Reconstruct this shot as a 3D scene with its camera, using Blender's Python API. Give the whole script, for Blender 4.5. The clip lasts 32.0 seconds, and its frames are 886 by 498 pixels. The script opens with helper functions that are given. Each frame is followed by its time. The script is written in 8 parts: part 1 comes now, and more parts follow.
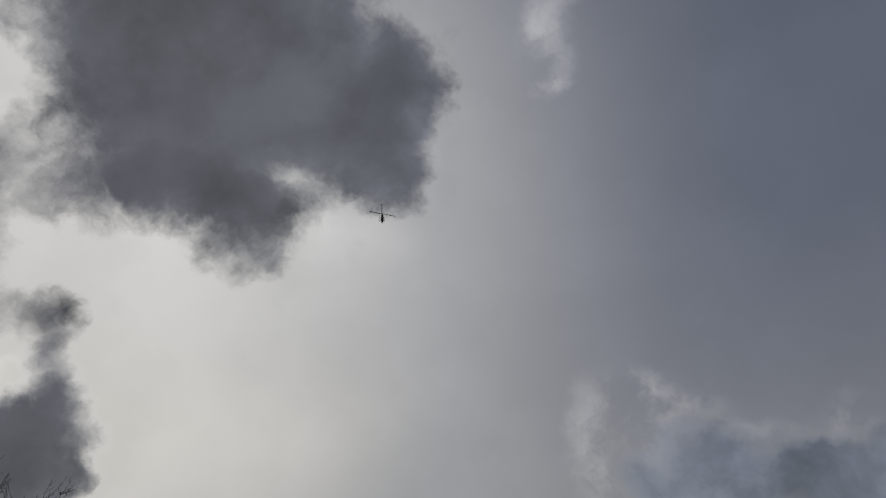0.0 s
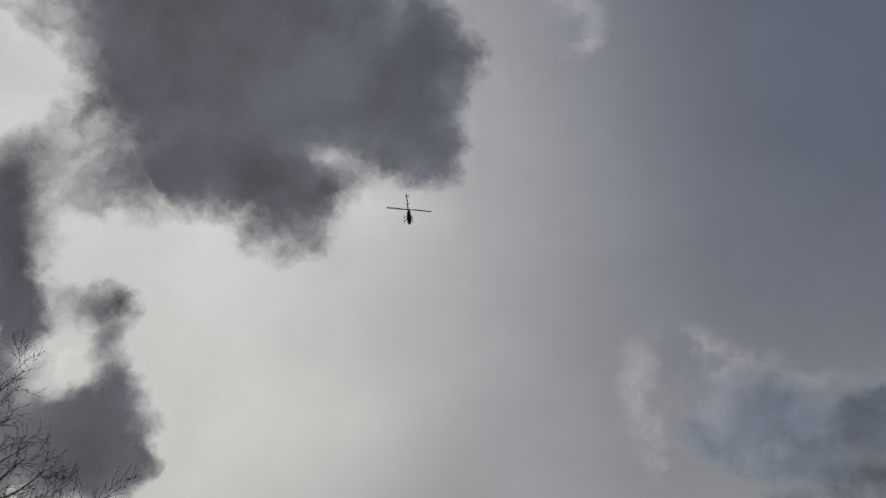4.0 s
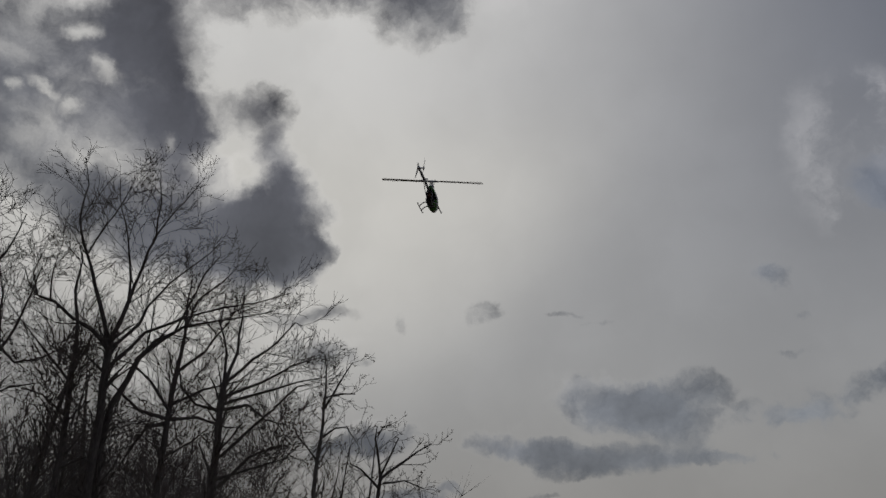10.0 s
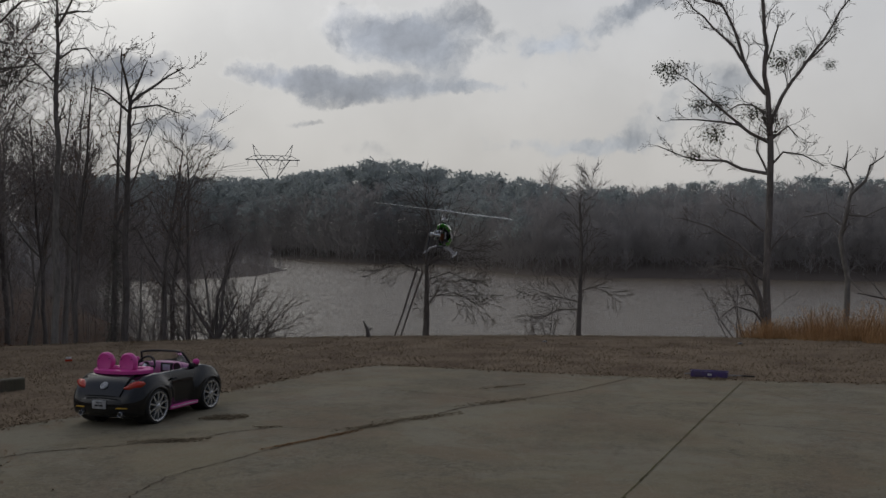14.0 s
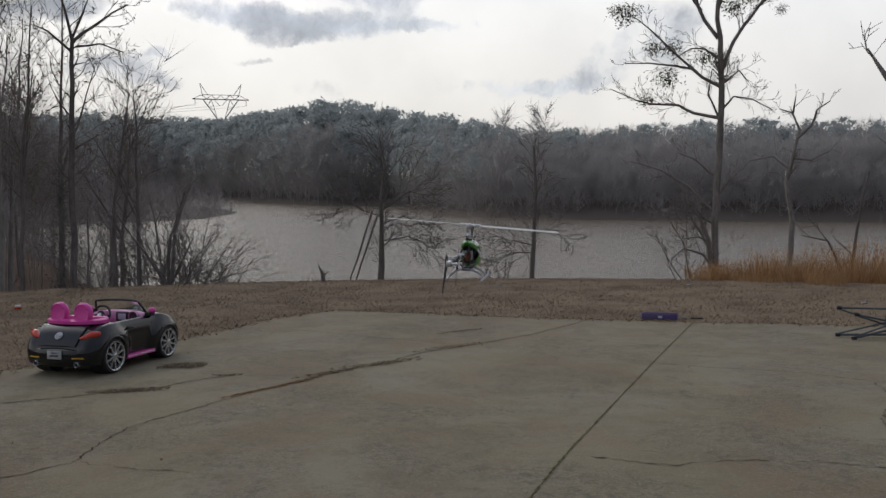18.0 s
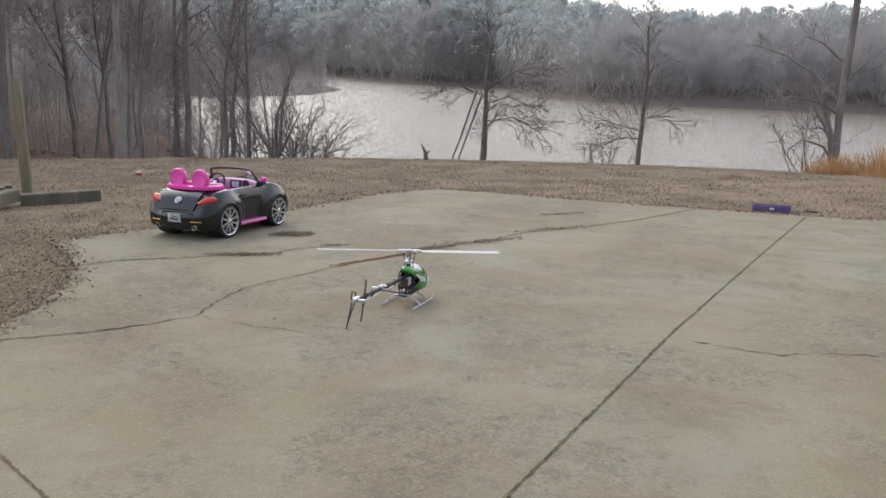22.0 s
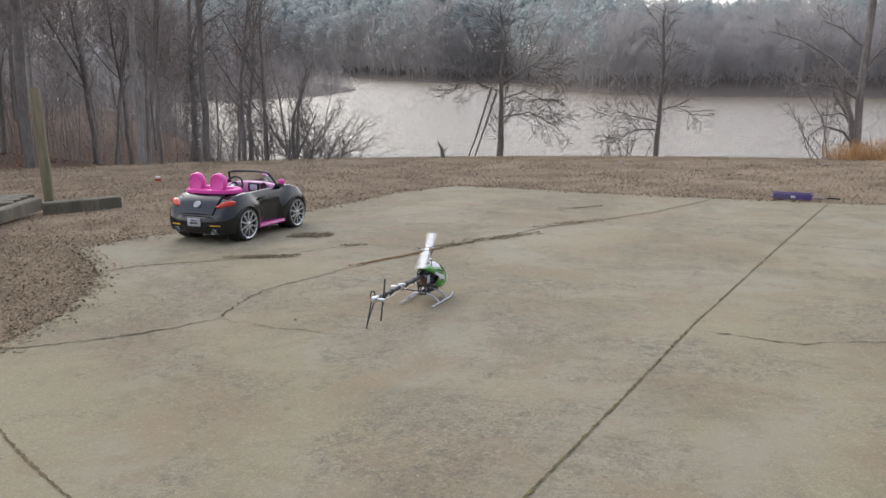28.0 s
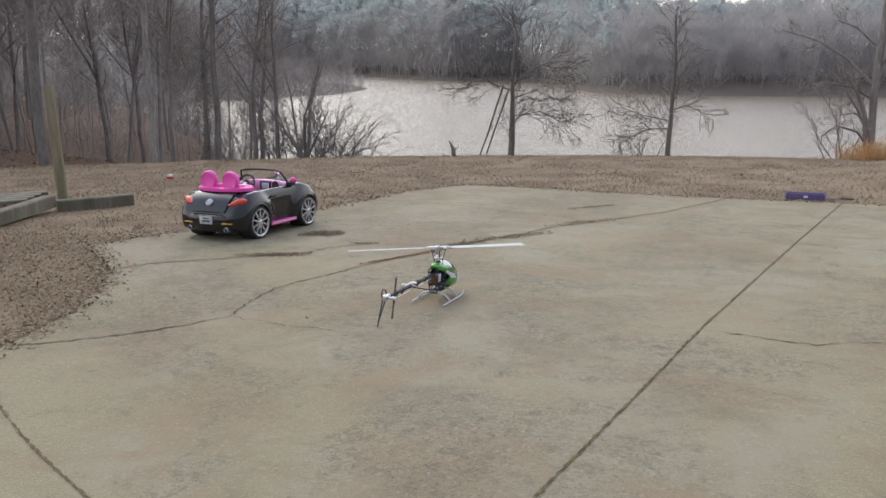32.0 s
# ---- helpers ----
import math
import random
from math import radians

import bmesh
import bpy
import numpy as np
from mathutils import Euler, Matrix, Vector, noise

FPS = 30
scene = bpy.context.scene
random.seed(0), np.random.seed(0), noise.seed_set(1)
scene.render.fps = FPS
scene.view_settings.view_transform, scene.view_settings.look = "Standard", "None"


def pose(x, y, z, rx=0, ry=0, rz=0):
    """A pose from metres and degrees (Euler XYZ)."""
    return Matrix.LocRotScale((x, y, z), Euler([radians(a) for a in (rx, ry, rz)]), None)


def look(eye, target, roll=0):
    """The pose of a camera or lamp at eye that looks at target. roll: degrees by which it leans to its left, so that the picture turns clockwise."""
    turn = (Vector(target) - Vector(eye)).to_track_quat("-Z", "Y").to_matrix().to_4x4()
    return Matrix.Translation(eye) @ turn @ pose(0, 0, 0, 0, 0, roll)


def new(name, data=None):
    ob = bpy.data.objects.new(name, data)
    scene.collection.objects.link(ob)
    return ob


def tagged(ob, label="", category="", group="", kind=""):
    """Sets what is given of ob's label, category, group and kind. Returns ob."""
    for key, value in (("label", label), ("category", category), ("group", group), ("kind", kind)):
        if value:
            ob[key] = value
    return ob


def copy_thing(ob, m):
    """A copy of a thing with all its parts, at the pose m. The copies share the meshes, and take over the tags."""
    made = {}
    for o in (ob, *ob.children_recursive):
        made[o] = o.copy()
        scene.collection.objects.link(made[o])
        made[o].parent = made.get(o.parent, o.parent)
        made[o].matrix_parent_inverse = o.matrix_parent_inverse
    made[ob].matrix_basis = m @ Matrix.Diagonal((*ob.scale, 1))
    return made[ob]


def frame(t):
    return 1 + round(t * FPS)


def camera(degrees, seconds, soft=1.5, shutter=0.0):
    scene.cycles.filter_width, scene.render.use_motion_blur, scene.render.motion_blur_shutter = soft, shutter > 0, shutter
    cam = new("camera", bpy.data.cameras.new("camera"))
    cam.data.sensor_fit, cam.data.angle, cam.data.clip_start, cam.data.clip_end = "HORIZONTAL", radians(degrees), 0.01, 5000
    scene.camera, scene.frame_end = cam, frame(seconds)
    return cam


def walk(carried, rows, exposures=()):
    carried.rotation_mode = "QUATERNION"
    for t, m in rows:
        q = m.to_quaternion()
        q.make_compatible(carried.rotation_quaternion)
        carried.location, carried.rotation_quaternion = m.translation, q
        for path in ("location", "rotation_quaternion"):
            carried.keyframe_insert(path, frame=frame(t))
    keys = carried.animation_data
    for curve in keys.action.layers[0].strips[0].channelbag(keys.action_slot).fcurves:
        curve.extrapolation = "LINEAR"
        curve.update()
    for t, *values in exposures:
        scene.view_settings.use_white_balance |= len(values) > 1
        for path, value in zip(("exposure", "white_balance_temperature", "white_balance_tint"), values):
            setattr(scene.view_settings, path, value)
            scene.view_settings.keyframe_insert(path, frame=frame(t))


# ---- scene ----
LENS = 56.2
# seconds, eye x, y, z, yaw to the left, pitch up, roll
PATH = [
    (0, 0.005, -0.017, 1.104, 5.33, 42.43, 3.65),
    (0.5, 0.005, -0.019, 1.103, 12.45, 43.09, 4.28),
    (1, 0.004, -0.014, 1.107, 11.80, 41.97, 3.29),
    (1.5, 0.003, -0.007, 1.114, 11.58, 41.50, 3.12),
    (2, 0.001, -0.001, 1.120, 11.40, 42.02, 3.12),
    (2.5, -0.000, 0.004, 1.125, 12.38, 41.14, 3.58),
    (3, -0.004, 0.014, 1.134, 11.48, 40.50, 3.77),
    (3.5, -0.004, 0.018, 1.136, 10.26, 40.73, 3.06),
    (5.5, 0.039, 0.097, 1.115, 6.93, 36.29, 1.98),
    (6, 0.016, 0.080, 1.025, 7.14, 33.48, 2.02),
    (6.5, -0.033, -0.006, 1.106, 7.93, 24.86, 2.99),
    (7, 0.002, 0.001, 1.095, 10.72, 22.97, 3.62),
    (7.5, -0.057, 0.038, 1.037, 18.13, 19.84, 4.74),
    (8, -0.068, -0.003, 1.046, 24.04, 19.05, 4.30),
    (8.5, -0.060, -0.037, 1.096, 23.57, 21.39, 4.19),
    (9, -0.075, -0.041, 1.145, 23.29, 23.05, 4.10),
    (9.5, -0.036, -0.020, 1.156, 21.31, 24.13, 3.74),
    (10, -0.053, -0.019, 1.174, 20.33, 24.43, 3.04),
    (10.5, -0.027, -0.029, 1.168, 17.45, 24.49, 3.39),
    (11, 0.009, -0.044, 1.187, 15.35, 23.74, 3.31),
    (11.5, 0.008, -0.031, 1.198, 14.13, 22.31, 2.59),
    (12, 0.033, 0.003, 1.148, 12.39, 20.37, 1.83),
    (12.5, 0.038, 0.008, 1.141, 9.31, 17.26, 1.12),
    (13, 0.064, 0.023, 1.132, 6.53, 12.55, 1.25),
    (13.3, 0.098, 0.011, 1.099, 5.51, 6.42, 0.96),
    (13.5, 0.095, 0.030, 1.093, 4.12, 1.06, 0.05),
    (15.5, 0.012, 0.030, 1.165, 2.88, -1.58, 0.31),
    (15.9, 0.014, 0.013, 1.143, 2.50, -2.32, 0.67),
    (16, 0.015, 0.013, 1.145, 2.80, -2.60, 0.66),
    (16.5, 0.033, -0.002, 1.144, 2.26, -2.71, 0.36),
    (17, 0.034, 0.011, 1.154, -0.18, -3.00, 0.22),
    (17.5, 0.042, 0.016, 1.146, -0.25, -4.46, 0.05),
    (18, 0.035, 0.008, 1.150, 0.26, -4.41, 0.03),
    (18.5, 0.036, 0.021, 1.134, -0.04, -5.00, 0.23),
    (18.9, 0.020, 0.012, 1.126, 2.44, -6.79, -0.10),
    (19, 0.022, 0.013, 1.127, 3.13, -7.19, 0.16),
    (19.5, 0.014, 0.011, 1.126, 3.68, -10.22, 0.85),
    (20, 0.007, 0.027, 1.119, 4.99, -11.08, 1.15),
    (20.5, -0.007, 0.025, 1.110, 6.99, -12.99, 1.03),
    (21, 0.002, 0.001, 1.119, 6.84, -12.64, 1.53),
    (21.5, -0.003, -0.001, 1.121, 6.71, -12.44, 1.76),
    (22, -0.003, 0.001, 1.116, 7.03, -12.55, 1.43),
    (22.5, -0.006, 0.009, 1.114, 7.56, -12.46, 1.00),
    (23, -0.004, -0.003, 1.119, 7.79, -12.58, 1.15),
    (23.5, 0.000, -0.002, 1.119, 8.14, -12.54, 0.89),
    (24, -0.002, -0.001, 1.118, 8.10, -12.20, 0.80),
    (24.5, -0.004, -0.008, 1.117, 8.67, -12.64, 0.52),
    (25, -0.001, -0.008, 1.118, 8.58, -12.53, 0.57),
    (25.5, 0.002, -0.007, 1.119, 8.47, -12.17, 0.46),
    (27.5, 0.003, 0.001, 1.118, 8.26, -12.90, -0.15),
    (28, 0.005, 0.004, 1.116, 8.42, -12.75, -0.38),
    (28.5, 0.002, 0.007, 1.112, 8.61, -12.95, -0.55),
    (29, 0.005, 0.011, 1.111, 8.61, -13.01, -0.55),
    (29.5, 0.005, 0.009, 1.109, 8.65, -12.76, -0.55),
    (30, 0.007, 0.008, 1.115, 8.68, -12.89, -0.51),
    (30.5, 0.005, 0.001, 1.114, 8.85, -12.97, -0.49),
    (31, 0.008, 0.001, 1.113, 8.91, -12.78, -0.44),
    (31.5, 0.003, -0.002, 1.115, 9.15, -12.84, -0.43),
    (32, 0.002, -0.001, 1.116, 9.16, -12.82, -0.30),
]


def aim(x, y, z, yaw, pitch, roll):
    a, b = radians(yaw), radians(pitch)
    ahead = Vector((-math.sin(a) * math.cos(b), math.cos(a) * math.cos(b), math.sin(b)))
    return look((x, y, z), Vector((x, y, z)) + 10 * ahead, roll)


# the phone's own exposure: dark against the sky, brighter over the ground
EXPOSURES = [(0, -2.95), (3.5, -2.95), (6, -2.97), (8, -3.0), (12.4, -3.08), (13.0, -2.94), (13.3, -2.72), (13.5, -2.5), (15.4, -1.22), (17.4, -1.28),
             (18.4, -1.22), (19.0, -0.98), (20.0, -0.24), (20.6, 0.16), (32, 0.16)]
cam = camera(LENS, 32.0, shutter=0.06)
walk(cam, [(t, aim(*row)) for t, *row in PATH], EXPOSURES)

# ---------------------------------------------------------------- sky
SUN_AZ, SUN_EL = -37.0, 36.5


def heading(az, el):
    """The unit vector at az degrees to the right of +y and el degrees up."""
    a, e = radians(az), radians(el)
    return Vector((math.sin(a) * math.cos(e), math.cos(a) * math.cos(e), math.sin(e)))


# azimuth, elevation, half width, half height (degrees), lean, weight
CLOUDS = [
    (-31.2, 51.1, 12.02, 8.19, 19, 2.5),
    (-12.9, 51.7, 4.36, 6.26, 5, 1.9),
    (-11.8, 47.3, 3.28, 2.7, 4, 1.5),
    (-39.7, 58.4, 13.42, 6.71, 28, 2.4),
    (-20.5, 49.9, 4.55, 4.55, 11, 2),
    (-37.7, 40.4, 3.03, 2.31, 22, 1.05),
    (-31.3, 43.7, 5.19, 2.96, 18, 1.6),
    (-23.2, 41.3, 2.87, 3.07, 12, 1.1),
    (-20.8, 39.7, 1.39, 1.47, 10, 0.95),
    (-19.4, 44.2, 2.32, 1.35, 9, 0.75),
    (-27.5, 43.3, 4.9, 2.26, 15, 1.3),
    (-23.7, 43.2, 3.06, 2.29, 12, 1.2),
    (-55.8, 31.1, 3.78, 2.83, 23, 0.98),
    (-43.4, 40.8, 3.74, 2.38, 41, 0.85),
    (-45.6, 37.6, 2.81, 2.97, 27, 1),
    (-43.9, 34.1, 2.98, 2.98, 24, 1.1),
    (-42.2, 30.5, 2.63, 1.97, 21, 1.05),
    (-39.4, 29.9, 1.01, 0.84, 19, 0.9),
    (-48.7, 34.4, 2.2, 2.2, 28, 0.8),
    (-52.6, 46.4, 2.2, 1.26, 36, 0.5),
    (-6.8, 54.8, 1.86, 2.6, 0, 0.5),
    (-36.2, 32.1, 2.31, 1.54, 18, 1.05),
    (-34.4, 30.1, 1.47, 2.63, 26, 1.15),
    (-32.6, 27.9, 1.75, 2.17, 14, 1.15),
    (-30.2, 26.4, 1.2, 0.85, 12, 0.6),
    (-34.3, 25.6, 3.74, 1.23, 9, 1.1),
    (-36, 23.2, 4.93, 2.63, 14, 1.3),
    (-32.7, 22.9, 2.52, 1.95, 12, 1.2),
    (-30.3, 24, 1.45, 0.62, 12, 0.65),
    (-44.9, 34.7, 3.89, 4, 17, 1.06),
    (-51.8, 32.8, 5.26, 2.79, 21, 0.85),
    (-41.1, 29.7, 2.26, 1.75, 13, 0.95),
    (-29.7, 24.1, 0.97, 0.7, 7, 0.45),
    (-53.5, 26.2, 5.2, 2.76, 7, 1.15),
    (-59.1, 24.9, 3.91, 3.01, 22, 1.1),
    (-47.3, 24.6, 4.18, 2.51, -7, 1.2),
    (-42, 23.3, 3.83, 2.84, -3, 1.2),
    (-36.6, 23.7, 4.15, 2.64, 10, 1.2),
    (-33.2, 23, 2.3, 1.84, 8, 1),
    (-32, 26.7, 1.61, 1.3, -22, 0.8),
    (-40.6, 27.4, 2.2, 1.83, 12, 1),
    (-45.9, 29.2, 3.85, 2.62, 16, 1.1),
    (-52.2, 29.5, 2.95, 1.64, 20, 0.9),
    (-29, 19.5, 1.93, 0.66, 6, 0.85),
    (-32.2, 19.1, 1.53, 0.92, 7, 0.65),
    (-28.3, 16.8, 2.31, 0.85, 1, 0.95),
    (-25.5, 16.7, 0.93, 0.27, 5, 0.5),
    (-23.4, 11.4, 2.35, 0.95, 4, 1.05),
    (-26, 10.7, 1.69, 0.75, 5, 0.8),
    (-19.3, 8.3, 1.18, 0.33, 3, 0.6),
    (-21.9, 7.4, 2.58, 0.52, 4, 0.7),
    (-6.4, 13.9, 3.84, 1.76, 0, 1.35),
    (-10.2, 14.6, 1.93, 1.08, 1, 0.7),
    (-3, 14.7, 1.83, 1.14, -1, 0.75),
    (-4, 12.8, 2.28, 1.14, 0, 0.9),
    (-13, 11, 4.02, 0.84, -4, 1.15),
    (-8.9, 10.2, 3.23, 0.76, 1, 1),
    (-16.2, 11.5, 1.99, 0.57, 3, 0.8),
    (-1.8, 10.5, 3.72, 0.37, 0, 0.65),
    (-6.4, 10.9, 3.41, 0.76, 1, 0.8),
    (3.2, 12.9, 2.93, 1.02, -2, 0.75),
    (5.1, 14.1, 3.44, 0.87, 6, 0.62),
    (9.6, 15.3, 2.45, 0.63, 6, 0.42),
    (5.1, 13.3, 1.63, 0.9, -2, 0.7),
    (3.5, 6.7, 3.89, 0.53, 0, 0.6),
    (8, 6.8, 3.07, 0.48, 4, 0.55),
    (11.8, 8.1, 3.31, 1.19, 8, 0.42),
    (1.9, 8.7, 1.81, 0.43, 0, 0.42),
    (14.6, 10.1, 2.91, 1.3, -3, 0.42),
    (2.9, 22, 1.27, 0.74, -14, 0.52),
    (-16.9, 19.9, 1.24, 0.51, 18, 0.47),
    (-22.8, 19.4, 0.46, 0.92, 5, 0.44),
    (-9.2, 19.7, 1.4, 0.23, 1, 0.45),
    (4.6, 17.3, 1.83, 0.26, -3, 0.45),
    (4.8, 19.4, 0.73, 0.29, -4, 0.45),
    (-15.6, 8.4, 1.28, 0.19, 2, 0.5),
    (-12.9, 8.4, 0.98, 0.26, 2, 0.52),
    (-8.3, 6.3, 1.93, 0.45, 1, 0.42),
    (-19, 8.4, 0.97, 0.45, 3, 0.6),
    (-19.7, 6.7, 2.29, 0.52, 3, 0.6),
    (10.8, 26.7, 2.26, 1.39, -21, 0.95),
    (15, 27.7, 3.03, 1.96, -9, 1.1),
    (19.2, 26, 4.43, 2.25, -10, 1),
    (23.4, 25.6, 2.93, 2.15, -12, 1.15),
    (16.3, 24.6, 4.17, 1.39, -18, 0.85),
    (17.6, 22.1, 3.72, 1.63, -8, 0.5),
    (22.8, 20.9, 2.54, 1.91, -9, 0.65),
    (27.1, 24.2, 3.7, 3.39, -13, 1.1),
    (13.7, 29.4, 1.63, 1.08, -8, 0.85),
    (-22.8, 19.6, 0.43, 0.89, 7, 0.42),
    (-16.9, 20.6, 1.03, 0.52, 25, 0.42),
    (-10.5, 20.4, 1.8, 0.26, 3, 0.5),
    (2.8, 22.2, 1.27, 0.74, -17, 0.45),
]
# gaps in the cloud
GAPS = [
    (-46.9, 32.5, 0.79, 0.52, -23, 0.8),
    (-52.3, 29.7, 0.33, 0.4, 30, 0.65),
    (-54.2, 29.1, 0.55, 0.35, 31, 0.65),
    (-55.5, 27.9, 0.82, 0.51, 36, 0.85),
    (-50.5, 30, 0.74, 0.27, -21, 0.65),
    (-48.3, 29.4, 0.45, 0.52, -33, 0.65),
    (-49.1, 34.6, 0.74, 0.44, 30, 0.8),
    (-53.4, 31.8, 1.1, 0.45, -9, 0.2),
    (-41.8, 28.9, 0.36, 0.51, 13, 0.5),
    (-44.4, 32.7, 1.06, 0.42, -24, 0.2),
    (-51.2, 27, 1.34, 0.47, 38, 0.2),
    (-50.3, 43.5, 1.76, 3.36, 43, 1.2),
    (-19.9, 45.3, 1.54, 0.85, -10, 0.3),
    (-39.3, 27.9, 0.67, 0.52, 12, 0.6),
]
# sunlit fringes and wisps
BRIGHT = [
    (5.6, 57.6, 1.32, 2.27, -26, 1.81),
    (5.1, 53.6, 1.57, 0.67, 5, 1.59),
    (6.9, 55, 0.89, 1.33, -6, 1.16),
    (-2.2, 52.6, 1.52, 0.95, 21, 0.51),
    (10.6, 30.9, 3.14, 2.22, -7, 1.23),
    (6.7, 28.9, 1.13, 3.01, 5, 1.16),
    (11.1, 32.7, 1.04, 0.96, -8, 1.16),
    (14.3, 31.7, 1.99, 0.58, -18, 0.72),
    (7.8, 25.8, 1.48, 1.33, -45, 0.87),
    (25, 29.2, 1.11, 1.3, -15, 1.16),
    (18.9, 29.3, 3.12, 0.49, -11, 0.58),
    (11.8, 28.1, 0.8, 1.02, -7, 0.72),
    (20.5, 24, 2.33, 0.53, -10, 0.43),
    (-16.8, 43.5, 1.24, 0.93, -13, 0.6),
    (-13.2, 42.2, 2.92, 1.33, 13, 0.5),
    (-49.9, 42.9, 1.93, 3.53, 33, 0.9),
    (-40.7, 36.7, 1.31, 1.72, 23, 0.6),
    (-37.1, 28.1, 2.04, 1.43, 17, 0.7),
    (-31.7, 29.6, 0.5, 1.43, 14, 0.3),
    (-9.2, 15.5, 1.94, 0.31, 6, 0.5),
    (-11.6, 15, 0.85, 0.62, 2, 0.4),
    (-15.4, 12.2, 1.38, 0.23, 12, 0.3),
    (-24.4, 12.6, 2.24, 0.22, 13, 0.4),
    (-28.1, 17.7, 1.85, 0.22, 7, 0.4),
]


def build_sky():
    world = bpy.data.worlds.new("cloudy_sky")
    scene.world = world
    world.use_nodes = True
    nt = world.node_tree
    nt.nodes.clear()
    link = nt.links.new

    def node(kind, **props):
        n = nt.nodes.new(kind)
        for k, v in props.items():
            if k == "operation":
                n.operation = v
            elif k == "vector_type":
                n.vector_type = v
            elif k == "interpolation_type":
                n.interpolation_type = v
            elif k == "data_type":
                n.data_type = v
            elif k == "blend_type":
                n.blend_type = v
        return n

    def vmath(op, a, b=None):
        n = node("ShaderNodeVectorMath", operation=op)
        for s, v in ((0, a), (1, b)):
            if v is None:
                continue
            if isinstance(v, (tuple, Vector)):
                n.inputs[s].default_value = v
            else:
                link(v, n.inputs[s])
        return n

    def fmath(op, a, b=None, clamp=False):
        n = node("ShaderNodeMath", operation=op)
        n.use_clamp = clamp
        for s, v in ((0, a), (1, b)):
            if v is None:
                continue
            if isinstance(v, (int, float)):
                n.inputs[s].default_value = v
            else:
                link(v, n.inputs[s])
        return n.outputs[0]

    def remap(v, a, b, c, d, smooth=True):
        n = node("ShaderNodeMapRange", interpolation_type="SMOOTHSTEP" if smooth else "LINEAR")
        link(v, n.inputs[0])
        for k, x in enumerate((a, b, c, d)):
            n.inputs[1 + k].default_value = x
        return n.outputs[0]

    def colour(a, b, fac):
        n = node("ShaderNodeMix", data_type="RGBA")
        link(fac, n.inputs[0])
        for s, v in ((6, a), (7, b)):
            if isinstance(v, tuple):
                n.inputs[s].default_value = (*v, 1)
            else:
                link(v, n.inputs[s])
        return n.outputs[2]

    coord = node("ShaderNodeTexCoord").outputs["Generated"]

    def noise_vec(scale, detail, amount):
        n = node("ShaderNodeTexNoise")
        link(coord, n.inputs["Vector"])
        n.inputs["Scale"].default_value, n.inputs["Detail"].default_value, n.inputs["Roughness"].default_value = scale, detail, 0.62
        return vmath("MULTIPLY", vmath("SUBTRACT", n.outputs["Color"], (0.5, 0.5, 0.5)).outputs[0], (amount,) * 3).outputs[0]

    bent = vmath("ADD", coord, noise_vec(7.0, 6.0, 0.060)).outputs[0]
    fine = vmath("ADD", vmath("ADD", bent, noise_vec(26.0, 5.0, 0.026)).outputs[0], noise_vec(85.0, 4.0, 0.007)).outputs[0]

    def one_blob(where, az, el, w, h, lean, weight, rim=0.55):
        """A soft mound of cloud whose thickness falls to rim at its half width and half height."""
        share = min(rim / weight, 0.6)
        fall = 0.5 - math.sin(math.asin(1 - 2 * share) / 3)
        grow = 1 / (1.6 - 1.5 * fall)
        c = heading(az, el)
        m = node("ShaderNodeMapping")
        m.vector_type = "TEXTURE"
        link(where, m.inputs[0])
        m.inputs[1].default_value = c
        right = Vector((math.cos(radians(az)), -math.sin(radians(az)), 0))
        up = right.cross(c)
        turn = Matrix((right, c, up)).transposed() @ Matrix.Rotation(radians(-lean), 3, "Y")
        m.inputs[2].default_value = turn.to_euler()
        ww, hh = math.tan(radians(w)) * grow, math.tan(radians(h)) * grow
        m.inputs[3].default_value = (ww, 1.2 * max(ww, hh), hh)
        d = vmath("LENGTH", m.outputs[0]).outputs["Value"]
        return remap(d, 1.6, 0.1, 0.0, weight)

    def joined(rows, how, after=None):
        """The mounds in one, worked out twenty at a time, one lot after the other, which keeps the shader small."""
        total, where = None, fine
        for k, row in enumerate(rows):
            done = total if total is not None else after
            if k % 20 == 0 and done is not None:
                step = vmath("SCALE", (1.0, 1.0, 1.0))
                link(fmath("MULTIPLY", done, 1e-8), step.inputs["Scale"])
                where = vmath("ADD", fine, step.outputs[0]).outputs[0]
            blob = one_blob(where, *row)
            if total is None:
                total, both = blob, blob
            elif how == "ADD":
                total = fmath("ADD", total, blob)
            else:
                total, both = fmath("MAXIMUM", total, blob), fmath("ADD", both, blob)
        if how == "ADD":
            return total
        # where mounds lie over one another the cloud is thicker
        return fmath("ADD", total, fmath("MULTIPLY", fmath("SUBTRACT", both, total), 0.3))

    total = joined(CLOUDS, "MAXIMUM")
    # breaks and billows inside the clouds
    bumps = node("ShaderNodeTexNoise")
    link(fine, bumps.inputs["Vector"])
    bumps.inputs["Scale"].default_value, bumps.inputs["Detail"].default_value, bumps.inputs["Roughness"].default_value = 11.0, 8.0, 0.60
    inside = fmath("MULTIPLY", remap(total, 0.0, 0.40, 0.0, 1.0), remap(total, 0.6, 1.7, 1.0, 0.35))
    ragged = fmath("MULTIPLY", fmath("SUBTRACT", bumps.outputs["Fac"], 0.50), 3.0)
    body = fmath("ADD", fmath("SUBTRACT", total, joined(GAPS, "ADD", total)), fmath("MULTIPLY", ragged, inside))
    soft = node("ShaderNodeTexNoise")
    link(bent, soft.inputs["Vector"])
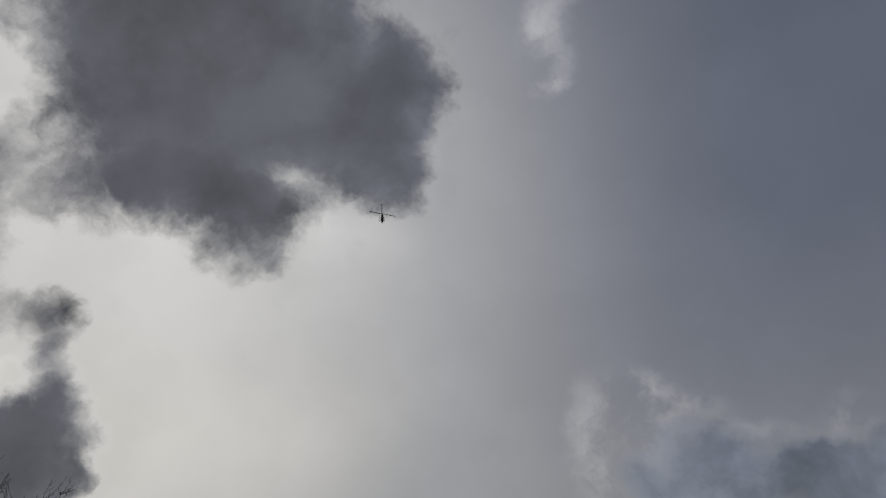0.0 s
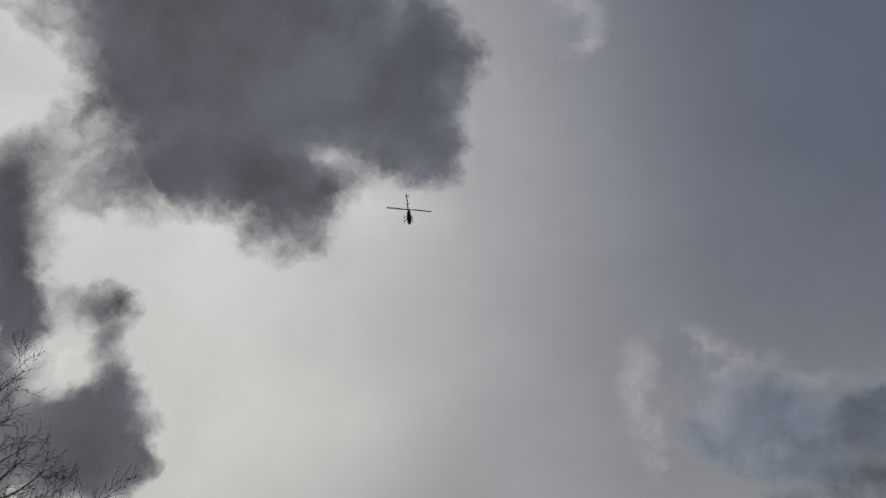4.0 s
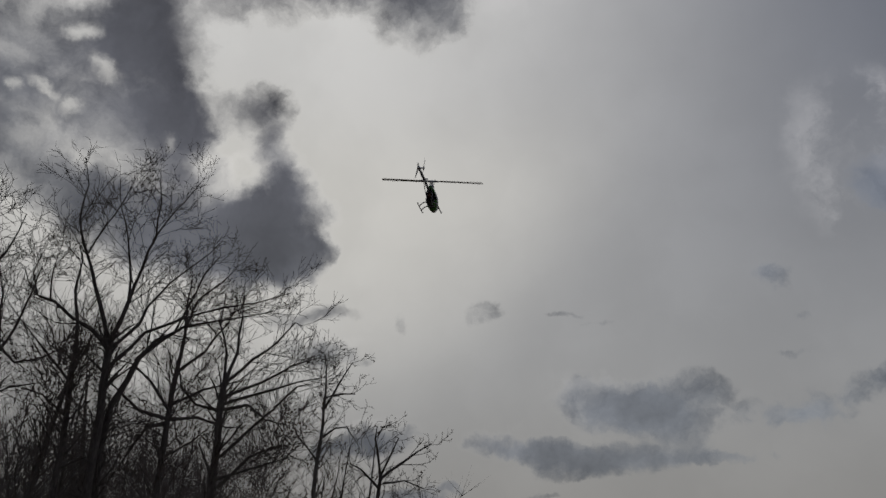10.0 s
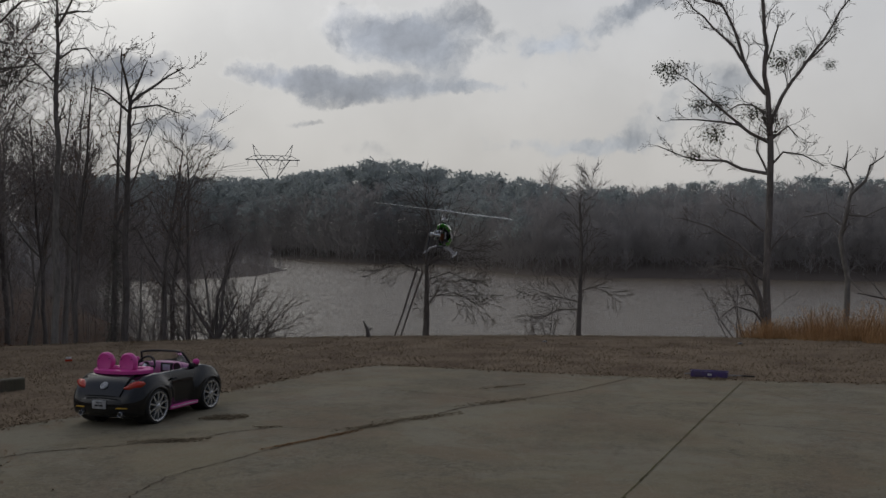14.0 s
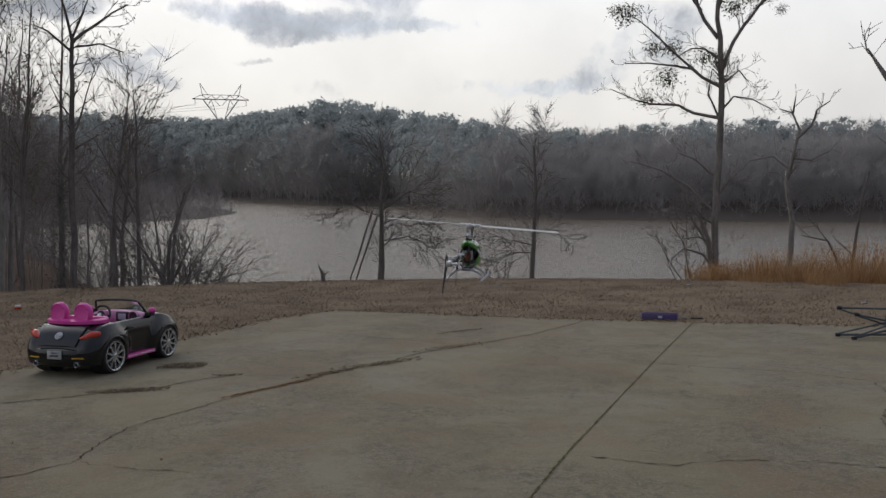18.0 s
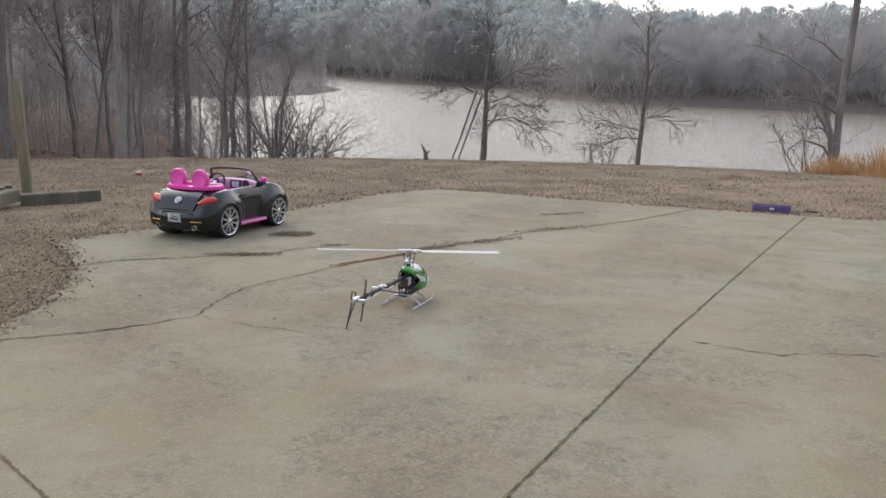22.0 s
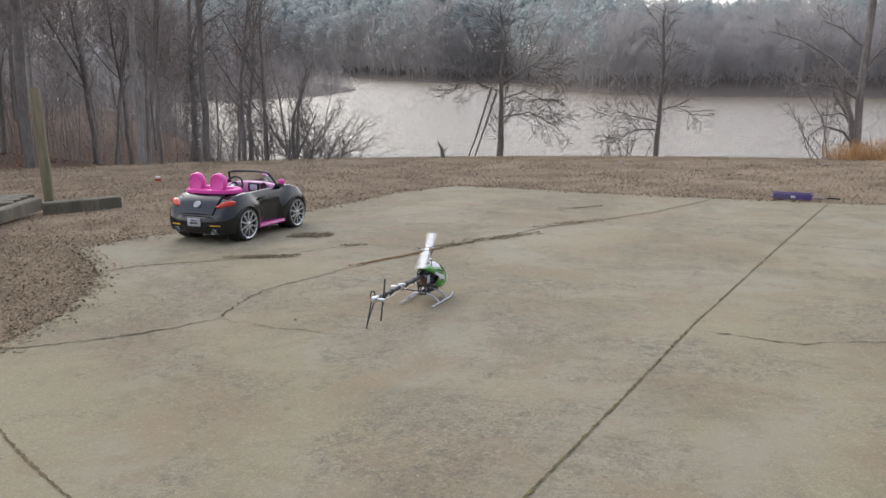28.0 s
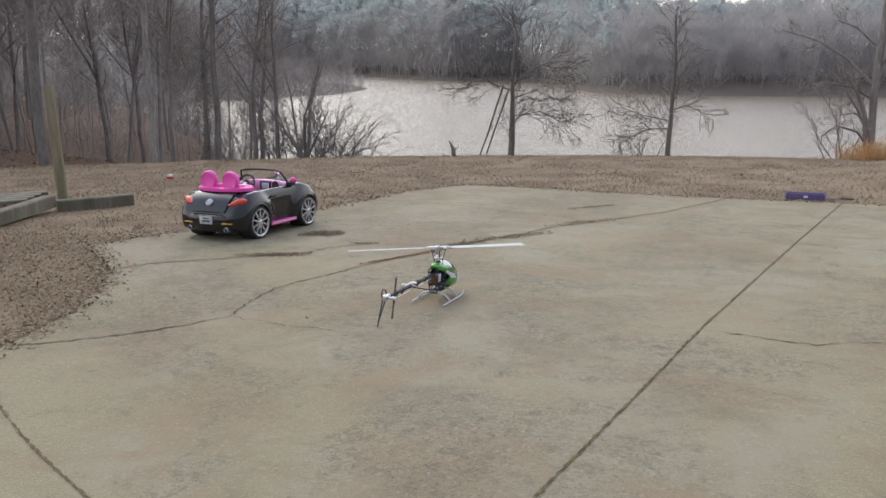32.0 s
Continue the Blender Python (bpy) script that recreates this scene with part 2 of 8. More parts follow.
    soft.inputs["Scale"].default_value, soft.inputs["Detail"].default_value, soft.inputs["Roughness"].default_value = 5.0, 5.0, 0.55

    # angle from the hidden sun
    near = vmath("DOT_PRODUCT", coord, tuple(heading(SUN_AZ, SUN_EL))).outputs["Value"]
    glow = remap(near, 0.63, 1.0, 0.0, 1.0, False)
    glow = fmath("POWER", glow, 2.6)
    back = remap(near, -0.6, 0.8, 0.0, 1.0)
    clear = node("ShaderNodeTexSky")
    clear.sky_type = "NISHITA"
    clear.sun_disc = False
    clear.sun_elevation, clear.sun_rotation = radians(SUN_EL), radians(SUN_AZ)
    clear.air_density, clear.dust_density = 1.2, 3.0
    blue = vmath("MULTIPLY", clear.outputs[0], (0.10, 0.10, 0.10)).outputs[0]
    high = colour((0.60, 0.66, 0.84), (1.10, 1.23, 1.62), back)
    high = colour(high, blue, remap(near, 2.0, 3.0, 0.25, 0.25))
    veil = colour(high, (5.0, 4.95, 4.85), glow)
    # whiter towards the horizon
    level = vmath("DOT_PRODUCT", coord, (0.0, 0.0, 1.0)).outputs["Value"]
    low = fmath("MULTIPLY", remap(level, 0.74, 0.06, 0.0, 0.95), back)
    veil = colour(veil, colour((2.05, 1.98, 1.86), (2.76, 2.76, 2.72), remap(level, 0.02, 0.34, 0.0, 1.0)), low)
    # the low sky under the hidden sun is warm and bright
    veil = colour(veil, (4.6, 4.5, 4.25), fmath("MULTIPLY", remap(near, 0.88, 0.98, 0.0, 0.9), remap(level, 0.60, 0.46, 0.0, 1.0)))
    # thin high streaks
    streak = node("ShaderNodeTexNoise")
    link(bent, streak.inputs["Vector"])
    streak.inputs["Scale"].default_value, streak.inputs["Detail"].default_value = 7.0, 7.0
    veil = vmath("SCALE", veil).outputs[0].node
    link(remap(streak.outputs["Fac"], 0.3, 0.7, 0.95, 1.05), veil.inputs["Scale"])
    veil_in = veil.outputs[0]

    # thin cloud scatters the sun's light forward, thick cloud hides it
    lit = vmath("ADD", vmath("MULTIPLY", veil_in, (0.99, 0.99, 0.99)).outputs[0], (0.015, 0.015, 0.01)).outputs[0]
    edge = colour(lit, (5.2, 5.1, 4.9), fmath("MULTIPLY", fmath("POWER", glow, 1.6), remap(soft.outputs["Fac"], 0.35, 0.65, 0.15, 0.95)))
    dark = colour(vmath("MULTIPLY", veil_in, (0.53, 0.575, 0.64)).outputs[0], (0.56, 0.575, 0.68), fmath("POWER", glow, 0.6))
    dark_n = vmath("SCALE", dark)
    # thin cloud is mottled and paler, the deep middle of a bank is even
    mottle = fmath("ADD", fmath("MULTIPLY", fmath("SUBTRACT", 0.5, bumps.outputs["Fac"]), remap(total, 1.1, 2.0, 2.0, 0.3)), remap(total, 1.0, 2.2, 1.16, 0.86))
    link(fmath("MULTIPLY", remap(soft.outputs["Fac"], 0.32, 0.68, 0.82, 1.40), mottle), dark_n.inputs["Scale"])
    thick = remap(fmath("DIVIDE", body, fmath("ADD", fmath("MULTIPLY", glow, 0.30), 0.65)), 0.10, 1.6, 0.0, 1.0)
    tone = colour(edge, dark_n.outputs[0], thick)
    sky = colour(veil_in, tone, remap(body, 0.12, 0.60, 0.0, 1.0))
    gleam = fmath("MULTIPLY", joined(BRIGHT, "ADD", total), remap(bumps.outputs["Fac"], 0.37, 0.60, 0.0, 1.0))
    shine = vmath("SCALE", (0.80, 0.77, 0.76))
    link(gleam, shine.inputs["Scale"])
    sky = vmath("ADD", sky, shine.outputs[0]).outputs[0]
    # level ground and far haze close the lower half
    sky = colour((0.25, 0.23, 0.20), sky, remap(level, -0.06, -0.01, 0.0, 1.0))
    out = node("ShaderNodeBackground")
    link(sky, out.inputs[0])
    out.inputs[1].default_value = 1.0
    final = node("ShaderNodeOutputWorld")
    link(out.outputs[0], final.inputs[0])


build_sky()
sun_data = bpy.data.lights.new("sun", "SUN")
sun_data.energy, sun_data.angle, sun_data.color = 0.5, radians(14), (1.0, 0.96, 0.9)
sun = new("sun", sun_data)
sun.matrix_world = look((0, 0, 60), Vector((0, 0, 60)) - heading(SUN_AZ, SUN_EL))

# ---------------------------------------------------------------- materials
def material(name, base, rough=0.8, metal=0.0, spots=None, scale=4.0, fine=60.0, bump=0.2, bump_scale=None, vary=0.0, contrast=0.25, coat=0.0,
             specular=0.5, stretch=(1, 1, 1), space="Object"):
    """Base colour broken up at two scales, with a fine relief; spots: a second colour that comes through in patches."""
    m = bpy.data.materials.new(name)
    m.use_nodes = True
    nt = m.node_tree
    link = nt.links.new
    b = nt.nodes["Principled BSDF"]
    b.inputs["Roughness"].default_value, b.inputs["Metallic"].default_value = rough, metal
    b.inputs["Coat Weight"].default_value, b.inputs["Specular IOR Level"].default_value = coat, specular
    place = nt.nodes.new("ShaderNodeTexCoord").outputs[space]
    mp = nt.nodes.new("ShaderNodeMapping")
    mp.inputs[3].default_value = stretch
    link(place, mp.inputs[0])

    def tex(s, detail):
        n = nt.nodes.new("ShaderNodeTexNoise")
        link(mp.outputs[0], n.inputs["Vector"])
        n.inputs["Scale"].default_value, n.inputs["Detail"].default_value, n.inputs["Roughness"].default_value = s, detail, 0.6
        return n.outputs["Fac"]

    def ramp(v, a, b_, c, d):
        n = nt.nodes.new("ShaderNodeMapRange")
        link(v, n.inputs[0])
        for k, x in enumerate((a, b_, c, d)):
            n.inputs[1 + k].default_value = x
        return n.outputs[0]

    def mix(a, c, fac):
        n = nt.nodes.new("ShaderNodeMix")
        n.data_type = "RGBA"
        for s, v in ((0, fac), (6, a), (7, c)):
            if isinstance(v, tuple):
                n.inputs[s].default_value = (*v, 1)
            elif isinstance(v, float):
                n.inputs[s].default_value = v
            else:
                link(v, n.inputs[s])
        return n.outputs[2]

    def scaled(v, f):
        n = nt.nodes.new("ShaderNodeVectorMath")
        n.operation = "SCALE"
        link(v, n.inputs[0])
        link(f, n.inputs["Scale"])
        return n.outputs[0]

    coarse, grain = tex(scale, 5.0), tex(fine, 3.0)
    other = spots or tuple(c * 0.6 for c in base)
    col = mix(base, other, ramp(coarse, 0.42, 0.68, 0.0, 1.0))
    col = scaled(col, ramp(grain, 0.25, 0.75, 1 - contrast, 1 + contrast))
    if vary:
        info = nt.nodes.new("ShaderNodeObjectInfo")
        col = scaled(col, ramp(info.outputs["Random"], 0.0, 1.0, 1 - vary, 1 + vary))
    link(col, b.inputs["Base Color"])
    link(ramp(coarse, 0.3, 0.7, max(0.02, rough - 0.08), min(1.0, rough + 0.08)), b.inputs["Roughness"])
    if bump:
        bm = nt.nodes.new("ShaderNodeBump")
        bm.inputs["Strength"].default_value, bm.inputs["Distance"].default_value = bump, 0.01
        link(tex(bump_scale or fine, 4.0), bm.inputs["Height"])
        link(bm.outputs[0], b.inputs["Normal"])
    return m


def island_material(name, base, other, rough=0.9, through_light=0.0):
    """For joined small pieces: every piece takes its own tone."""
    m = bpy.data.materials.new(name)
    m.use_nodes = True
    nt = m.node_tree
    b = nt.nodes["Principled BSDF"]
    b.inputs["Roughness"].default_value = rough
    b.inputs["Specular IOR Level"].default_value = 0.2
    g = nt.nodes.new("ShaderNodeNewGeometry")
    n = nt.nodes.new("ShaderNodeMix")
    n.data_type = "RGBA"
    n.inputs[6].default_value, n.inputs[7].default_value = (*base, 1), (*other, 1)
    nt.links.new(g.outputs["Random Per Island"], n.inputs[0])
    nt.links.new(n.outputs[2], b.inputs["Base Color"])
    if through_light:
        t = nt.nodes.new("ShaderNodeBsdfTranslucent")
        nt.links.new(n.outputs[2], t.inputs["Color"])
        both = nt.nodes.new("ShaderNodeMixShader")
        both.inputs[0].default_value = through_light
        nt.links.new(b.outputs[0], both.inputs[1])
        nt.links.new(t.outputs[0], both.inputs[2])
        nt.links.new(both.outputs[0], nt.nodes["Material Output"].inputs[0])
    return m


def concrete_material():
    m = material("weathered_concrete", (0.236, 0.198, 0.117), 0.88, spots=(0.204, 0.166, 0.097), scale=0.9, fine=150, bump=0.75, bump_scale=110, contrast=0.24)
    nt = m.node_tree
    link = nt.links.new
    b = nt.nodes["Principled BSDF"]
    col = b.inputs["Base Color"].links[0].from_socket
    place = nt.nodes.new("ShaderNodeTexCoord").outputs["Object"]
    def tex(scale, detail, rough=0.68):
        n = nt.nodes.new("ShaderNodeTexNoise")
        link(place, n.inputs["Vector"])
        n.inputs["Scale"].default_value, n.inputs["Detail"].default_value, n.inputs["Roughness"].default_value = scale, detail, rough
        n.inputs["Distortion"].default_value = 0.6
        return n.outputs["Fac"]

    def span(v, lo, hi, amount):
        r = nt.nodes.new("ShaderNodeMapRange")
        link(v, r.inputs[0])
        r.inputs[1].default_value, r.inputs[2].default_value, r.inputs[4].default_value = lo, hi, amount
        return r.outputs[0]

    # where the skin of the slab is worn, its grit shows
    worn = span(tex(0.8, 7), 0.45, 0.56, 1.0)
    for scale, lo, hi, tint, amount, detail, on_worn in (
            (0.55, 0.47, 0.55, (0.240, 0.212, 0.142), 0.85, 7, False), (1.9, 0.50, 0.64, (0.162, 0.136, 0.081), 0.65, 10, False), (0.9, 0.50, 0.63, (0.204, 0.146, 0.089), 0.62, 6, False),
            (14.0, 0.50, 0.64, (0.118, 0.096, 0.062), 0.75, 6, True), (5.0, 0.55, 0.68, (0.204, 0.138, 0.078), 0.55, 8, False), (30.0, 0.52, 0.64, (0.121, 0.096, 0.064), 0.6, 4, True),
            (90.0, 0.55, 0.66, (0.083, 0.066, 0.044), 0.85, 2, True), (45.0, 0.56, 0.70, (0.262, 0.228, 0.167), 0.5, 3, False), (8.0, 0.60, 0.70, (0.099, 0.080, 0.056), 0.5, 9, False),
            (1.3, 0.53, 0.61, (0.222, 0.160, 0.092), 0.55, 8, False), (110.0, 0.55, 0.64, (0.118, 0.096, 0.064), 0.5, 2, True), (65.0, 0.57, 0.66, (0.30, 0.265, 0.20), 0.45, 2, False)):
        fac = span(tex(scale, detail), lo, hi, amount)
        if on_worn:
            both = nt.nodes.new("ShaderNodeMath")
            both.operation = "MULTIPLY"
            link(fac, both.inputs[0])
            link(worn, both.inputs[1])
            fac = both.outputs[0]
        x = nt.nodes.new("ShaderNodeMix")
        x.data_type = "RGBA"
        link(fac, x.inputs[0])
        link(col, x.inputs[6])
        x.inputs[7].default_value = (*tint, 1)
        col = x.outputs[2]
    link(col, b.inputs["Base Color"])
    return m


def water_material():
    m = bpy.data.materials.new("muddy_lake_water")
    m.use_nodes = True
    nt = m.node_tree
    b = nt.nodes["Principled BSDF"]
    b.inputs["Base Color"].default_value = (0.20, 0.16, 0.115, 1)
    b.inputs["Roughness"].default_value, b.inputs["IOR"].default_value = 0.18, 1.333
    place = nt.nodes.new("ShaderNodeTexCoord").outputs["Object"]
    mp = nt.nodes.new("ShaderNodeMapping")
    mp.inputs[3].default_value = (0.3, 1.5, 1)
    nt.links.new(place, mp.inputs[0])
    heights = []
    for s, d in ((2.6, 3.0), (0.8, 4.0)):
        n = nt.nodes.new("ShaderNodeTexNoise")
        n.inputs["Scale"].default_value, n.inputs["Detail"].default_value = s, d
        nt.links.new(mp.outputs[0], n.inputs["Vector"])
        heights.append(n.outputs["Fac"])
    add = nt.nodes.new("ShaderNodeMath")
    nt.links.new(heights[0], add.inputs[0])
    nt.links.new(heights[1], add.inputs[1])
    bm = nt.nodes.new("ShaderNodeBump")
    bm.inputs["Strength"].default_value, bm.inputs["Distance"].default_value = 0.9, 0.16
    nt.links.new(add.outputs[0], bm.inputs["Height"])
    nt.links.new(bm.outputs[0], b.inputs["Normal"])
    return m


def ground_material():
    """Dry lawn near the slab, redder leaf litter under the trees."""
    m = material("dry_lawn_and_leaf_litter", (0.21, 0.155, 0.101), 0.95, spots=(0.12, 0.083, 0.054), scale=1.6, fine=38, bump=0.9, bump_scale=30, contrast=0.55, specular=0.15)
    nt = m.node_tree
    link = nt.links.new
    b = nt.nodes["Principled BSDF"]
    col = b.inputs["Base Color"].links[0].from_socket
    place = nt.nodes.new("ShaderNodeTexCoord").outputs["Object"]
    far = nt.nodes.new("ShaderNodeVectorMath")
    far.operation = "LENGTH"
    link(place, far.inputs[0])
    r = nt.nodes.new("ShaderNodeMapRange")
    link(far.outputs["Value"], r.inputs[0])
    r.inputs[1].default_value, r.inputs[2].default_value = 14.0, 24.0
    n = nt.nodes.new("ShaderNodeTexNoise")
    n.inputs["Scale"].default_value, n.inputs["Detail"].default_value = 0.7, 8
    link(place, n.inputs["Vector"])
    leaf = nt.nodes.new("ShaderNodeMix")
    leaf.data_type = "RGBA"
    leaf.inputs[6].default_value, leaf.inputs[7].default_value = (0.118, 0.072, 0.048, 1), (0.066, 0.046, 0.034, 1)
    link(n.outputs["Fac"], leaf.inputs[0])
    x = nt.nodes.new("ShaderNodeMix")
    x.data_type = "RGBA"
    link(r.outputs[0], x.inputs[0])
    link(col, x.inputs[6])
    link(leaf.outputs[2], x.inputs[7])
    wood = nt.nodes.new("ShaderNodeMapRange")
    link(far.outputs["Value"], wood.inputs[0])
    wood.inputs[1].default_value, wood.inputs[2].default_value = 60.0, 110.0
    w = nt.nodes.new("ShaderNodeMix")
    w.data_type = "RGBA"
    link(wood.outputs[0], w.inputs[0])
    link(x.outputs[2], w.inputs[6])
    w.inputs[7].default_value = (0.132, 0.110, 0.094, 1)
    link(w.outputs[2], b.inputs["Base Color"])
    return m


M_CONCRETE, M_WATER, M_GROUND = concrete_material(), water_material(), ground_material()
M_CRACK = material("soil_in_cracks", (0.105, 0.082, 0.056), 0.95, scale=20, fine=200, bump=0.6, contrast=0.4, specular=0.1)
M_DIRT = material("brown_dirt_in_joint", (0.125, 0.092, 0.058), 0.95, spots=(0.19, 0.145, 0.09), scale=14, fine=160, bump=0.8, contrast=0.5, specular=0.1)
M_MOSS = material("moss_in_joint", (0.15, 0.135, 0.055), 0.95, spots=(0.075, 0.064, 0.042), scale=16, fine=160, bump=0.8, contrast=0.5, specular=0.1)
M_BARK = material("grey_bark", (0.21, 0.187, 0.167), 0.92, spots=(0.135, 0.12, 0.106), scale=6, fine=30, bump=0.9, bump_scale=24, contrast=0.35, stretch=(1, 1, 0.25), vary=0.2, specular=0.15)
M_TWIG = material("bare_twigs", (0.25, 0.222, 0.198), 0.9, scale=3, fine=20, bump=0, contrast=0.3, vary=0.25, specular=0.15)
# darker than the grey bark, for the crest trees and one bank tree
M_BRANCH = material("dark_branches", (0.18, 0.16, 0.14), 0.9, spots=(0.12, 0.107, 0.094), scale=5, fine=26, bump=0.4, bump_scale=24, contrast=0.3, stretch=(1, 1, 0.3), specular=0.15)
# twig tone lifted so that the thicket's crowns carry haze in their colour
M_HAZE = material("haze_paled_twigs", (0.36, 0.335, 0.315), 0.9, scale=3, fine=20, bump=0, contrast=0.2, vary=0.2, specular=0.15)
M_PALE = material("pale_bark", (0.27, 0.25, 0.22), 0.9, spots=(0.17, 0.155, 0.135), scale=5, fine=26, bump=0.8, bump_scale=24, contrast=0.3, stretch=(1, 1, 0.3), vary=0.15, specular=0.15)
# bare wood with distance haze painted in: pale tones, little contrast
M_FARWOOD = island_material("hazed_bare_wood", (0.40, 0.375, 0.36), (0.46, 0.435, 0.415), through_light=0.5)
# needles far paler than their own green: haze over the lake mixed into the colour
M_FARPINE = island_material("hazed_pine_needles", (0.40, 0.435, 0.42), (0.50, 0.53, 0.515), through_light=0.5)
M_MISTLETOE = island_material("mistletoe_leaves", (0.05, 0.065, 0.03), (0.10, 0.115, 0.055))
M_IVY = island_material("ivy_leaves", (0.15, 0.145, 0.12), (0.23, 0.22, 0.185))
M_DRYLEAF = island_material("clinging_brown_leaves", (0.16, 0.085, 0.045), (0.30, 0.18, 0.10))
M_STRAW = island_material("orange_dry_grass", (0.36, 0.205, 0.095), (0.53, 0.335, 0.165))
M_LEAF = island_material("fallen_brown_leaves", (0.15, 0.11, 0.07), (0.32, 0.245, 0.158))
M_TURF = island_material("dead_grass_blades", (0.175, 0.132, 0.082), (0.32, 0.248, 0.16))
M_TIMBER = material("weathered_timber", (0.17, 0.145, 0.105), 0.9, spots=(0.10, 0.095, 0.06), scale=5, fine=40, bump=0.7, contrast=0.3, stretch=(1, 1, 0.15), vary=0.1)
M_POST = material("mossy_grey_post", (0.21, 0.18, 0.115), 0.92, spots=(0.12, 0.12, 0.055), scale=5, fine=30, bump=0.8, contrast=0.3, stretch=(1, 1, 0.12))
M_STEEL_FAR = material("galvanised_steel", (0.20, 0.21, 0.215), 0.6, metal=0.3, scale=0.4, fine=3, bump=0, contrast=0.1)

# ---------------------------------------------------------------- mesh helpers
def mesh_of(name, verts, faces, mat, smooth=False):
    me = bpy.data.meshes.new(name)
    me.from_pydata([tuple(v) for v in verts], [], faces)
    me.materials.append(mat)
    if smooth:
        me.polygons.foreach_set("use_smooth", [True] * len(me.polygons))
    me.update()
    return me


def triangles_of(name, verts, mat):
    """A mesh of loose triangles from an array (n, 3, 3)."""
    n = len(verts)
    me = bpy.data.meshes.new(name)
    me.vertices.add(n * 3)
    me.vertices.foreach_set("co", np.ascontiguousarray(verts, np.float32).ravel())
    me.loops.add(n * 3)
    me.loops.foreach_set("vertex_index", np.arange(n * 3, dtype=np.int32))
    me.polygons.add(n)
    me.polygons.foreach_set("loop_start", np.arange(0, n * 3, 3, dtype=np.int32))
    me.materials.append(mat)
    me.update(calc_edges=True)
    return me


def part(name, bm, mat, parent, label="", smooth=True, angle=40):
    me = bpy.data.meshes.new(name)
    bm.to_mesh(me)
    bm.free()
    for m in mat if isinstance(mat, (list, tuple)) else [mat]:
        me.materials.append(m)
    if smooth:
        me.polygons.foreach_set("use_smooth", [True] * len(me.polygons))
        me.set_sharp_from_angle(angle=radians(angle))
    ob = new(name, me)
    ob.parent = parent
    if label:
        ob["label"] = label
    return ob


def thing(name, label, category, group="", m=None):
    ob = tagged(new(name), label, category, group)
    if m is not None:
        ob.matrix_world = m
    return ob


def box_bm(bm, x0, x1, y0, y1, z0, z1, bevel=0.0, m=None):
    r = bmesh.ops.create_cube(bm, size=1, matrix=Matrix.LocRotScale(((x0 + x1) / 2, (y0 + y1) / 2, (z0 + z1) / 2), None, (x1 - x0, y1 - y0, z1 - z0)))
    vs = r["verts"]
    if bevel:
        es = list({e for v in vs for e in v.link_edges})
        out = bmesh.ops.bevel(bm, geom=es, offset=bevel, segments=2, profile=0.5, affect="EDGES")
        vs = list({v for f in out["faces"] for v in f.verts} | {v for v in vs if v.is_valid})
    if m is not None:
        bmesh.ops.transform(bm, matrix=m, verts=vs)
    return vs


def tube_bm(bm, path, radius, sides=8, cap=True):
    """A tube along a path of points; radius: one, or one for each point."""
    pts = [Vector(p) for p in path]
    rads = radius if isinstance(radius, (list, tuple)) else [radius] * len(pts)
    rings, side = [], None
    for i, p in enumerate(pts):
        d = (pts[min(i + 1, len(pts) - 1)] - pts[max(i - 1, 0)]).normalized()
        if side is None:
            side = d.orthogonal().normalized()
        side = (side - d * side.dot(d)).normalized()
        up = d.cross(side)
        rings.append([bm.verts.new(p + rads[i] * (math.cos(a) * side + math.sin(a) * up)) for a in (2 * math.pi * k / sides for k in range(sides))])
    for a, b in zip(rings, rings[1:]):
        for k in range(sides):
            bm.faces.new((a[k], a[(k + 1) % sides], b[(k + 1) % sides], b[k]))
    if cap:
        bm.faces.new(rings[0][::-1])
        bm.faces.new(rings[-1])
    return rings


def lathe_bm(bm, profile, sides=24, axis="X", m=None, closed=False):
    """A turned form: profile of (distance along the axis, radius)."""
    rings = []
    for a, r in profile:
        ring = []
        for k in range(sides):
            c, s = r * math.cos(2 * math.pi * k / sides), r * math.sin(2 * math.pi * k / sides)
            p = Vector((a, c, s) if axis == "X" else (c, a, s) if axis == "Y" else (c, s, a))
            ring.append(bm.verts.new(m @ p if m is not None else p))
        rings.append(ring)
    pairs = list(zip(rings, rings[1:])) + ([(rings[-1], rings[0])] if closed else [])
    for a, b in pairs:
        for k in range(sides):
            bm.faces.new((a[k], a[(k + 1) % sides], b[(k + 1) % sides], b[k]))
    if not closed:
        bm.faces.new(rings[0][::-1])
        bm.faces.new(rings[-1])
    bmesh.ops.recalc_face_normals(bm, faces=bm.faces)
    return rings


def loft_bm(bm, rings, close_ends=True):
    vs = [[bm.verts.new(p) for p in ring] for ring in rings]
    n = len(vs[0])
    for a, b in zip(vs, vs[1:]):
        for k in range(n):
            bm.faces.new((a[k], a[(k + 1) % n], b[(k + 1) % n], b[k]))
    if close_ends:
        bm.faces.new(vs[0][::-1])
        bm.faces.new(vs[-1])
    bmesh.ops.recalc_face_normals(bm, faces=bm.faces)
    return vs


# ---------------------------------------------------------------- lie of the land
SLOPE_X, SLOPE_Y, LAKE = 0.010, -0.036, -5.0
SHORE = np.array([(-11, 29), (0, 36), (15, 36), (40, 34), (80, 40), (120, 90), (75, 138), (51, 144), (37, 148), (19.5, 150.5), (5.4, 164), (-4, 200),
                  (-16, 247), (-40, 251), (-78, 318), (-118, 372), (-150, 392), (-156, 372), (-118, 318), (-82, 262), (-58, 205), (-46, 184), (-44, 150),
                  (-58, 122), (-68, 104), (-62, 92), (-46, 84), (-34, 70), (-26, 56), (-17, 43)], float)


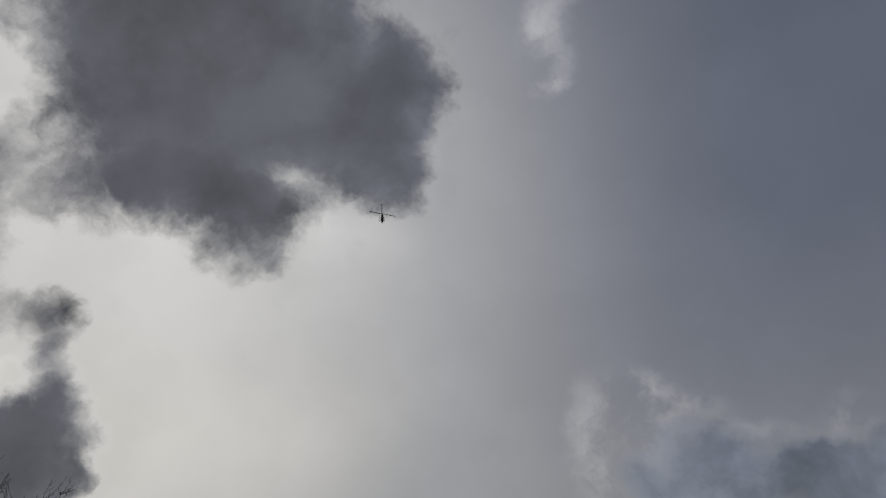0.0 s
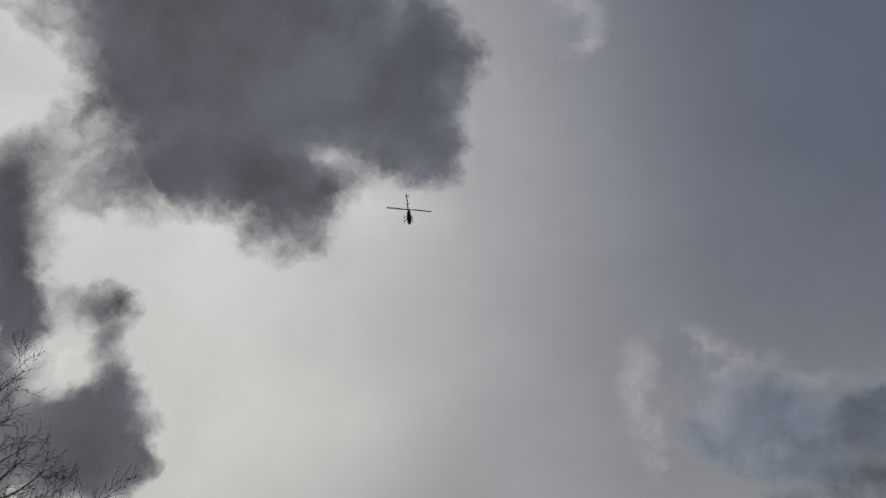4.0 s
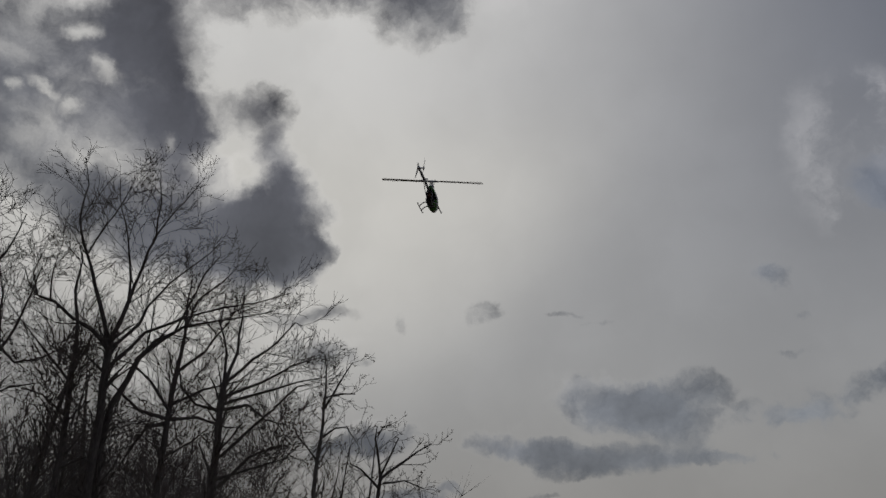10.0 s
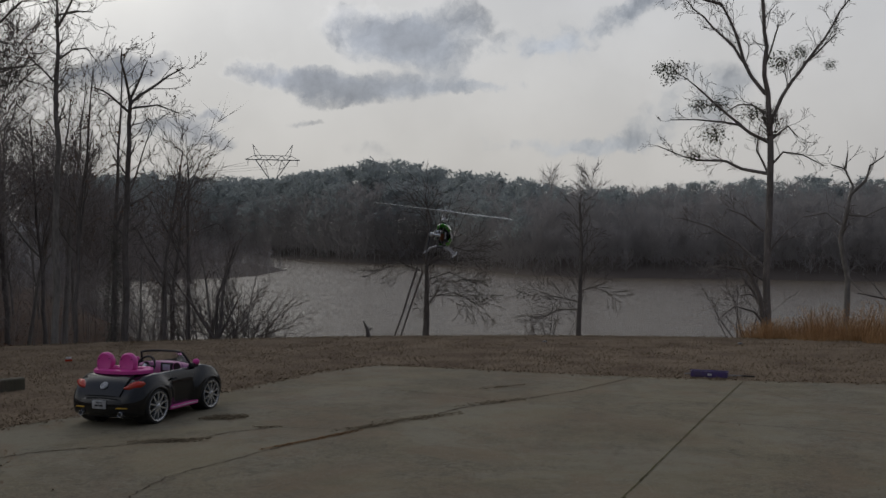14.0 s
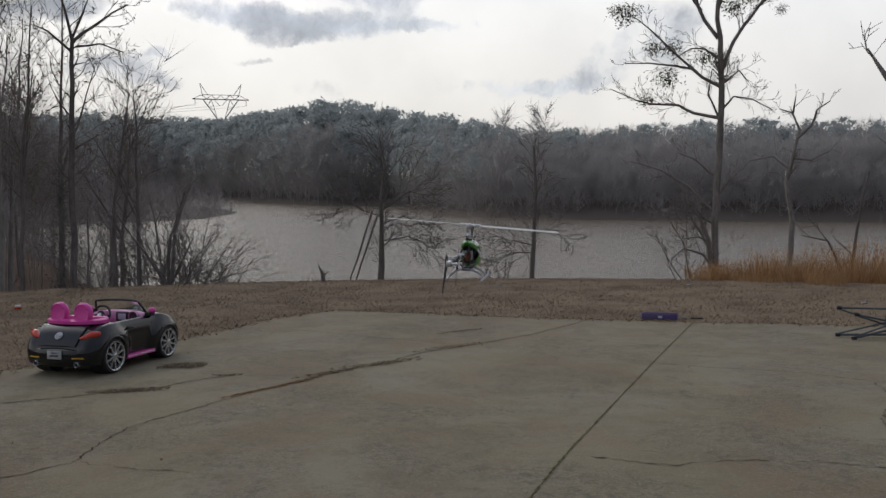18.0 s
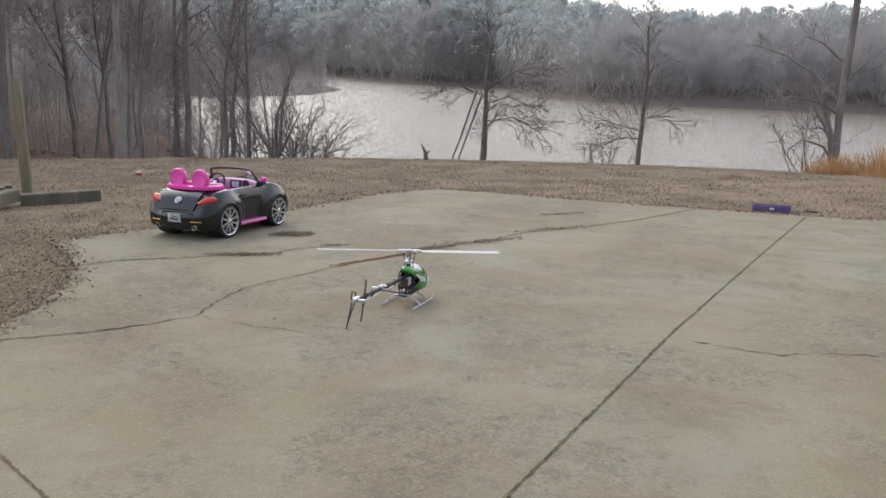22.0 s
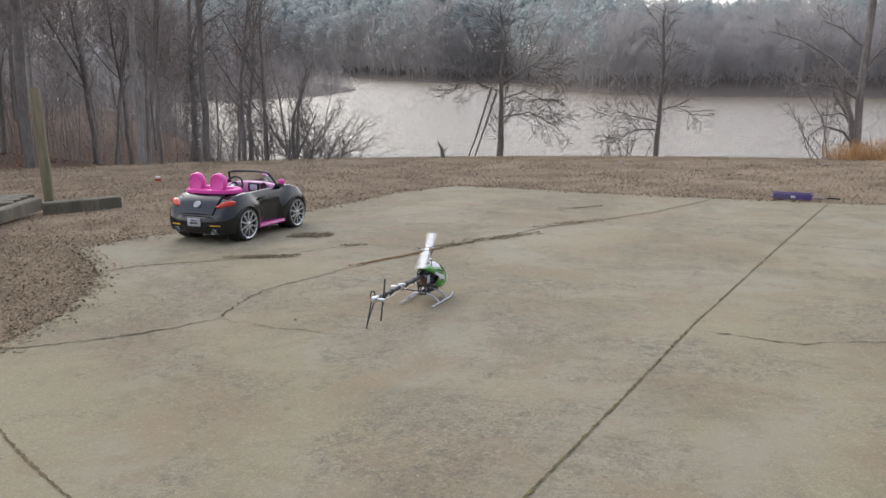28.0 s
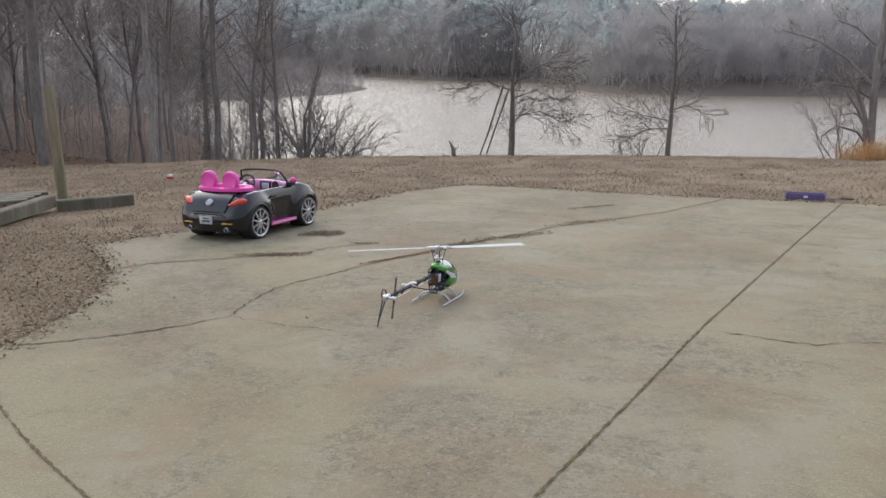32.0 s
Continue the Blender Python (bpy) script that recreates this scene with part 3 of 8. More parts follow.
def plane(x, y):
    return SLOPE_X * x + SLOPE_Y * y


def shore_distance(x, y):
    """Metres to the shore: positive on land, negative over the lake."""
    x, y = np.asarray(x, float), np.asarray(y, float)
    best, inside = np.full(x.shape, 1e9), np.zeros(x.shape, bool)
    for (ax, ay), (bx, by) in zip(SHORE, np.roll(SHORE, -1, 0)):
        dx, dy = bx - ax, by - ay
        k = np.clip(((x - ax) * dx + (y - ay) * dy) / (dx * dx + dy * dy), 0, 1)
        best = np.minimum(best, np.hypot(x - ax - k * dx, y - ay - k * dy))
        cross = (ay > y) != (by > y)
        with np.errstate(divide="ignore", invalid="ignore"):
            inside ^= cross & (x < dx * (y - ay) / (dy if dy else 1e-9) + ax)
    return np.where(inside, -best, best)


def smooth01(v):
    v = np.clip(v, 0, 1)
    return v * v * (3 - 2 * v)


def land(x, y):
    x, y = np.asarray(x, float), np.asarray(y, float)
    d = shore_distance(x, y)
    r = np.hypot(x, y)
    bank = LAKE + np.where(d > 0, 3.4 * (1 - np.exp(-np.maximum(d, 0) / 4.5)), np.maximum(d, -6) * 0.3)
    hill = smooth01((y - 95) / 60) * smooth01(np.maximum(d, 0) / 70) * (4.5 + 5 * smooth01((-x - 5) / 70))
    spit = smooth01((y - 80) / 20) * smooth01((-x - 20) / 15) * smooth01((265 - y) / 60)
    bank = bank + hill * (1 - 0.9 * spit) - spit * np.where(d > 0, 2.0 * (1 - np.exp(-np.maximum(d, 0) / 4.5)), 0)
    bank = bank + (1.0 - 1.3 * smooth01((r - 23) / 9)) * smooth01((-x - 8) / 8) * smooth01((75 - y) / 20) * smooth01(d / 8)
    knoll = np.sin(x * 0.09 + 1) * np.cos(y * 0.07) * 0.35 * smooth01((r - 25) / 30) * (d > 2)
    near = plane(np.clip(x, -30, 30), np.clip(y, -30, 30)) - 0.02
    w = smooth01((r - 14.6) / 8.5) * smooth01((y + 5) / 15)
    return near * (1 - w) + (bank + knoll) * w


def land_at(x, y):
    return float(land(np.array([x]), np.array([y]))[0])


def spot(az, r):
    """The point of the ground at az degrees to the right of +y, r metres off."""
    x, y = r * math.sin(radians(az)), r * math.cos(radians(az))
    return Vector((x, y, land_at(x, y)))


def build_ground():
    rings = np.r_[0.0, np.geomspace(0.6, 24, 90), np.geomspace(25, 420, 100), np.geomspace(450, 4500, 14)]
    turns = 240
    a = np.linspace(0, 2 * math.pi, turns, endpoint=False)
    x, y = np.outer(rings[1:], np.sin(a)).ravel(), np.outer(rings[1:], np.cos(a)).ravel()
    z = land(x, y)
    rng = np.random.RandomState(3)
    r = np.hypot(x, y)
    z += rng.normal(0, 1, len(z)) * np.where(r < 16, 0.006, 0.03) * (r > 2)
    verts = np.c_[x, y, z].tolist() + [(0, 0, -0.02)]
    faces = [(len(verts) - 1, (k + 1) % turns, k) for k in range(turns)]
    for i in range(len(rings) - 2):
        for k in range(turns):
            p, q = i * turns + k, i * turns + (k + 1) % turns
            faces.append((p, q, q + turns, p + turns))
    tagged(new("ground", mesh_of("ground", verts, faces, M_GROUND, True)), "brown winter lawn falling to a leaf-strewn lake bank", "ground", kind="structure")
    w = 2500
    lake = mesh_of("lake", [(-w, 20, LAKE), (w, 20, LAKE), (w, 2 * w, LAKE), (-w, 2 * w, LAKE)], [(0, 1, 2, 3)], M_WATER)
    tagged(new("lake_water", lake), "wide brown lake with light ripples", "lake", kind="structure")


build_ground()

# ---------------------------------------------------------------- concrete slab
SLAB_EDGE = [(-2.3, -4.0), (-2.38, 1.5), (-2.55, 3.34), (-2.57, 3.81), (-2.78, 4.45), (-2.95, 4.8), (-3.62, 5.66), (-3.17, 6.4), (-2.45, 7.75), (-2.2, 8.46), (-1.92, 9.3),
             (-1.33, 10.03), (-0.62, 9.8), (0.36, 9.36), (1.12, 9.08), (1.8, 8.88), (2.47, 8.66), (3.22, 8.5), (4.05, 8.3), (6.5, 7.5), (6.0, -4.0)]
JOINT = [(-0.9, 0.1), (-0.06, 2.18), (0.26, 2.99), (0.63, 3.95), (1.63, 6.33), (2.61, 8.62)]
CRACKS = [
    (0.017, [(-2.5, 3.22), (-2.2, 3.38), (-2.02, 3.5), (-1.87, 3.65), (-1.72, 3.82), (-1.74, 4.14), (-1.71, 4.46), (-1.54, 4.79), (-1.29, 5.24), (-1.12, 5.53)]),
    (0.03, [(-1.12, 5.53), (-0.93, 5.81), (-0.68, 6.16), (-0.4, 6.48), (-0.14, 6.9), (0.29, 7.27), (0.83, 7.83), (1.35, 8.58), (1.56, 8.9)]),
    (0.007, [(-1.72, 3.82), (-1.57, 3.77), (-1.37, 3.7), (-1.1, 3.65)]),
    (0.022, [(-2.97, 4.83), (-2.8, 5.05), (-2.47, 5.21), (-2.17, 5.37), (-1.9, 5.53), (-1.76, 5.74), (-1.51, 5.93)]),
    (0.015, [(-1.61, 8.39), (-1.19, 8.13), (-0.76, 7.81), (-0.21, 7.48), (0.05, 7.32)]),
    (0.016, [(0.92, 7.71), (1.33, 7.45), (1.9, 7.08)]),
    (0.014, [(1.62, 6.28), (2.01, 6.08), (2.56, 5.87), (2.83, 5.6), (3.02, 5.47), (3.6, 5.3)]),
    (0.013, [(0.62, 3.88), (0.8, 3.82), (0.94, 3.75), (1.07, 3.7), (1.25, 3.75), (1.38, 3.78), (1.74, 3.75), (2.03, 3.62)]),
    (0.008, [(0.97, 3.95), (1.08, 3.88)]),
    (0.016, [(2.9, 5.5), (2.83, 5.19), (2.68, 4.88), (2.44, 4.51), (2.31, 4.14), (2.28, 3.5)]),
    (0.008, [(-1.51, 5.93), (-1.2, 5.9), (-0.95, 5.8)]),
]
WEST_JOINT = [(-2.4, 2.85), (-1.8, 2.31), (-1.58, 2.13), (-1.37, 1.97), (-0.7, 1.4)]


def wavy(path, step, sway, seed):
    """A broken line resampled with small sideways steps."""
    rng = random.Random(seed)
    out = []
    for (ax, ay), (bx, by) in zip(path, path[1:]):
        n = max(1, int(math.hypot(bx - ax, by - ay) / step))
        for i in range(n):
            k = i / n
            s = rng.uniform(-sway, sway) if (i or out) else 0
            nx, ny = -(by - ay), bx - ax
            l = math.hypot(nx, ny)
            out.append((ax + (bx - ax) * k + nx / l * s, ay + (by - ay) * k + ny / l * s))
    out.append(path[-1])
    return out


def ribbon(path, width, seed, lift, rough=0.5):
    """A strip that lies on the slab along a path, of uneven width."""
    rng = random.Random(seed)
    verts, faces = [], []
    for i, p in enumerate(path):
        a, b = path[max(i - 1, 0)], path[min(i + 1, len(path) - 1)]
        dx, dy = b[0] - a[0], b[1] - a[1]
        l = math.hypot(dx, dy) or 1
        end = 0.15 if i in (0, len(path) - 1) else 1
        for s in (-1, 1):
            w = width * 0.5 * end * (1 + rng.uniform(-rough, rough) * (1.6 if rng.random() < 0.15 else 0.8))
            x, y = p[0] - dy / l * w * s, p[1] + dx / l * w * s
            verts.append((x, y, plane(x, y) + lift))
        if i:
            k = 2 * i
            faces.append((k - 2, k, k + 1, k - 1))
    return verts, faces


def build_slab():
    bm = bmesh.new()
    edge = wavy(SLAB_EDGE + SLAB_EDGE[:1], 0.12, 0.018, 4)[:-1]
    top = [bm.verts.new((x, y, plane(x, y))) for x, y in edge]
    low = [bm.verts.new((x, y, plane(x, y) - 0.12)) for x, y in edge]
    bm.faces.new(top[::-1])
    for i in range(len(edge)):
        j = (i + 1) % len(edge)
        bm.faces.new((top[i], top[j], low[j], low[i]))
    bmesh.ops.recalc_face_normals(bm, faces=bm.faces)
    slab = part("pavement", bm, M_CONCRETE, None, smooth=False)
    tagged(slab, "old cracked concrete pad with stains and mossy joints", "concrete pad", kind="structure")
    for k, (width, path) in enumerate(CRACKS):
        v, f = ribbon(wavy(path, 0.028, 0.014, k), width * 0.45, k, 0.003, 1.5)
        ob = new("crack", mesh_of("crack", v, f, M_CRACK))
        ob.parent = slab
    for path, width, fill in ((JOINT, 0.0078, M_MOSS), (WEST_JOINT, 0.0085, M_DIRT)):
        v, f = ribbon(wavy(path, 0.02, 0.0022, 9), width, 7, 0.004, 1.1)
        ob = new("joint", mesh_of("joint", v, f, fill))
        ob.parent = slab


build_slab()

# ---------------------------------------------------------------- trees
class Wood:
    """Collects tapered limbs, thick ones apart from twigs."""

    def __init__(self, seed, thin=0.0065):
        self.thin = thin
        self.rng = random.Random(seed)
        self.data = {"trunk": ([], []), "crown": ([], [])}
        self.clumps = []
        self.slim = 1.0
        self.ivy = []
        self.dry = 0

    def limb(self, path, r0, r1, sides, where):
        verts, faces = self.data[where]
        n, side = len(path), None
        start = len(verts)
        for i, p in enumerate(path):
            d = path[min(i + 1, n - 1)] - path[max(i - 1, 0)]
            d.normalize()
            if side is None:
                side = d.orthogonal().normalized()
            side = side - d * side.dot(d)
            side.normalize()
            up = d.cross(side)
            r = r0 + (r1 - r0) * i / (n - 1)
            for k in range(sides):
                a = 2 * math.pi * k / sides
                verts.append(p + side * (r * math.cos(a)) + up * (r * math.sin(a)))
        for i in range(n - 1):
            a, b = start + i * sides, start + (i + 1) * sides
            for k in range(sides):
                j = (k + 1) % sides
                faces.append((a + k, a + j, b + j, b + k))

    def bent(self, p, d, length, steps, wander, rise):
        """A wandering path from p along d."""
        rng, path, d = self.rng, [p.copy()], d.copy()
        for _ in range(steps):
            d += Vector((rng.gauss(0, wander), rng.gauss(0, wander), rng.gauss(0, wander) + rise))
            d.normalize()
            path.append(path[-1] + d * (length / steps))
        return path

    def grow(self, path, r0, r1, level, deepest, dense, reach, rise, start=0.25):
        """Puts side branches on a limb, and on those again."""
        rng = self.rng
        n = len(path) - 1
        total = sum((b - a).length for a, b in zip(path, path[1:]))
        count = max((2, 2, 1, 1)[min(level, 3)], int(dense[level] * total + rng.random()))
        for c in range(count):
            k = start + (1 - start) * (c + rng.random()) / count
            i = min(int(k * n), n - 1)
            p = path[i].lerp(path[i + 1], k * n - i)
            d = (path[i + 1] - path[i]).normalized()
            out = d.orthogonal().normalized()
            out.rotate(Matrix.Rotation(rng.uniform(0, 2 * math.pi), 3, d))
            angle = rng.uniform(0.42, 0.95)
            way = d * math.cos(angle) + out * math.sin(angle)
            length = reach[level] * rng.uniform(0.45, 1.1) * (1.1 - 0.65 * k)
            rr = max(self.thin, (r0 + (r1 - r0) * k) * rng.uniform(0.35, 0.6) * self.slim)
            steps = (5, 4, 3, 2)[min(level, 3)]
            sub = self.bent(p, way, length, steps, 0.12, rise)
            leaf = level >= deepest
            self.limb(sub, rr, self.thin * 0.7 if leaf else max(self.thin * 0.85, rr * 0.35), 5 if level == 0 else 3, "trunk" if level == 0 else "crown")
            if not leaf:
                self.grow(sub, rr, rr * 0.3, level + 1, deepest, dense, reach, rise)

    def finish(self, name, label, category, group, bark, twig, base):
        ob = thing(name, label, category, group)
        for what, mat in (("trunk", bark), ("crown", twig)):
            verts, faces = self.data[what]
            if verts:
                child = new(what, mesh_of(what, verts, faces, mat, what == "trunk"))
                child.parent = ob
        if self.dry:
            verts = self.data["crown"][0]
            tri = []
            for _ in range(self.dry):
                p = self.rng.choice(verts)
                a, b = (Vector((self.rng.gauss(0, 1), self.rng.gauss(0, 1), self.rng.gauss(0, 1))) for _ in range(2))
                tri.append((tuple(p), tuple(p + a * 0.022), tuple(p + b * 0.022)))
            child = new("dry_leaves", triangles_of("dry_leaves", np.array(tri), M_DRYLEAF))
            child.parent, child["label"] = ob, "a few brown leaves still on the twigs"
        if self.clumps:
            child = new("mistletoe", triangles_of("mistletoe", np.array(self.clumps), M_MISTLETOE))
            child.parent, child["label"] = ob, "evergreen mistletoe clumps in the bare branches"
        if self.ivy:
            child = new("ivy", triangles_of("ivy", np.array(self.ivy), M_IVY))
            child.parent, child["label"] = ob, "dark ivy climbing the trunk"
        ob.matrix_world = Matrix.Translation(base)
        return ob

    def climb(self, path, leaves, reach):
        """A ragged sleeve of ivy round the lower trunk, thinning upwards."""
        rng = self.rng
        for _ in range(leaves):
            k = (rng.random() ** 1.2) * 0.46 * (len(path) - 1.01)
            p = path[int(k)].lerp(path[int(k) + 1], k % 1)
            swell = reach * (0.75 + 0.35 * math.sin(k * 2.9 + 1) + 0.2 * math.sin(k * 7.3))
            c = p + Vector((rng.gauss(0, swell), rng.gauss(0, swell), rng.gauss(0, 0.08)))
            a, b = (Vector((rng.gauss(0, 1), rng.gauss(0, 1), rng.gauss(0, 1))).normalized() * 0.022 for _ in range(2))
            self.ivy.append((tuple(c - a), tuple(c + a), tuple(c + b * 1.4)))

    def clump(self, centre, radius, leaves):
        rng = self.rng
        for _ in range(leaves):
            v = Vector((rng.gauss(0, 1), rng.gauss(0, 1), rng.gauss(0, 0.8)))
            p = centre + v * (radius * 0.55)
            a, b = Vector((rng.gauss(0, 1), rng.gauss(0, 1), rng.gauss(0, 1))).normalized(), Vector((rng.gauss(0, 1), rng.gauss(0, 1), rng.gauss(0, 1))).normalized()
            s = radius * 0.11
            self.clumps.append((tuple(p - a * s), tuple(p + a * s), tuple(p + b * s * 1.3)))


def across(az):
    """Unit vectors to the right of and away along a line of sight."""
    a = radians(az)
    return Vector((math.cos(a), -math.sin(a), 0)), Vector((math.sin(a), math.cos(a), 0))


def hero_tree(az, r, stems, seed, label, deepest=3, dense=(1.7, 2.6, 4.2, 6), reach=(2.2, 1.15, 0.6, 0.35), rise=0.05, group="bare trees by the lake",
              bark=None, sink=0.15, clumps=(), name="bare_tree", thin=0.0065, dry=0, ivy=0, slim=0.85, girth=1.0, twig=None):
    """A tree from its main stems. stems: (start radius, end radius, start of branches, points); a point is right, away and height in metres from its base."""
    base = spot(az, r)
    base.z -= sink
    right, away = across(az)
    w = Wood(seed, thin)
    w.dry, w.slim = dry, slim
    for r0, r1, first, pts in stems:
        r0, r1 = r0 * girth, r1 * girth
        pts = [right * a + away * b + Vector((0, 0, c)) for a, b, c in pts]
        path = []
        for i, (p, q) in enumerate(zip(pts, pts[1:])):
            n = max(2, int((q - p).length / 0.6))
            for k in range(n):
                path.append(p.lerp(q, k / n) + Vector((w.rng.gauss(0, 1), w.rng.gauss(0, 1), 0)) * (0.035 * (q - p).length / n if (i or k) else 0))
        path.append(pts[-1])
        w.limb(path, r0, r1, 8, "trunk")
        w.grow(path, r0, r1, 0, deepest, dense, reach, rise, first)
        if ivy:
            w.climb(path, ivy, 0.13)
            ivy = 0
    for a, b, c, size in clumps:
        w.clump(right * a + away * b + Vector((0, 0, c)), size, 330)
    return w.finish(name, label, "tree", group, bark or M_BARK, twig or M_TWIG, base)


def plain_tree(height, r0, seed, deepest=2, dense=(1.1, 2.2, 3.5), lean=0.06, first=0.3, fork=True):
    """The meshes of a free-grown bare tree, as a Wood."""
    w = Wood(seed)
    rng = w.rng
    d = Vector((rng.gauss(0, lean), rng.gauss(0, lean), 1)).normalized()
    path = w.bent(Vector((0, 0, 0)), d, height, 10, 0.05, 0.04)
    w.limb(path, r0, 0.02, 7, "trunk")
    reach = (height * 0.24, height * 0.12, height * 0.06, 0.3)
    w.grow(path, r0, 0.02, 0, deepest, dense, reach, 0.07, first)
    if fork:
        k = rng.randint(3, 5)
        sub = w.bent(path[k], (d + Vector((rng.gauss(0, 0.4), rng.gauss(0, 0.4), 0))).normalized(), height * 0.55, 7, 0.07, 0.06)
        w.limb(sub, r0 * 0.55, 0.015, 6, "trunk")
        w.grow(sub, r0 * 0.5, 0.015, 0, deepest, dense, reach, 0.07, 0.2)
    return w


def slivers(rng, base, way, length, width):
    """Thin triangles from base along way: arrays (n, 3, 3)."""
    side = np.cross(way, rng.normal(size=way.shape))
    side /= np.linalg.norm(side, axis=1, keepdims=True) + 1e-9
    return np.stack([base - side * width[:, None] / 2, base + side * width[:, None] / 2, base + way * length[:, None]], 1)


def far_bare(rng, x, y, z, h, m=420, fine=1.0, clear=0.03):
    """A distant leafless tree: a thin stem, limbs from low down, and a haze of fine twigs."""
    top = np.array([x, y, z])
    up = np.array([[rng.normal(0, 0.08), rng.normal(0, 0.08), 1.0]])
    out = [slivers(rng, np.repeat(top[None], 2, 0), np.repeat(up, 2, 0), np.full(2, h), np.full(2, 0.009 * h * fine))]
    n = 26
    k = rng.uniform(clear, 0.95, n)
    a = rng.uniform(0, 2 * np.pi, n)
    way = np.c_[np.cos(a) * 0.75, np.sin(a) * 0.75, rng.uniform(0.4, 1.2, n)]
    way /= np.linalg.norm(way, axis=1, keepdims=True)
    base = top + up * (k * h)[:, None]
    ln = h * 0.42 * (1.15 - 0.75 * k) * rng.uniform(0.5, 1.1, n)
    out.append(slivers(rng, base, way, ln, np.full(n, 0.008 * h * fine)))
    i = rng.randint(0, n, m)
    q = rng.uniform(0.15, 1.0, m)
    b2 = base[i] + way[i] * (ln[i] * q)[:, None]
    w2 = way[i] * 0.7 + rng.normal(0, 0.5, (m, 3)) + np.array([0, 0, 0.25])
    w2 /= np.linalg.norm(w2, axis=1, keepdims=True)
    out.append(slivers(rng, b2, w2, h * rng.uniform(0.06, 0.17, m), np.full(m, 0.006 * h * fine)))
    return np.concatenate(out)


def far_pine(rng, x, y, z, h):
    """A distant pine: a tall stem, and boughs of needle clumps in its upper half, uneven and with gaps; stem and needles."""
    stem = slivers(rng, np.array([[x, y, z]] * 3, float), np.array([[0, 0, 1.0]] * 3), np.full(3, h), np.full(3, 0.022 * h))
    n = 23
    low = rng.uniform(0.35, 0.6)
    k = rng.uniform(low, 1.0, n)
    a = rng.uniform(0, 2 * np.pi, n)
    rad = h * 0.2 * np.sqrt(np.maximum(0.04, 1.0 - ((k - low) / (1 - low)) ** 1.6)) * rng.uniform(0.35, 1.15, n)
    c = np.c_[x + np.cos(a) * rad, y + np.sin(a) * rad, z + k * h]
    m = n * 18
    i = np.repeat(np.arange(n), 18)
    p = c[i] + rng.normal(0, 1, (m, 3)) * h * np.array([0.036, 0.036, 0.018])
    u, v = rng.normal(0, 1, (m, 3)), rng.normal(0, 1, (m, 3))
    s = h * 0.021
    return stem, np.stack([p - u * s * 0.6, p + u * s * 0.6, p + v * s], 1)


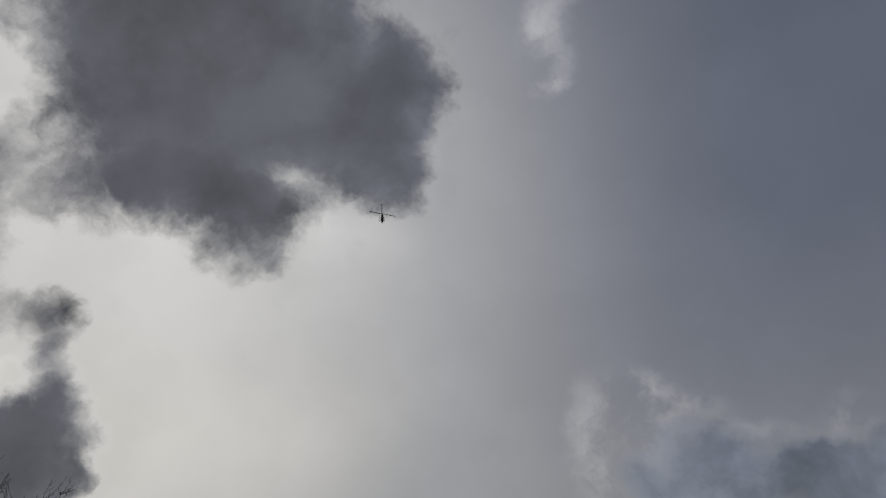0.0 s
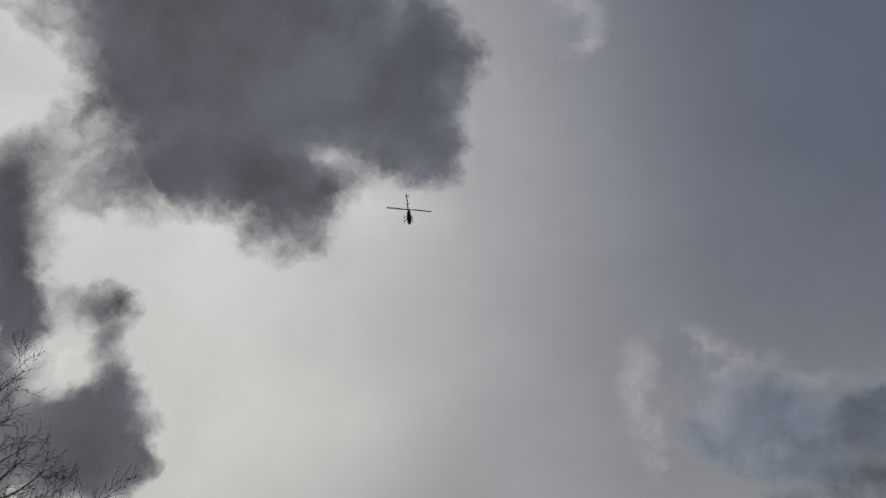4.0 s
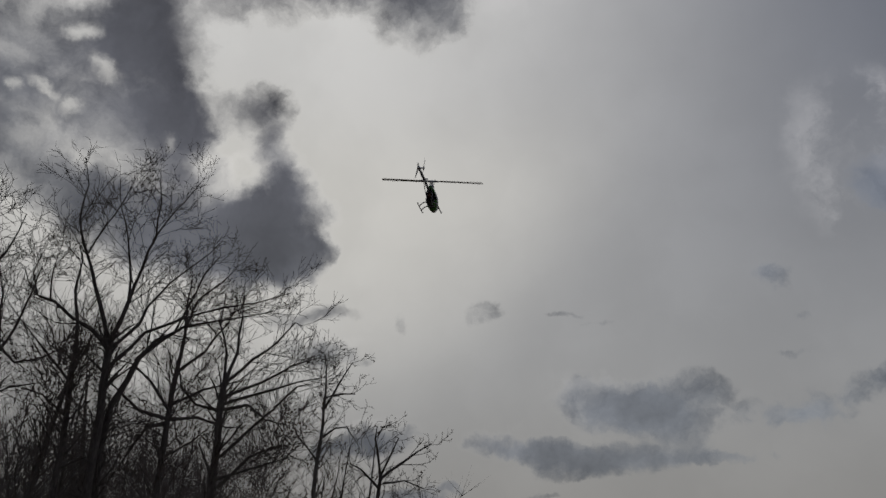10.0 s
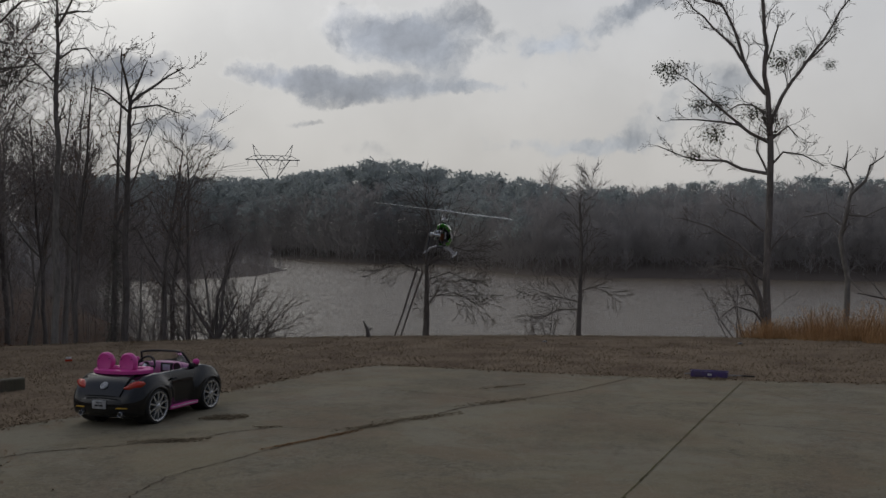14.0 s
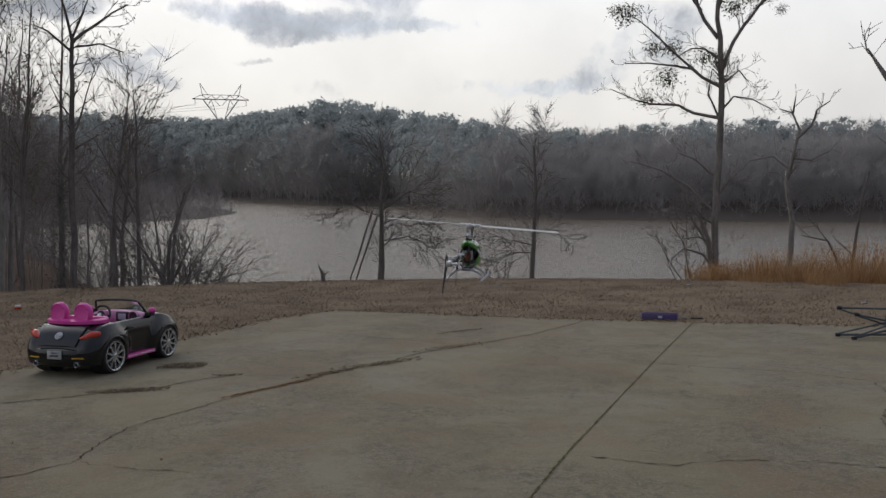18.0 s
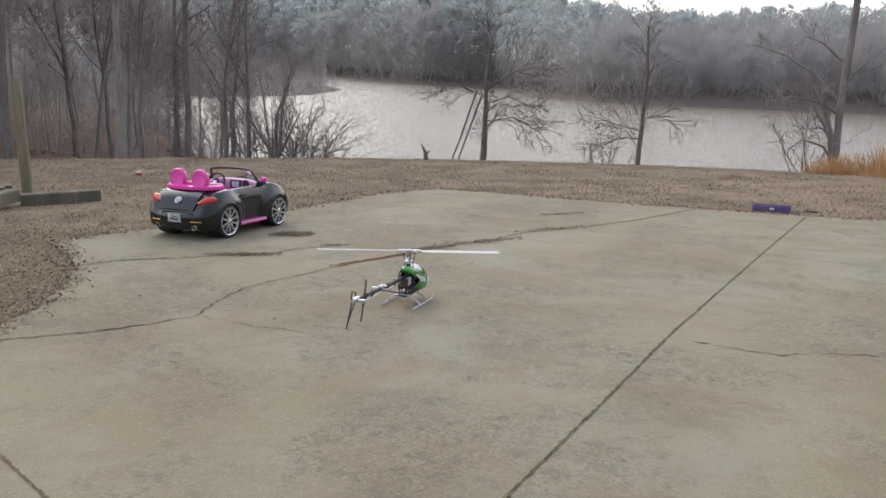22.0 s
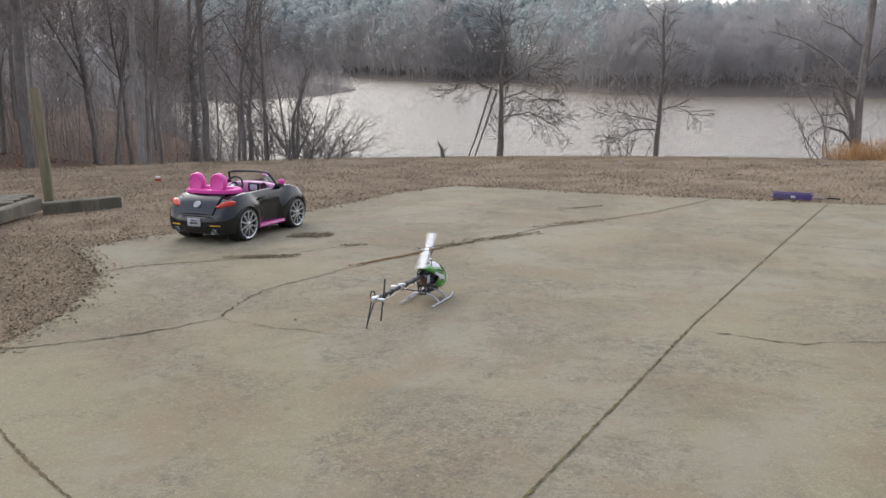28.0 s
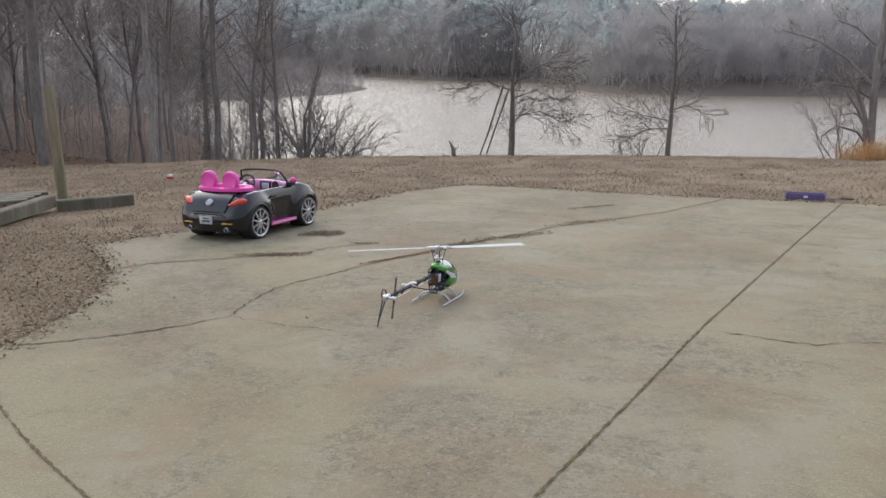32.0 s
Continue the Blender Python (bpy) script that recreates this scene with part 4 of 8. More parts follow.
def build_far_woods():
    rng = np.random.RandomState(11)
    bare, pine, near = [], [], []
    # the far side, column by column: low bare trees by the water, taller ones and pines up the slope
    r = np.arange(90.0, 640.0, 1.0)
    for az in np.arange(-30.0, 40.0, 0.125):
        a = np.radians(az + rng.uniform(-0.05, 0.05))
        d = shore_distance(r * np.sin(a), r * np.cos(a))
        wet = np.nonzero(d < 0)[0]
        shore = r[wet[-1]] + 1 if len(wet) and wet[-1] < len(r) - 1 else 160.0
        shore = max(shore, 260.0) if az < -21 else shore
        for lo, hi, tall in ((0.5, 7, 0), (5, 16, 1), (16, 34, 1), (30, 46, 2), (44, 60, 2), (58, 75, 2)):
            if rng.rand() > (0.6 if tall == 2 and az < 2 else 0.72):
                continue
            q = shore + rng.uniform(lo, hi)
            x, y = q * np.sin(a), q * np.cos(a)
            z = land_at(x, y) - 0.3
            pines = float(np.interp(az, [-17, -15, -12, -10, -7, -5.5, 1.5, 4], [0.7, 0.85, 0.85, 0.6, 0.6, 0.92, 0.9, 0.34]))
            crest = 1.1 + q * math.tan(radians(float(np.interp(az, [-30, -24, -18, -11.4, -6.9, -3.4, -1, 2, 8.5, 16, 28, 40], [4.1, 4.2, 4.75, 5.4, 5.4, 4.95, 4.7, 4.1, 3.75, 4.05, 3.95, 3.85]))))
            full = max(6.0, crest - z)
            if (tall == 2 and rng.rand() < pines) or (tall == 1 and rng.rand() < 0.5 * pines and az < 3):
                s, nd = far_pine(rng, x, y, z, min(31.0, full * (rng.uniform(0.80, 1.06) if tall == 2 else rng.uniform(0.55, 0.85))))
                bare.append(s)
                pine.append(nd)
            else:
                bare.append(far_bare(rng, x, y, z, min(22.0, full * rng.uniform(0.8, 1.05) * (0.55, 0.78, 0.92)[tall]), 235, 1.15))
    # the spit of land
    az = rng.uniform(-40, -13, 3000)
    r = 118 + 150 * rng.uniform(0, 1, 3000)
    x, y = r * np.sin(np.radians(az)), r * np.cos(np.radians(az))
    d = shore_distance(x, y)
    z = land(x, y)
    for i in np.nonzero((d > 0.5) & (d < 40))[0]:
        if rng.rand() < 0.34:
            near.append(far_bare(rng, x[i], y[i], z[i] - 0.3, rng.uniform(2.5, 6), 240, 0.8))
    # more of the same behind the left bank
    az = rng.uniform(-70, -26, 560)
    r = 66 + 130 * rng.uniform(0, 1, 560)
    x, y = r * np.sin(np.radians(az)), r * np.cos(np.radians(az))
    d = shore_distance(x, y)
    z = land(x, y)
    for i in np.nonzero(d > 0.5)[0]:
        bare.append(far_bare(rng, x[i], y[i], z[i] - 0.3, rng.uniform(9, 15) if az[i] < -30 else rng.uniform(6, 10) if x[i] < -66 else rng.uniform(3, 6), 200, 0.8 if az[i] < -35 else 0.55))
    # brush along the water
    az = rng.uniform(-34, 38, 3600)
    r = 85 + 300 * rng.uniform(0, 1, 3600) ** 1.2
    x, y = r * np.sin(np.radians(az)), r * np.cos(np.radians(az))
    d = shore_distance(x, y)
    z = land(x, y)
    for i in np.nonzero((d > -0.6) & (d < 22) & (y > 85))[0]:
        bare.append(far_bare(rng, x[i], y[i], z[i] - 0.4, rng.uniform(1.6, 4.5) * (0.6 if x[i] < -25 and y[i] < 160 else 1.0), 110))
    # the pair of tall bare trees that stand over the far bank
    for a in (4.0, 6.3):
        p = spot(a, 166)
        for _ in range(2):
            bare.append(far_bare(rng, p.x, p.y, p.z, 17.5))
    # undergrowth on the near left bank
    az = rng.uniform(-64, -17.5, 1500)
    r = 20 + 62 * rng.uniform(0, 1, 1500) ** 1.2
    x, y = r * np.sin(np.radians(az)), r * np.cos(np.radians(az))
    d = shore_distance(x, y)
    z = land(x, y)
    for i in np.nonzero(d > 0.0)[0]:
        if az[i] > -37 and r[i] < 60 and rng.rand() < 0.86:
            continue
        near.append(far_bare(rng, x[i], y[i], z[i] - 0.2, rng.uniform(1.2, 3.2) if r[i] < 35 else rng.uniform(2, 6.5), 125, 0.42 if r[i] < 40 else 0.6))
    # young growth that closes the gaps between the trunks of the bank
    for _ in range(190):
        a, q = rng.uniform(-54, -20), rng.uniform(23, 50)
        tall = a > -37 and rng.rand() < 0.7
        x1, y1 = q * math.sin(math.radians(a)), q * math.cos(math.radians(a))
        if shore_distance(np.array([x1]), np.array([y1]))[0] > 0.3:
            near.append(far_bare(rng, x1, y1, land_at(x1, y1) - 0.2, float(np.interp(a, [-37, -28, -20], [9.5, 7.4, 4.6])) * rng.uniform(0.75, 1.05) if tall else rng.uniform(5.0, 10.0) if a < -30 else rng.uniform(3.8, 7.0), 430, 0.36, 0.56 if tall else 0.34))
    # brush on the spit and along the near shore of the cove
    az = rng.uniform(-34, -13.5, 1500)
    r = 120 + 85 * rng.uniform(0, 1, 1500)
    x, y = r * np.sin(np.radians(az)), r * np.cos(np.radians(az))
    d, z = shore_distance(x, y), land(x, y)
    for i in np.nonzero(d > 0.2)[0][:620]:
        near.append(far_bare(rng, x[i], y[i], z[i] - 0.3, rng.uniform(1.4, 3.6), 90, 0.9))
    k = rng.uniform(0, 1, 420)
    x = np.interp(k, [0, 0.4, 0.7, 1], [-15, -26, -34, -48]) + rng.normal(-0.8, 1.2, 420)
    y = np.interp(k, [0, 0.4, 0.7, 1], [40, 56, 70, 85]) + rng.normal(-0.8, 1.2, 420)
    d, z = shore_distance(x, y), land(x, y)
    for i in np.nonzero(d > -0.4)[0]:
        near.append(far_bare(rng, x[i], y[i], z[i] - 0.2, rng.uniform(0.7, 2.6), 80, 0.7))
    tagged(new("bank_undergrowth", triangles_of("bank_undergrowth", np.concatenate(near), M_BRUSH)), "tangled grey-brown saplings and twigs on the wooded bank", "undergrowth", kind="stuff")
    tagged(new("far_bare_woods", triangles_of("far_bare_woods", np.concatenate(bare), M_FARWOOD)), "distant leafless grey-brown woods along the far shore, tinted pale for haze", "woods", kind="stuff")
    tagged(new("far_pine_woods", triangles_of("far_pine_woods", np.concatenate(pine), M_FARPINE)), "distant pines on the ridge across the lake, tinted grey-green for haze", "woods", kind="stuff")


M_BRUSH = island_material("bank_twigs", (0.24, 0.21, 0.19), (0.38, 0.34, 0.31))
build_far_woods()

BIG = "tall bare hardwood tree with grey bark and fine twigs"
# the close group on the bank
hero_tree(-41.8, 21, [
    (0.15, 0.105, 0.75, [(-0.13, 0, 0), (-0.08, 0, 3.94), (-0.22, 0, 6.28), (-0.32, 0, 7.67), (-0.33, 0, 8.14)]),
    (0.075, 0.012, 0.2, [(-0.33, -0, 8.14), (-0.15, -0.08, 8.87), (-0.08, -0.15, 9.46), (0.04, -0.23, 10.08), (0.17, -0.31, 10.88), (0.14, -0.39, 11.83), (-0.03, -0.46, 12.73)]),
    (0.04, 0.01, 0.15, [(-0.13, -0, 9.2), (-0.3, -0.11, 10.22), (-0.44, -0.22, 10.7), (-0.75, -0.32, 11.48), (-0.94, -0.43, 12.29)]),
    (0.07, 0.012, 0.15, [(-0.39, 0, 8.1), (-0.77, 0.03, 9.09), (-1.08, 0.06, 9.8), (-1.3, 0.09, 10.24), (-1.59, 0.12, 10.83), (-1.69, 0.16, 11.47), (-1.69, 0.19, 12.16), (-1.92, 0.22, 12.97)]),
    (0.035, 0.01, 0.15, [(-1.3, -0, 10.2), (-1.04, -0.11, 11.02), (-0.75, -0.21, 11.69), (-0.58, -0.32, 12.44)]),
    (0.07, 0.012, 0.2, [(-0.35, 0, 7.96), (-0.79, 0.06, 8.34), (-1.38, 0.11, 8.62), (-1.78, 0.17, 8.94), (-2.19, 0.23, 9.03), (-2.39, 0.28, 9.61), (-2.31, 0.34, 10.2)]),
    (0.03, 0.01, 0.15, [(-2.17, -0, 8.95), (-2.41, -0.27, 9.18), (-2.53, -0.55, 9.43)]),
    (0.03, 0.01, 0.15, [(-1.86, -0, 8.92), (-1.96, -0.07, 9.57), (-1.89, -0.15, 10.41)]),
    (0.06, 0.012, 0.15, [(-0.26, 0, 7.98), (0.24, 0.08, 8.68), (0.37, 0.15, 9.19), (0.75, 0.23, 9.92), (1.25, 0.31, 10.54), (1.91, 0.38, 11.47)]),
    (0.035, 0.01, 0.15, [(0.1, 0, 10.63), (0.35, 0.04, 11.48), (0.72, 0.07, 12.21), (1.12, 0.11, 13.09)]),
    (0.06, 0.012, 0.2, [(-0.2, -0, 7.55), (0.42, -0.05, 8.45), (1.17, -0.09, 8.92), (2.11, -0.14, 9.39), (2.96, -0.19, 9.68), (3.84, -0.23, 10.12)])],
    21, BIG, dense=(3.0, 3.8, 4.5, 3.6), reach=(1.6, 1.02, 0.68, 0.45), thin=0.0056, girth=0.8)
hero_tree(-41.3, 21.4, [
    (0.11, 0.085, 0.6, [(-0.13, 0, 0), (-0.08, 0, 4.01), (-0.24, 0, 5.57), (-0.18, 0, 6.69)]),
    (0.1, 0.012, 0.2, [(-0.18, 0, 6.69), (0.21, 0.05, 7.92), (0.54, 0.1, 8.45), (1.19, 0.15, 8.96), (2.47, 0.2, 9.45), (3.45, 0.25, 9.84)]),
    (0.05, 0.012, 0.2, [(0.38, -0, 8.12), (0.91, -0.13, 8.68), (1.19, -0.27, 9.54), (1.36, -0.4, 10.25), (1.7, -0.53, 10.84)]),
    (0.045, 0.012, 0.2, [(1.18, 0, 8.92), (1.37, 0.2, 9.73), (1.9, 0.4, 10.4), (2.31, 0.59, 11.07)])],
    20, BIG, dense=(3.0, 3.8, 4.5, 3.6), reach=(1.6, 1.02, 0.68, 0.45), thin=0.0056, girth=0.8)
hero_tree(-43.5, 22, [
    (0.115, 0.075, 0.6, [(-0.13, 0, 0), (-0.08, 0, 3.86), (-0.23, 0, 5.58), (-0.38, 0, 7.12), (-0.44, 0, 8)]),
    (0.07, 0.012, 0.2, [(-0.44, 0, 8), (-0.56, 0.11, 8.78), (-0.78, 0.22, 9.56), (-0.78, 0.33, 10.42), (-0.98, 0.44, 10.92)]),
    (0.06, 0.012, 0.2, [(-0.4, 0, 7.71), (-0.4, 0.01, 7.41), (-0.12, 0.01, 8.37), (-0.14, 0.02, 9.31)]),
    (0.05, 0.012, 0.2, [(-0.38, 0, 7.12), (-0.93, 0.15, 7.66), (-1.46, 0.3, 8.2), (-1.99, 0.44, 8.76)]),
    (0.04, 0.01, 0.2, [(-0.29, -0, 6.27), (-0.93, -0.27, 6.69), (-1.38, -0.54, 6.69)])],
    22, BIG, dense=(3.0, 3.8, 4.5, 3.6), reach=(1.6, 1.02, 0.68, 0.45), thin=0.0056, girth=0.8)
hero_tree(-34.4, 17, [
    (0.125, 0.075, 0.45, [(-0.14, 0, 0), (-0.09, 0, 3.74), (-0.11, 0, 4.82), (-0.18, 0, 5.72), (-0.19, 0, 6.36)]),
    (0.055, 0.012, 0.2, [(-0.19, 0, 6.36), (-0.03, 0.1, 7.08), (-0.04, 0.21, 7.87), (-0.06, 0.31, 8.42)]),
    (0.045, 0.012, 0.2, [(-0.2, 0, 6.3), (-0.26, 0.17, 7.07), (-0.45, 0.34, 7.72), (-0.45, 0.51, 8.44)]),
    (0.05, 0.01, 0.2, [(-0.2, -0, 5.83), (0.35, -0.02, 5.99), (0.72, -0.04, 5.72), (1.19, -0.06, 5.65)]),
    (0.05, 0.01, 0.2, [(-0.18, -0, 6.09), (0.51, -0.16, 6.44), (1.14, -0.33, 6.84), (1.63, -0.49, 7.03)]),
    (0.045, 0.01, 0.2, [(-0.19, 0, 5.95), (0.76, 0.01, 6.36), (1.32, 0.02, 6.61), (1.85, 0.03, 6.76)]),
    (0.045, 0.01, 0.2, [(-0.17, -0, 6.4), (0.33, -0.03, 6.94), (0.75, -0.05, 7.36), (1.05, -0.08, 7.82), (1.21, -0.11, 7.75)]),
    (0.045, 0.01, 0.2, [(-0.1, -0, 4.88), (0.42, -0.07, 5.45), (0.81, -0.15, 5.92), (1.26, -0.22, 6.43), (1.53, -0.3, 6.5)]),
    (0.045, 0.01, 0.2, [(-0.22, -0, 5.83), (-0.66, -0.13, 5.86), (-0.98, -0.26, 6.14), (-1.17, -0.39, 6.66)]),
    (0.04, 0.01, 0.2, [(-0.08, -0, 4.28), (0.48, -0.13, 4.95), (0.89, -0.26, 5.16), (1.54, -0.39, 5.29)]),
    (0.04, 0.01, 0.2, [(-0.09, 0, 4.49), (0.63, 0.12, 4.8), (1.4, 0.24, 5.13)])],
    23, BIG, dense=(3.3, 4.3, 4.9, 4.4), reach=(1.35, 0.86, 0.55, 0.36), thin=0.0046, dry=200, girth=0.8, bark=M_BRANCH)
hero_tree(-37.6, 22.5, [
    (0.12, 0.085, 0.45, [(-0.13, 0, 0), (-0.08, 0, 4.4), (-0.19, 0, 5.79), (-0.27, 0, 6.96), (-0.23, 0, 8.12)]),
    (0.08, 0.012, 0.2, [(-0.23, 0, 8.12), (-0.19, 0.09, 9.19), (-0.29, 0.18, 10.2), (-0.29, 0.26, 11.01)]),
    (0.06, 0.012, 0.2, [(-0.23, -0, 8.12), (0.36, -0.01, 8.76), (0.84, -0.02, 9.65), (1.05, -0.03, 10.36)]),
    (0.07, 0.012, 0.25, [(-0.26, -0, 6.89), (-0.97, -0.14, 7), (-1.62, -0.27, 7.48), (-2.05, -0.41, 7.68)]),
    (0.06, 0.012, 0.2, [(-0.25, 0, 7.12), (-0.83, 0.01, 7.81), (-1.33, 0.02, 8.2), (-1.79, 0.03, 8.29)]),
    (0.08, 0.012, 0.25, [(-0.27, -0, 6.78), (-0.69, -0.03, 6.64), (-1.05, -0.06, 5.9), (-1.3, -0.09, 5.37)]),
    (0.07, 0.012, 0.2, [(-0.26, -0, 6.87), (0.48, -0.13, 6.99), (1.24, -0.25, 6.8), (1.81, -0.38, 6.82)]),
    (0.06, 0.012, 0.2, [(-0.22, -0, 7.27), (0.51, -0.2, 7.71), (1.35, -0.4, 8.01), (1.86, -0.6, 8.5)]),
    (0.05, 0.012, 0.2, [(-0.18, -0, 5.94), (0.43, -0.1, 6.36), (0.8, -0.21, 6.76)])],
    24, BIG, dense=(3.0, 3.8, 4.5, 3.6), reach=(1.6, 1.02, 0.68, 0.45), thin=0.0056, girth=0.8)
hero_tree(-49.9, 20, [
    (0.19, 0.08, 0.5, [(-0.13, 0, 0), (-0.08, 0, 3.36), (-0.47, 0, 5.4), (-0.78, 0, 7.1), (-0.88, 0, 8.14)]),
    (0.08, 0.012, 0.15, [(-0.88, 0, 8.14), (-0.9, 0.04, 8.98), (-0.89, 0.09, 9.72), (-1.18, 0.13, 10.84)]),
    (0.06, 0.012, 0.15, [(-0.79, -0, 7.36), (-0.44, -0.1, 8.49), (-0.02, -0.2, 9.24), (0.11, -0.3, 10.14)]),
    (0.05, 0.012, 0.15, [(-0.87, -0, 9.11), (-0.64, -0.08, 9.87), (-0.56, -0.16, 10.52)]),
    (0.05, 0.012, 0.2, [(-0.78, -0, 7.1), (-1.46, -0.07, 7.98), (-1.99, -0.14, 9.17)])],
    25, BIG, dense=(3.0, 3.8, 4.5, 3.6), reach=(1.6, 1.02, 0.68, 0.45), thin=0.0056, girth=0.8)
hero_tree(-48.4, 21, [
    (0.16, 0.09, 0.6, [(-0.13, 0, 0), (-0.08, 0, 3.5), (-0.41, 0, 5.43), (-0.36, 0, 6.29), (-0.22, 0, 7.23)]),
    (0.06, 0.012, 0.2, [(-0.22, 0, 7.23), (-0.34, 0.12, 7.91), (-0.46, 0.25, 8.65), (-0.67, 0.37, 9.38)]),
    (0.05, 0.012, 0.2, [(-0.22, -0, 7.23), (0.03, -0.07, 7.93), (0.15, -0.15, 8.81), (0.21, -0.22, 9.4)]),
    (0.045, 0.012, 0.2, [(-0.16, -0, 7.32), (0.15, -0.17, 7.01), (0.63, -0.33, 7.15), (1.11, -0.5, 7.48)]),
    (0.045, 0.012, 0.2, [(-0.38, -0, 6.02), (0.18, -0.27, 6.42), (0.97, -0.55, 6.64)]),
    (0.045, 0.012, 0.2, [(-0.4, 0, 5.63), (-0.81, 0.19, 6.59), (-0.87, 0.39, 7.59), (-1.1, 0.58, 8.31)])],
    19, BIG, dense=(3.0, 3.8, 4.5, 3.6), reach=(1.6, 1.02, 0.68, 0.45), thin=0.0056, girth=0.8)
hero_tree(-55.5, 19.0, [(0.2, 0.03, 0.3, [(0, 0, 0), (0.1, 0, 5), (0.3, 0, 11.0)])], 26, BIG, deepest=2)
YOUNG = "slender bare young tree with fine upright twigs"
hero_tree(-27.9, 17, [
    (0.07, 0.03, 0.5, [(-0.14, 0, 0), (-0.09, 0, 3.95), (-0.1, 0, 4.93), (-0.07, 0, 5.5), (-0.08, 0, 6.09)]),
    (0.03, 0.01, 0.2, [(-0.08, -0, 6.09), (-0.08, -0, 6.69), (-0.17, -0, 7.24)]),
    (0.028, 0.01, 0.2, [(-0.08, -0, 6.09), (0.21, -0.28, 6.64), (0.4, -0.55, 6.97)]),
    (0.024, 0.008, 0.2, [(-0.08, 0, 6.33), (0.24, 0.08, 6.47), (0.54, 0.16, 6.5)]),
    (0.024, 0.008, 0.2, [(-0.07, 0, 5.5), (0.17, 0.07, 5.73), (0.42, 0.14, 5.81), (0.64, 0.22, 5.54)]),
    (0.022, 0.008, 0.2, [(-0.09, -0, 5.05), (-0.48, -0.08, 5.45), (-0.68, -0.17, 5.71)])],
    27, YOUNG, reach=(0.8, 0.5, 0.3, 0.2), dense=(3.2, 4, 5, 6), bark=M_PALE, thin=0.0045, dry=350)
hero_tree(-23.8, 18, [
    (0.075, 0.04, 0.4, [(-0.14, 0, 0), (-0.09, 0, 4.36), (-0.03, 0, 5.16)]),
    (0.035, 0.01, 0.15, [(-0.03, -0, 5.16), (-0.11, -0.16, 5.62), (-0.21, -0.33, 5.92), (-0.18, -0.49, 6.16)]),
    (0.035, 0.01, 0.15, [(-0.03, 0, 5.16), (0.46, 0.09, 5.57), (0.72, 0.18, 5.81), (1.03, 0.26, 6.01)]),
    (0.03, 0.01, 0.15, [(-0.03, -0, 5.23), (0.19, -0.26, 5.69), (0.29, -0.52, 5.94)]),
    (0.03, 0.01, 0.15, [(-0.03, -0, 4.95), (-0.44, -0.21, 5.3), (-0.68, -0.43, 5.36)]),
    (0.025, 0.01, 0.15, [(0.03, 0, 5.07), (0.49, 0.22, 5.19), (0.93, 0.44, 5.08)])],
    28, YOUNG, reach=(0.8, 0.5, 0.32, 0.2), dense=(3.4, 4, 5, 6), thin=0.0045, dry=500)
hero_tree(-21.9, 18.5, [(0.06, 0.012, 0.3, [(0, 0, 0), (0.1, 0, 2.6), (0.4, 0.1, 4.4)]), (0.03, 0.01, 0.2, [(0.1, 0, 2.4), (0.8, 0.1, 4.3)])], 29, YOUNG, reach=(0.9, 0.5, 0.35, 0.3), dense=(2.8, 3.4, 4.4, 6))
hero_tree(-18.6, 18.2, [(0.05, 0.012, 0.3, [(0, 0, 0), (0.15, 0, 1.4), (0.5, 0, 2.4)]), (0.035, 0.01, 0.2, [(0, 0, 0.3), (-0.5, 0, 1.1), (-1.0, 0, 1.9)])], 30, YOUNG, reach=(0.8, 0.45, 0.3, 0.2), dense=(3, 3.4, 4.4, 6))
hero_tree(-19.6, 18.2, [(0.05, 0.012, 0.5, [(0, 0, 0), (0.45, 0, 0.5), (0.85, 0.1, 1.3)]), (0.045, 0.012, 0.35, [(0.35, 0.1, 0), (0.37, 0.1, 1.2), (0.75, 0.1, 2.4)])], 31, "leaning bare sapling beside the cove", dense=(3, 3.4, 4.4, 6), reach=(0.8, 0.45, 0.3, 0.2), thin=0.005)
# trunks that stand behind the toy car; foot, height, top to the side, girth
for az, r, h, lean, rad, seed, bark in ((-27.2, 18.5, 6.0, 0.35, 0.05, 33, M_BARK), (-25.0, 19.0, 6.4, 0.2, 0.07, 34, M_BARK), (-30.95, 27.0, 6.5, -0.5, 0.085, 35, M_BARK), (-28.95, 26.0, 6.8, -0.4, 0.07, 36, M_BARK),
                                        (-27.9, 27.0, 8.5, 0.6, 0.09, 38, M_PALE), (-21.5, 20.5, 4.2, 0.3, 0.075, 39, M_BARK), (-20.4, 18.3, 4.2, 0.0, 0.055, 40, M_BARK), (-22.2, 30.0, 7.5, 0.2, 0.08, 45, M_PALE)):
    hero_tree(az, r, [(rad, 0.012, 0.33, [(0, 0, 0), (lean * 0.25, 0.1, h * 0.4), (lean, 0.1, h)]),
                      (rad * 0.45, 0.01, 0.2, [(lean * 0.28, 0.1, h * 0.42), (lean + random.Random(seed + 50).uniform(-1.3, 1.3), 0.3, h * 0.8)])], seed,
              "bare grey tree on the leaf-strewn bank", deepest=3, dense=(2.4, 3.6, 4.6, 5), reach=(1.5, 0.85, 0.45, 0.3), bark=bark, thin=0.005, dry=420 if seed in (35, 36, 40, 33, 45) else 0, ivy=3600 if seed == 34 else 0)

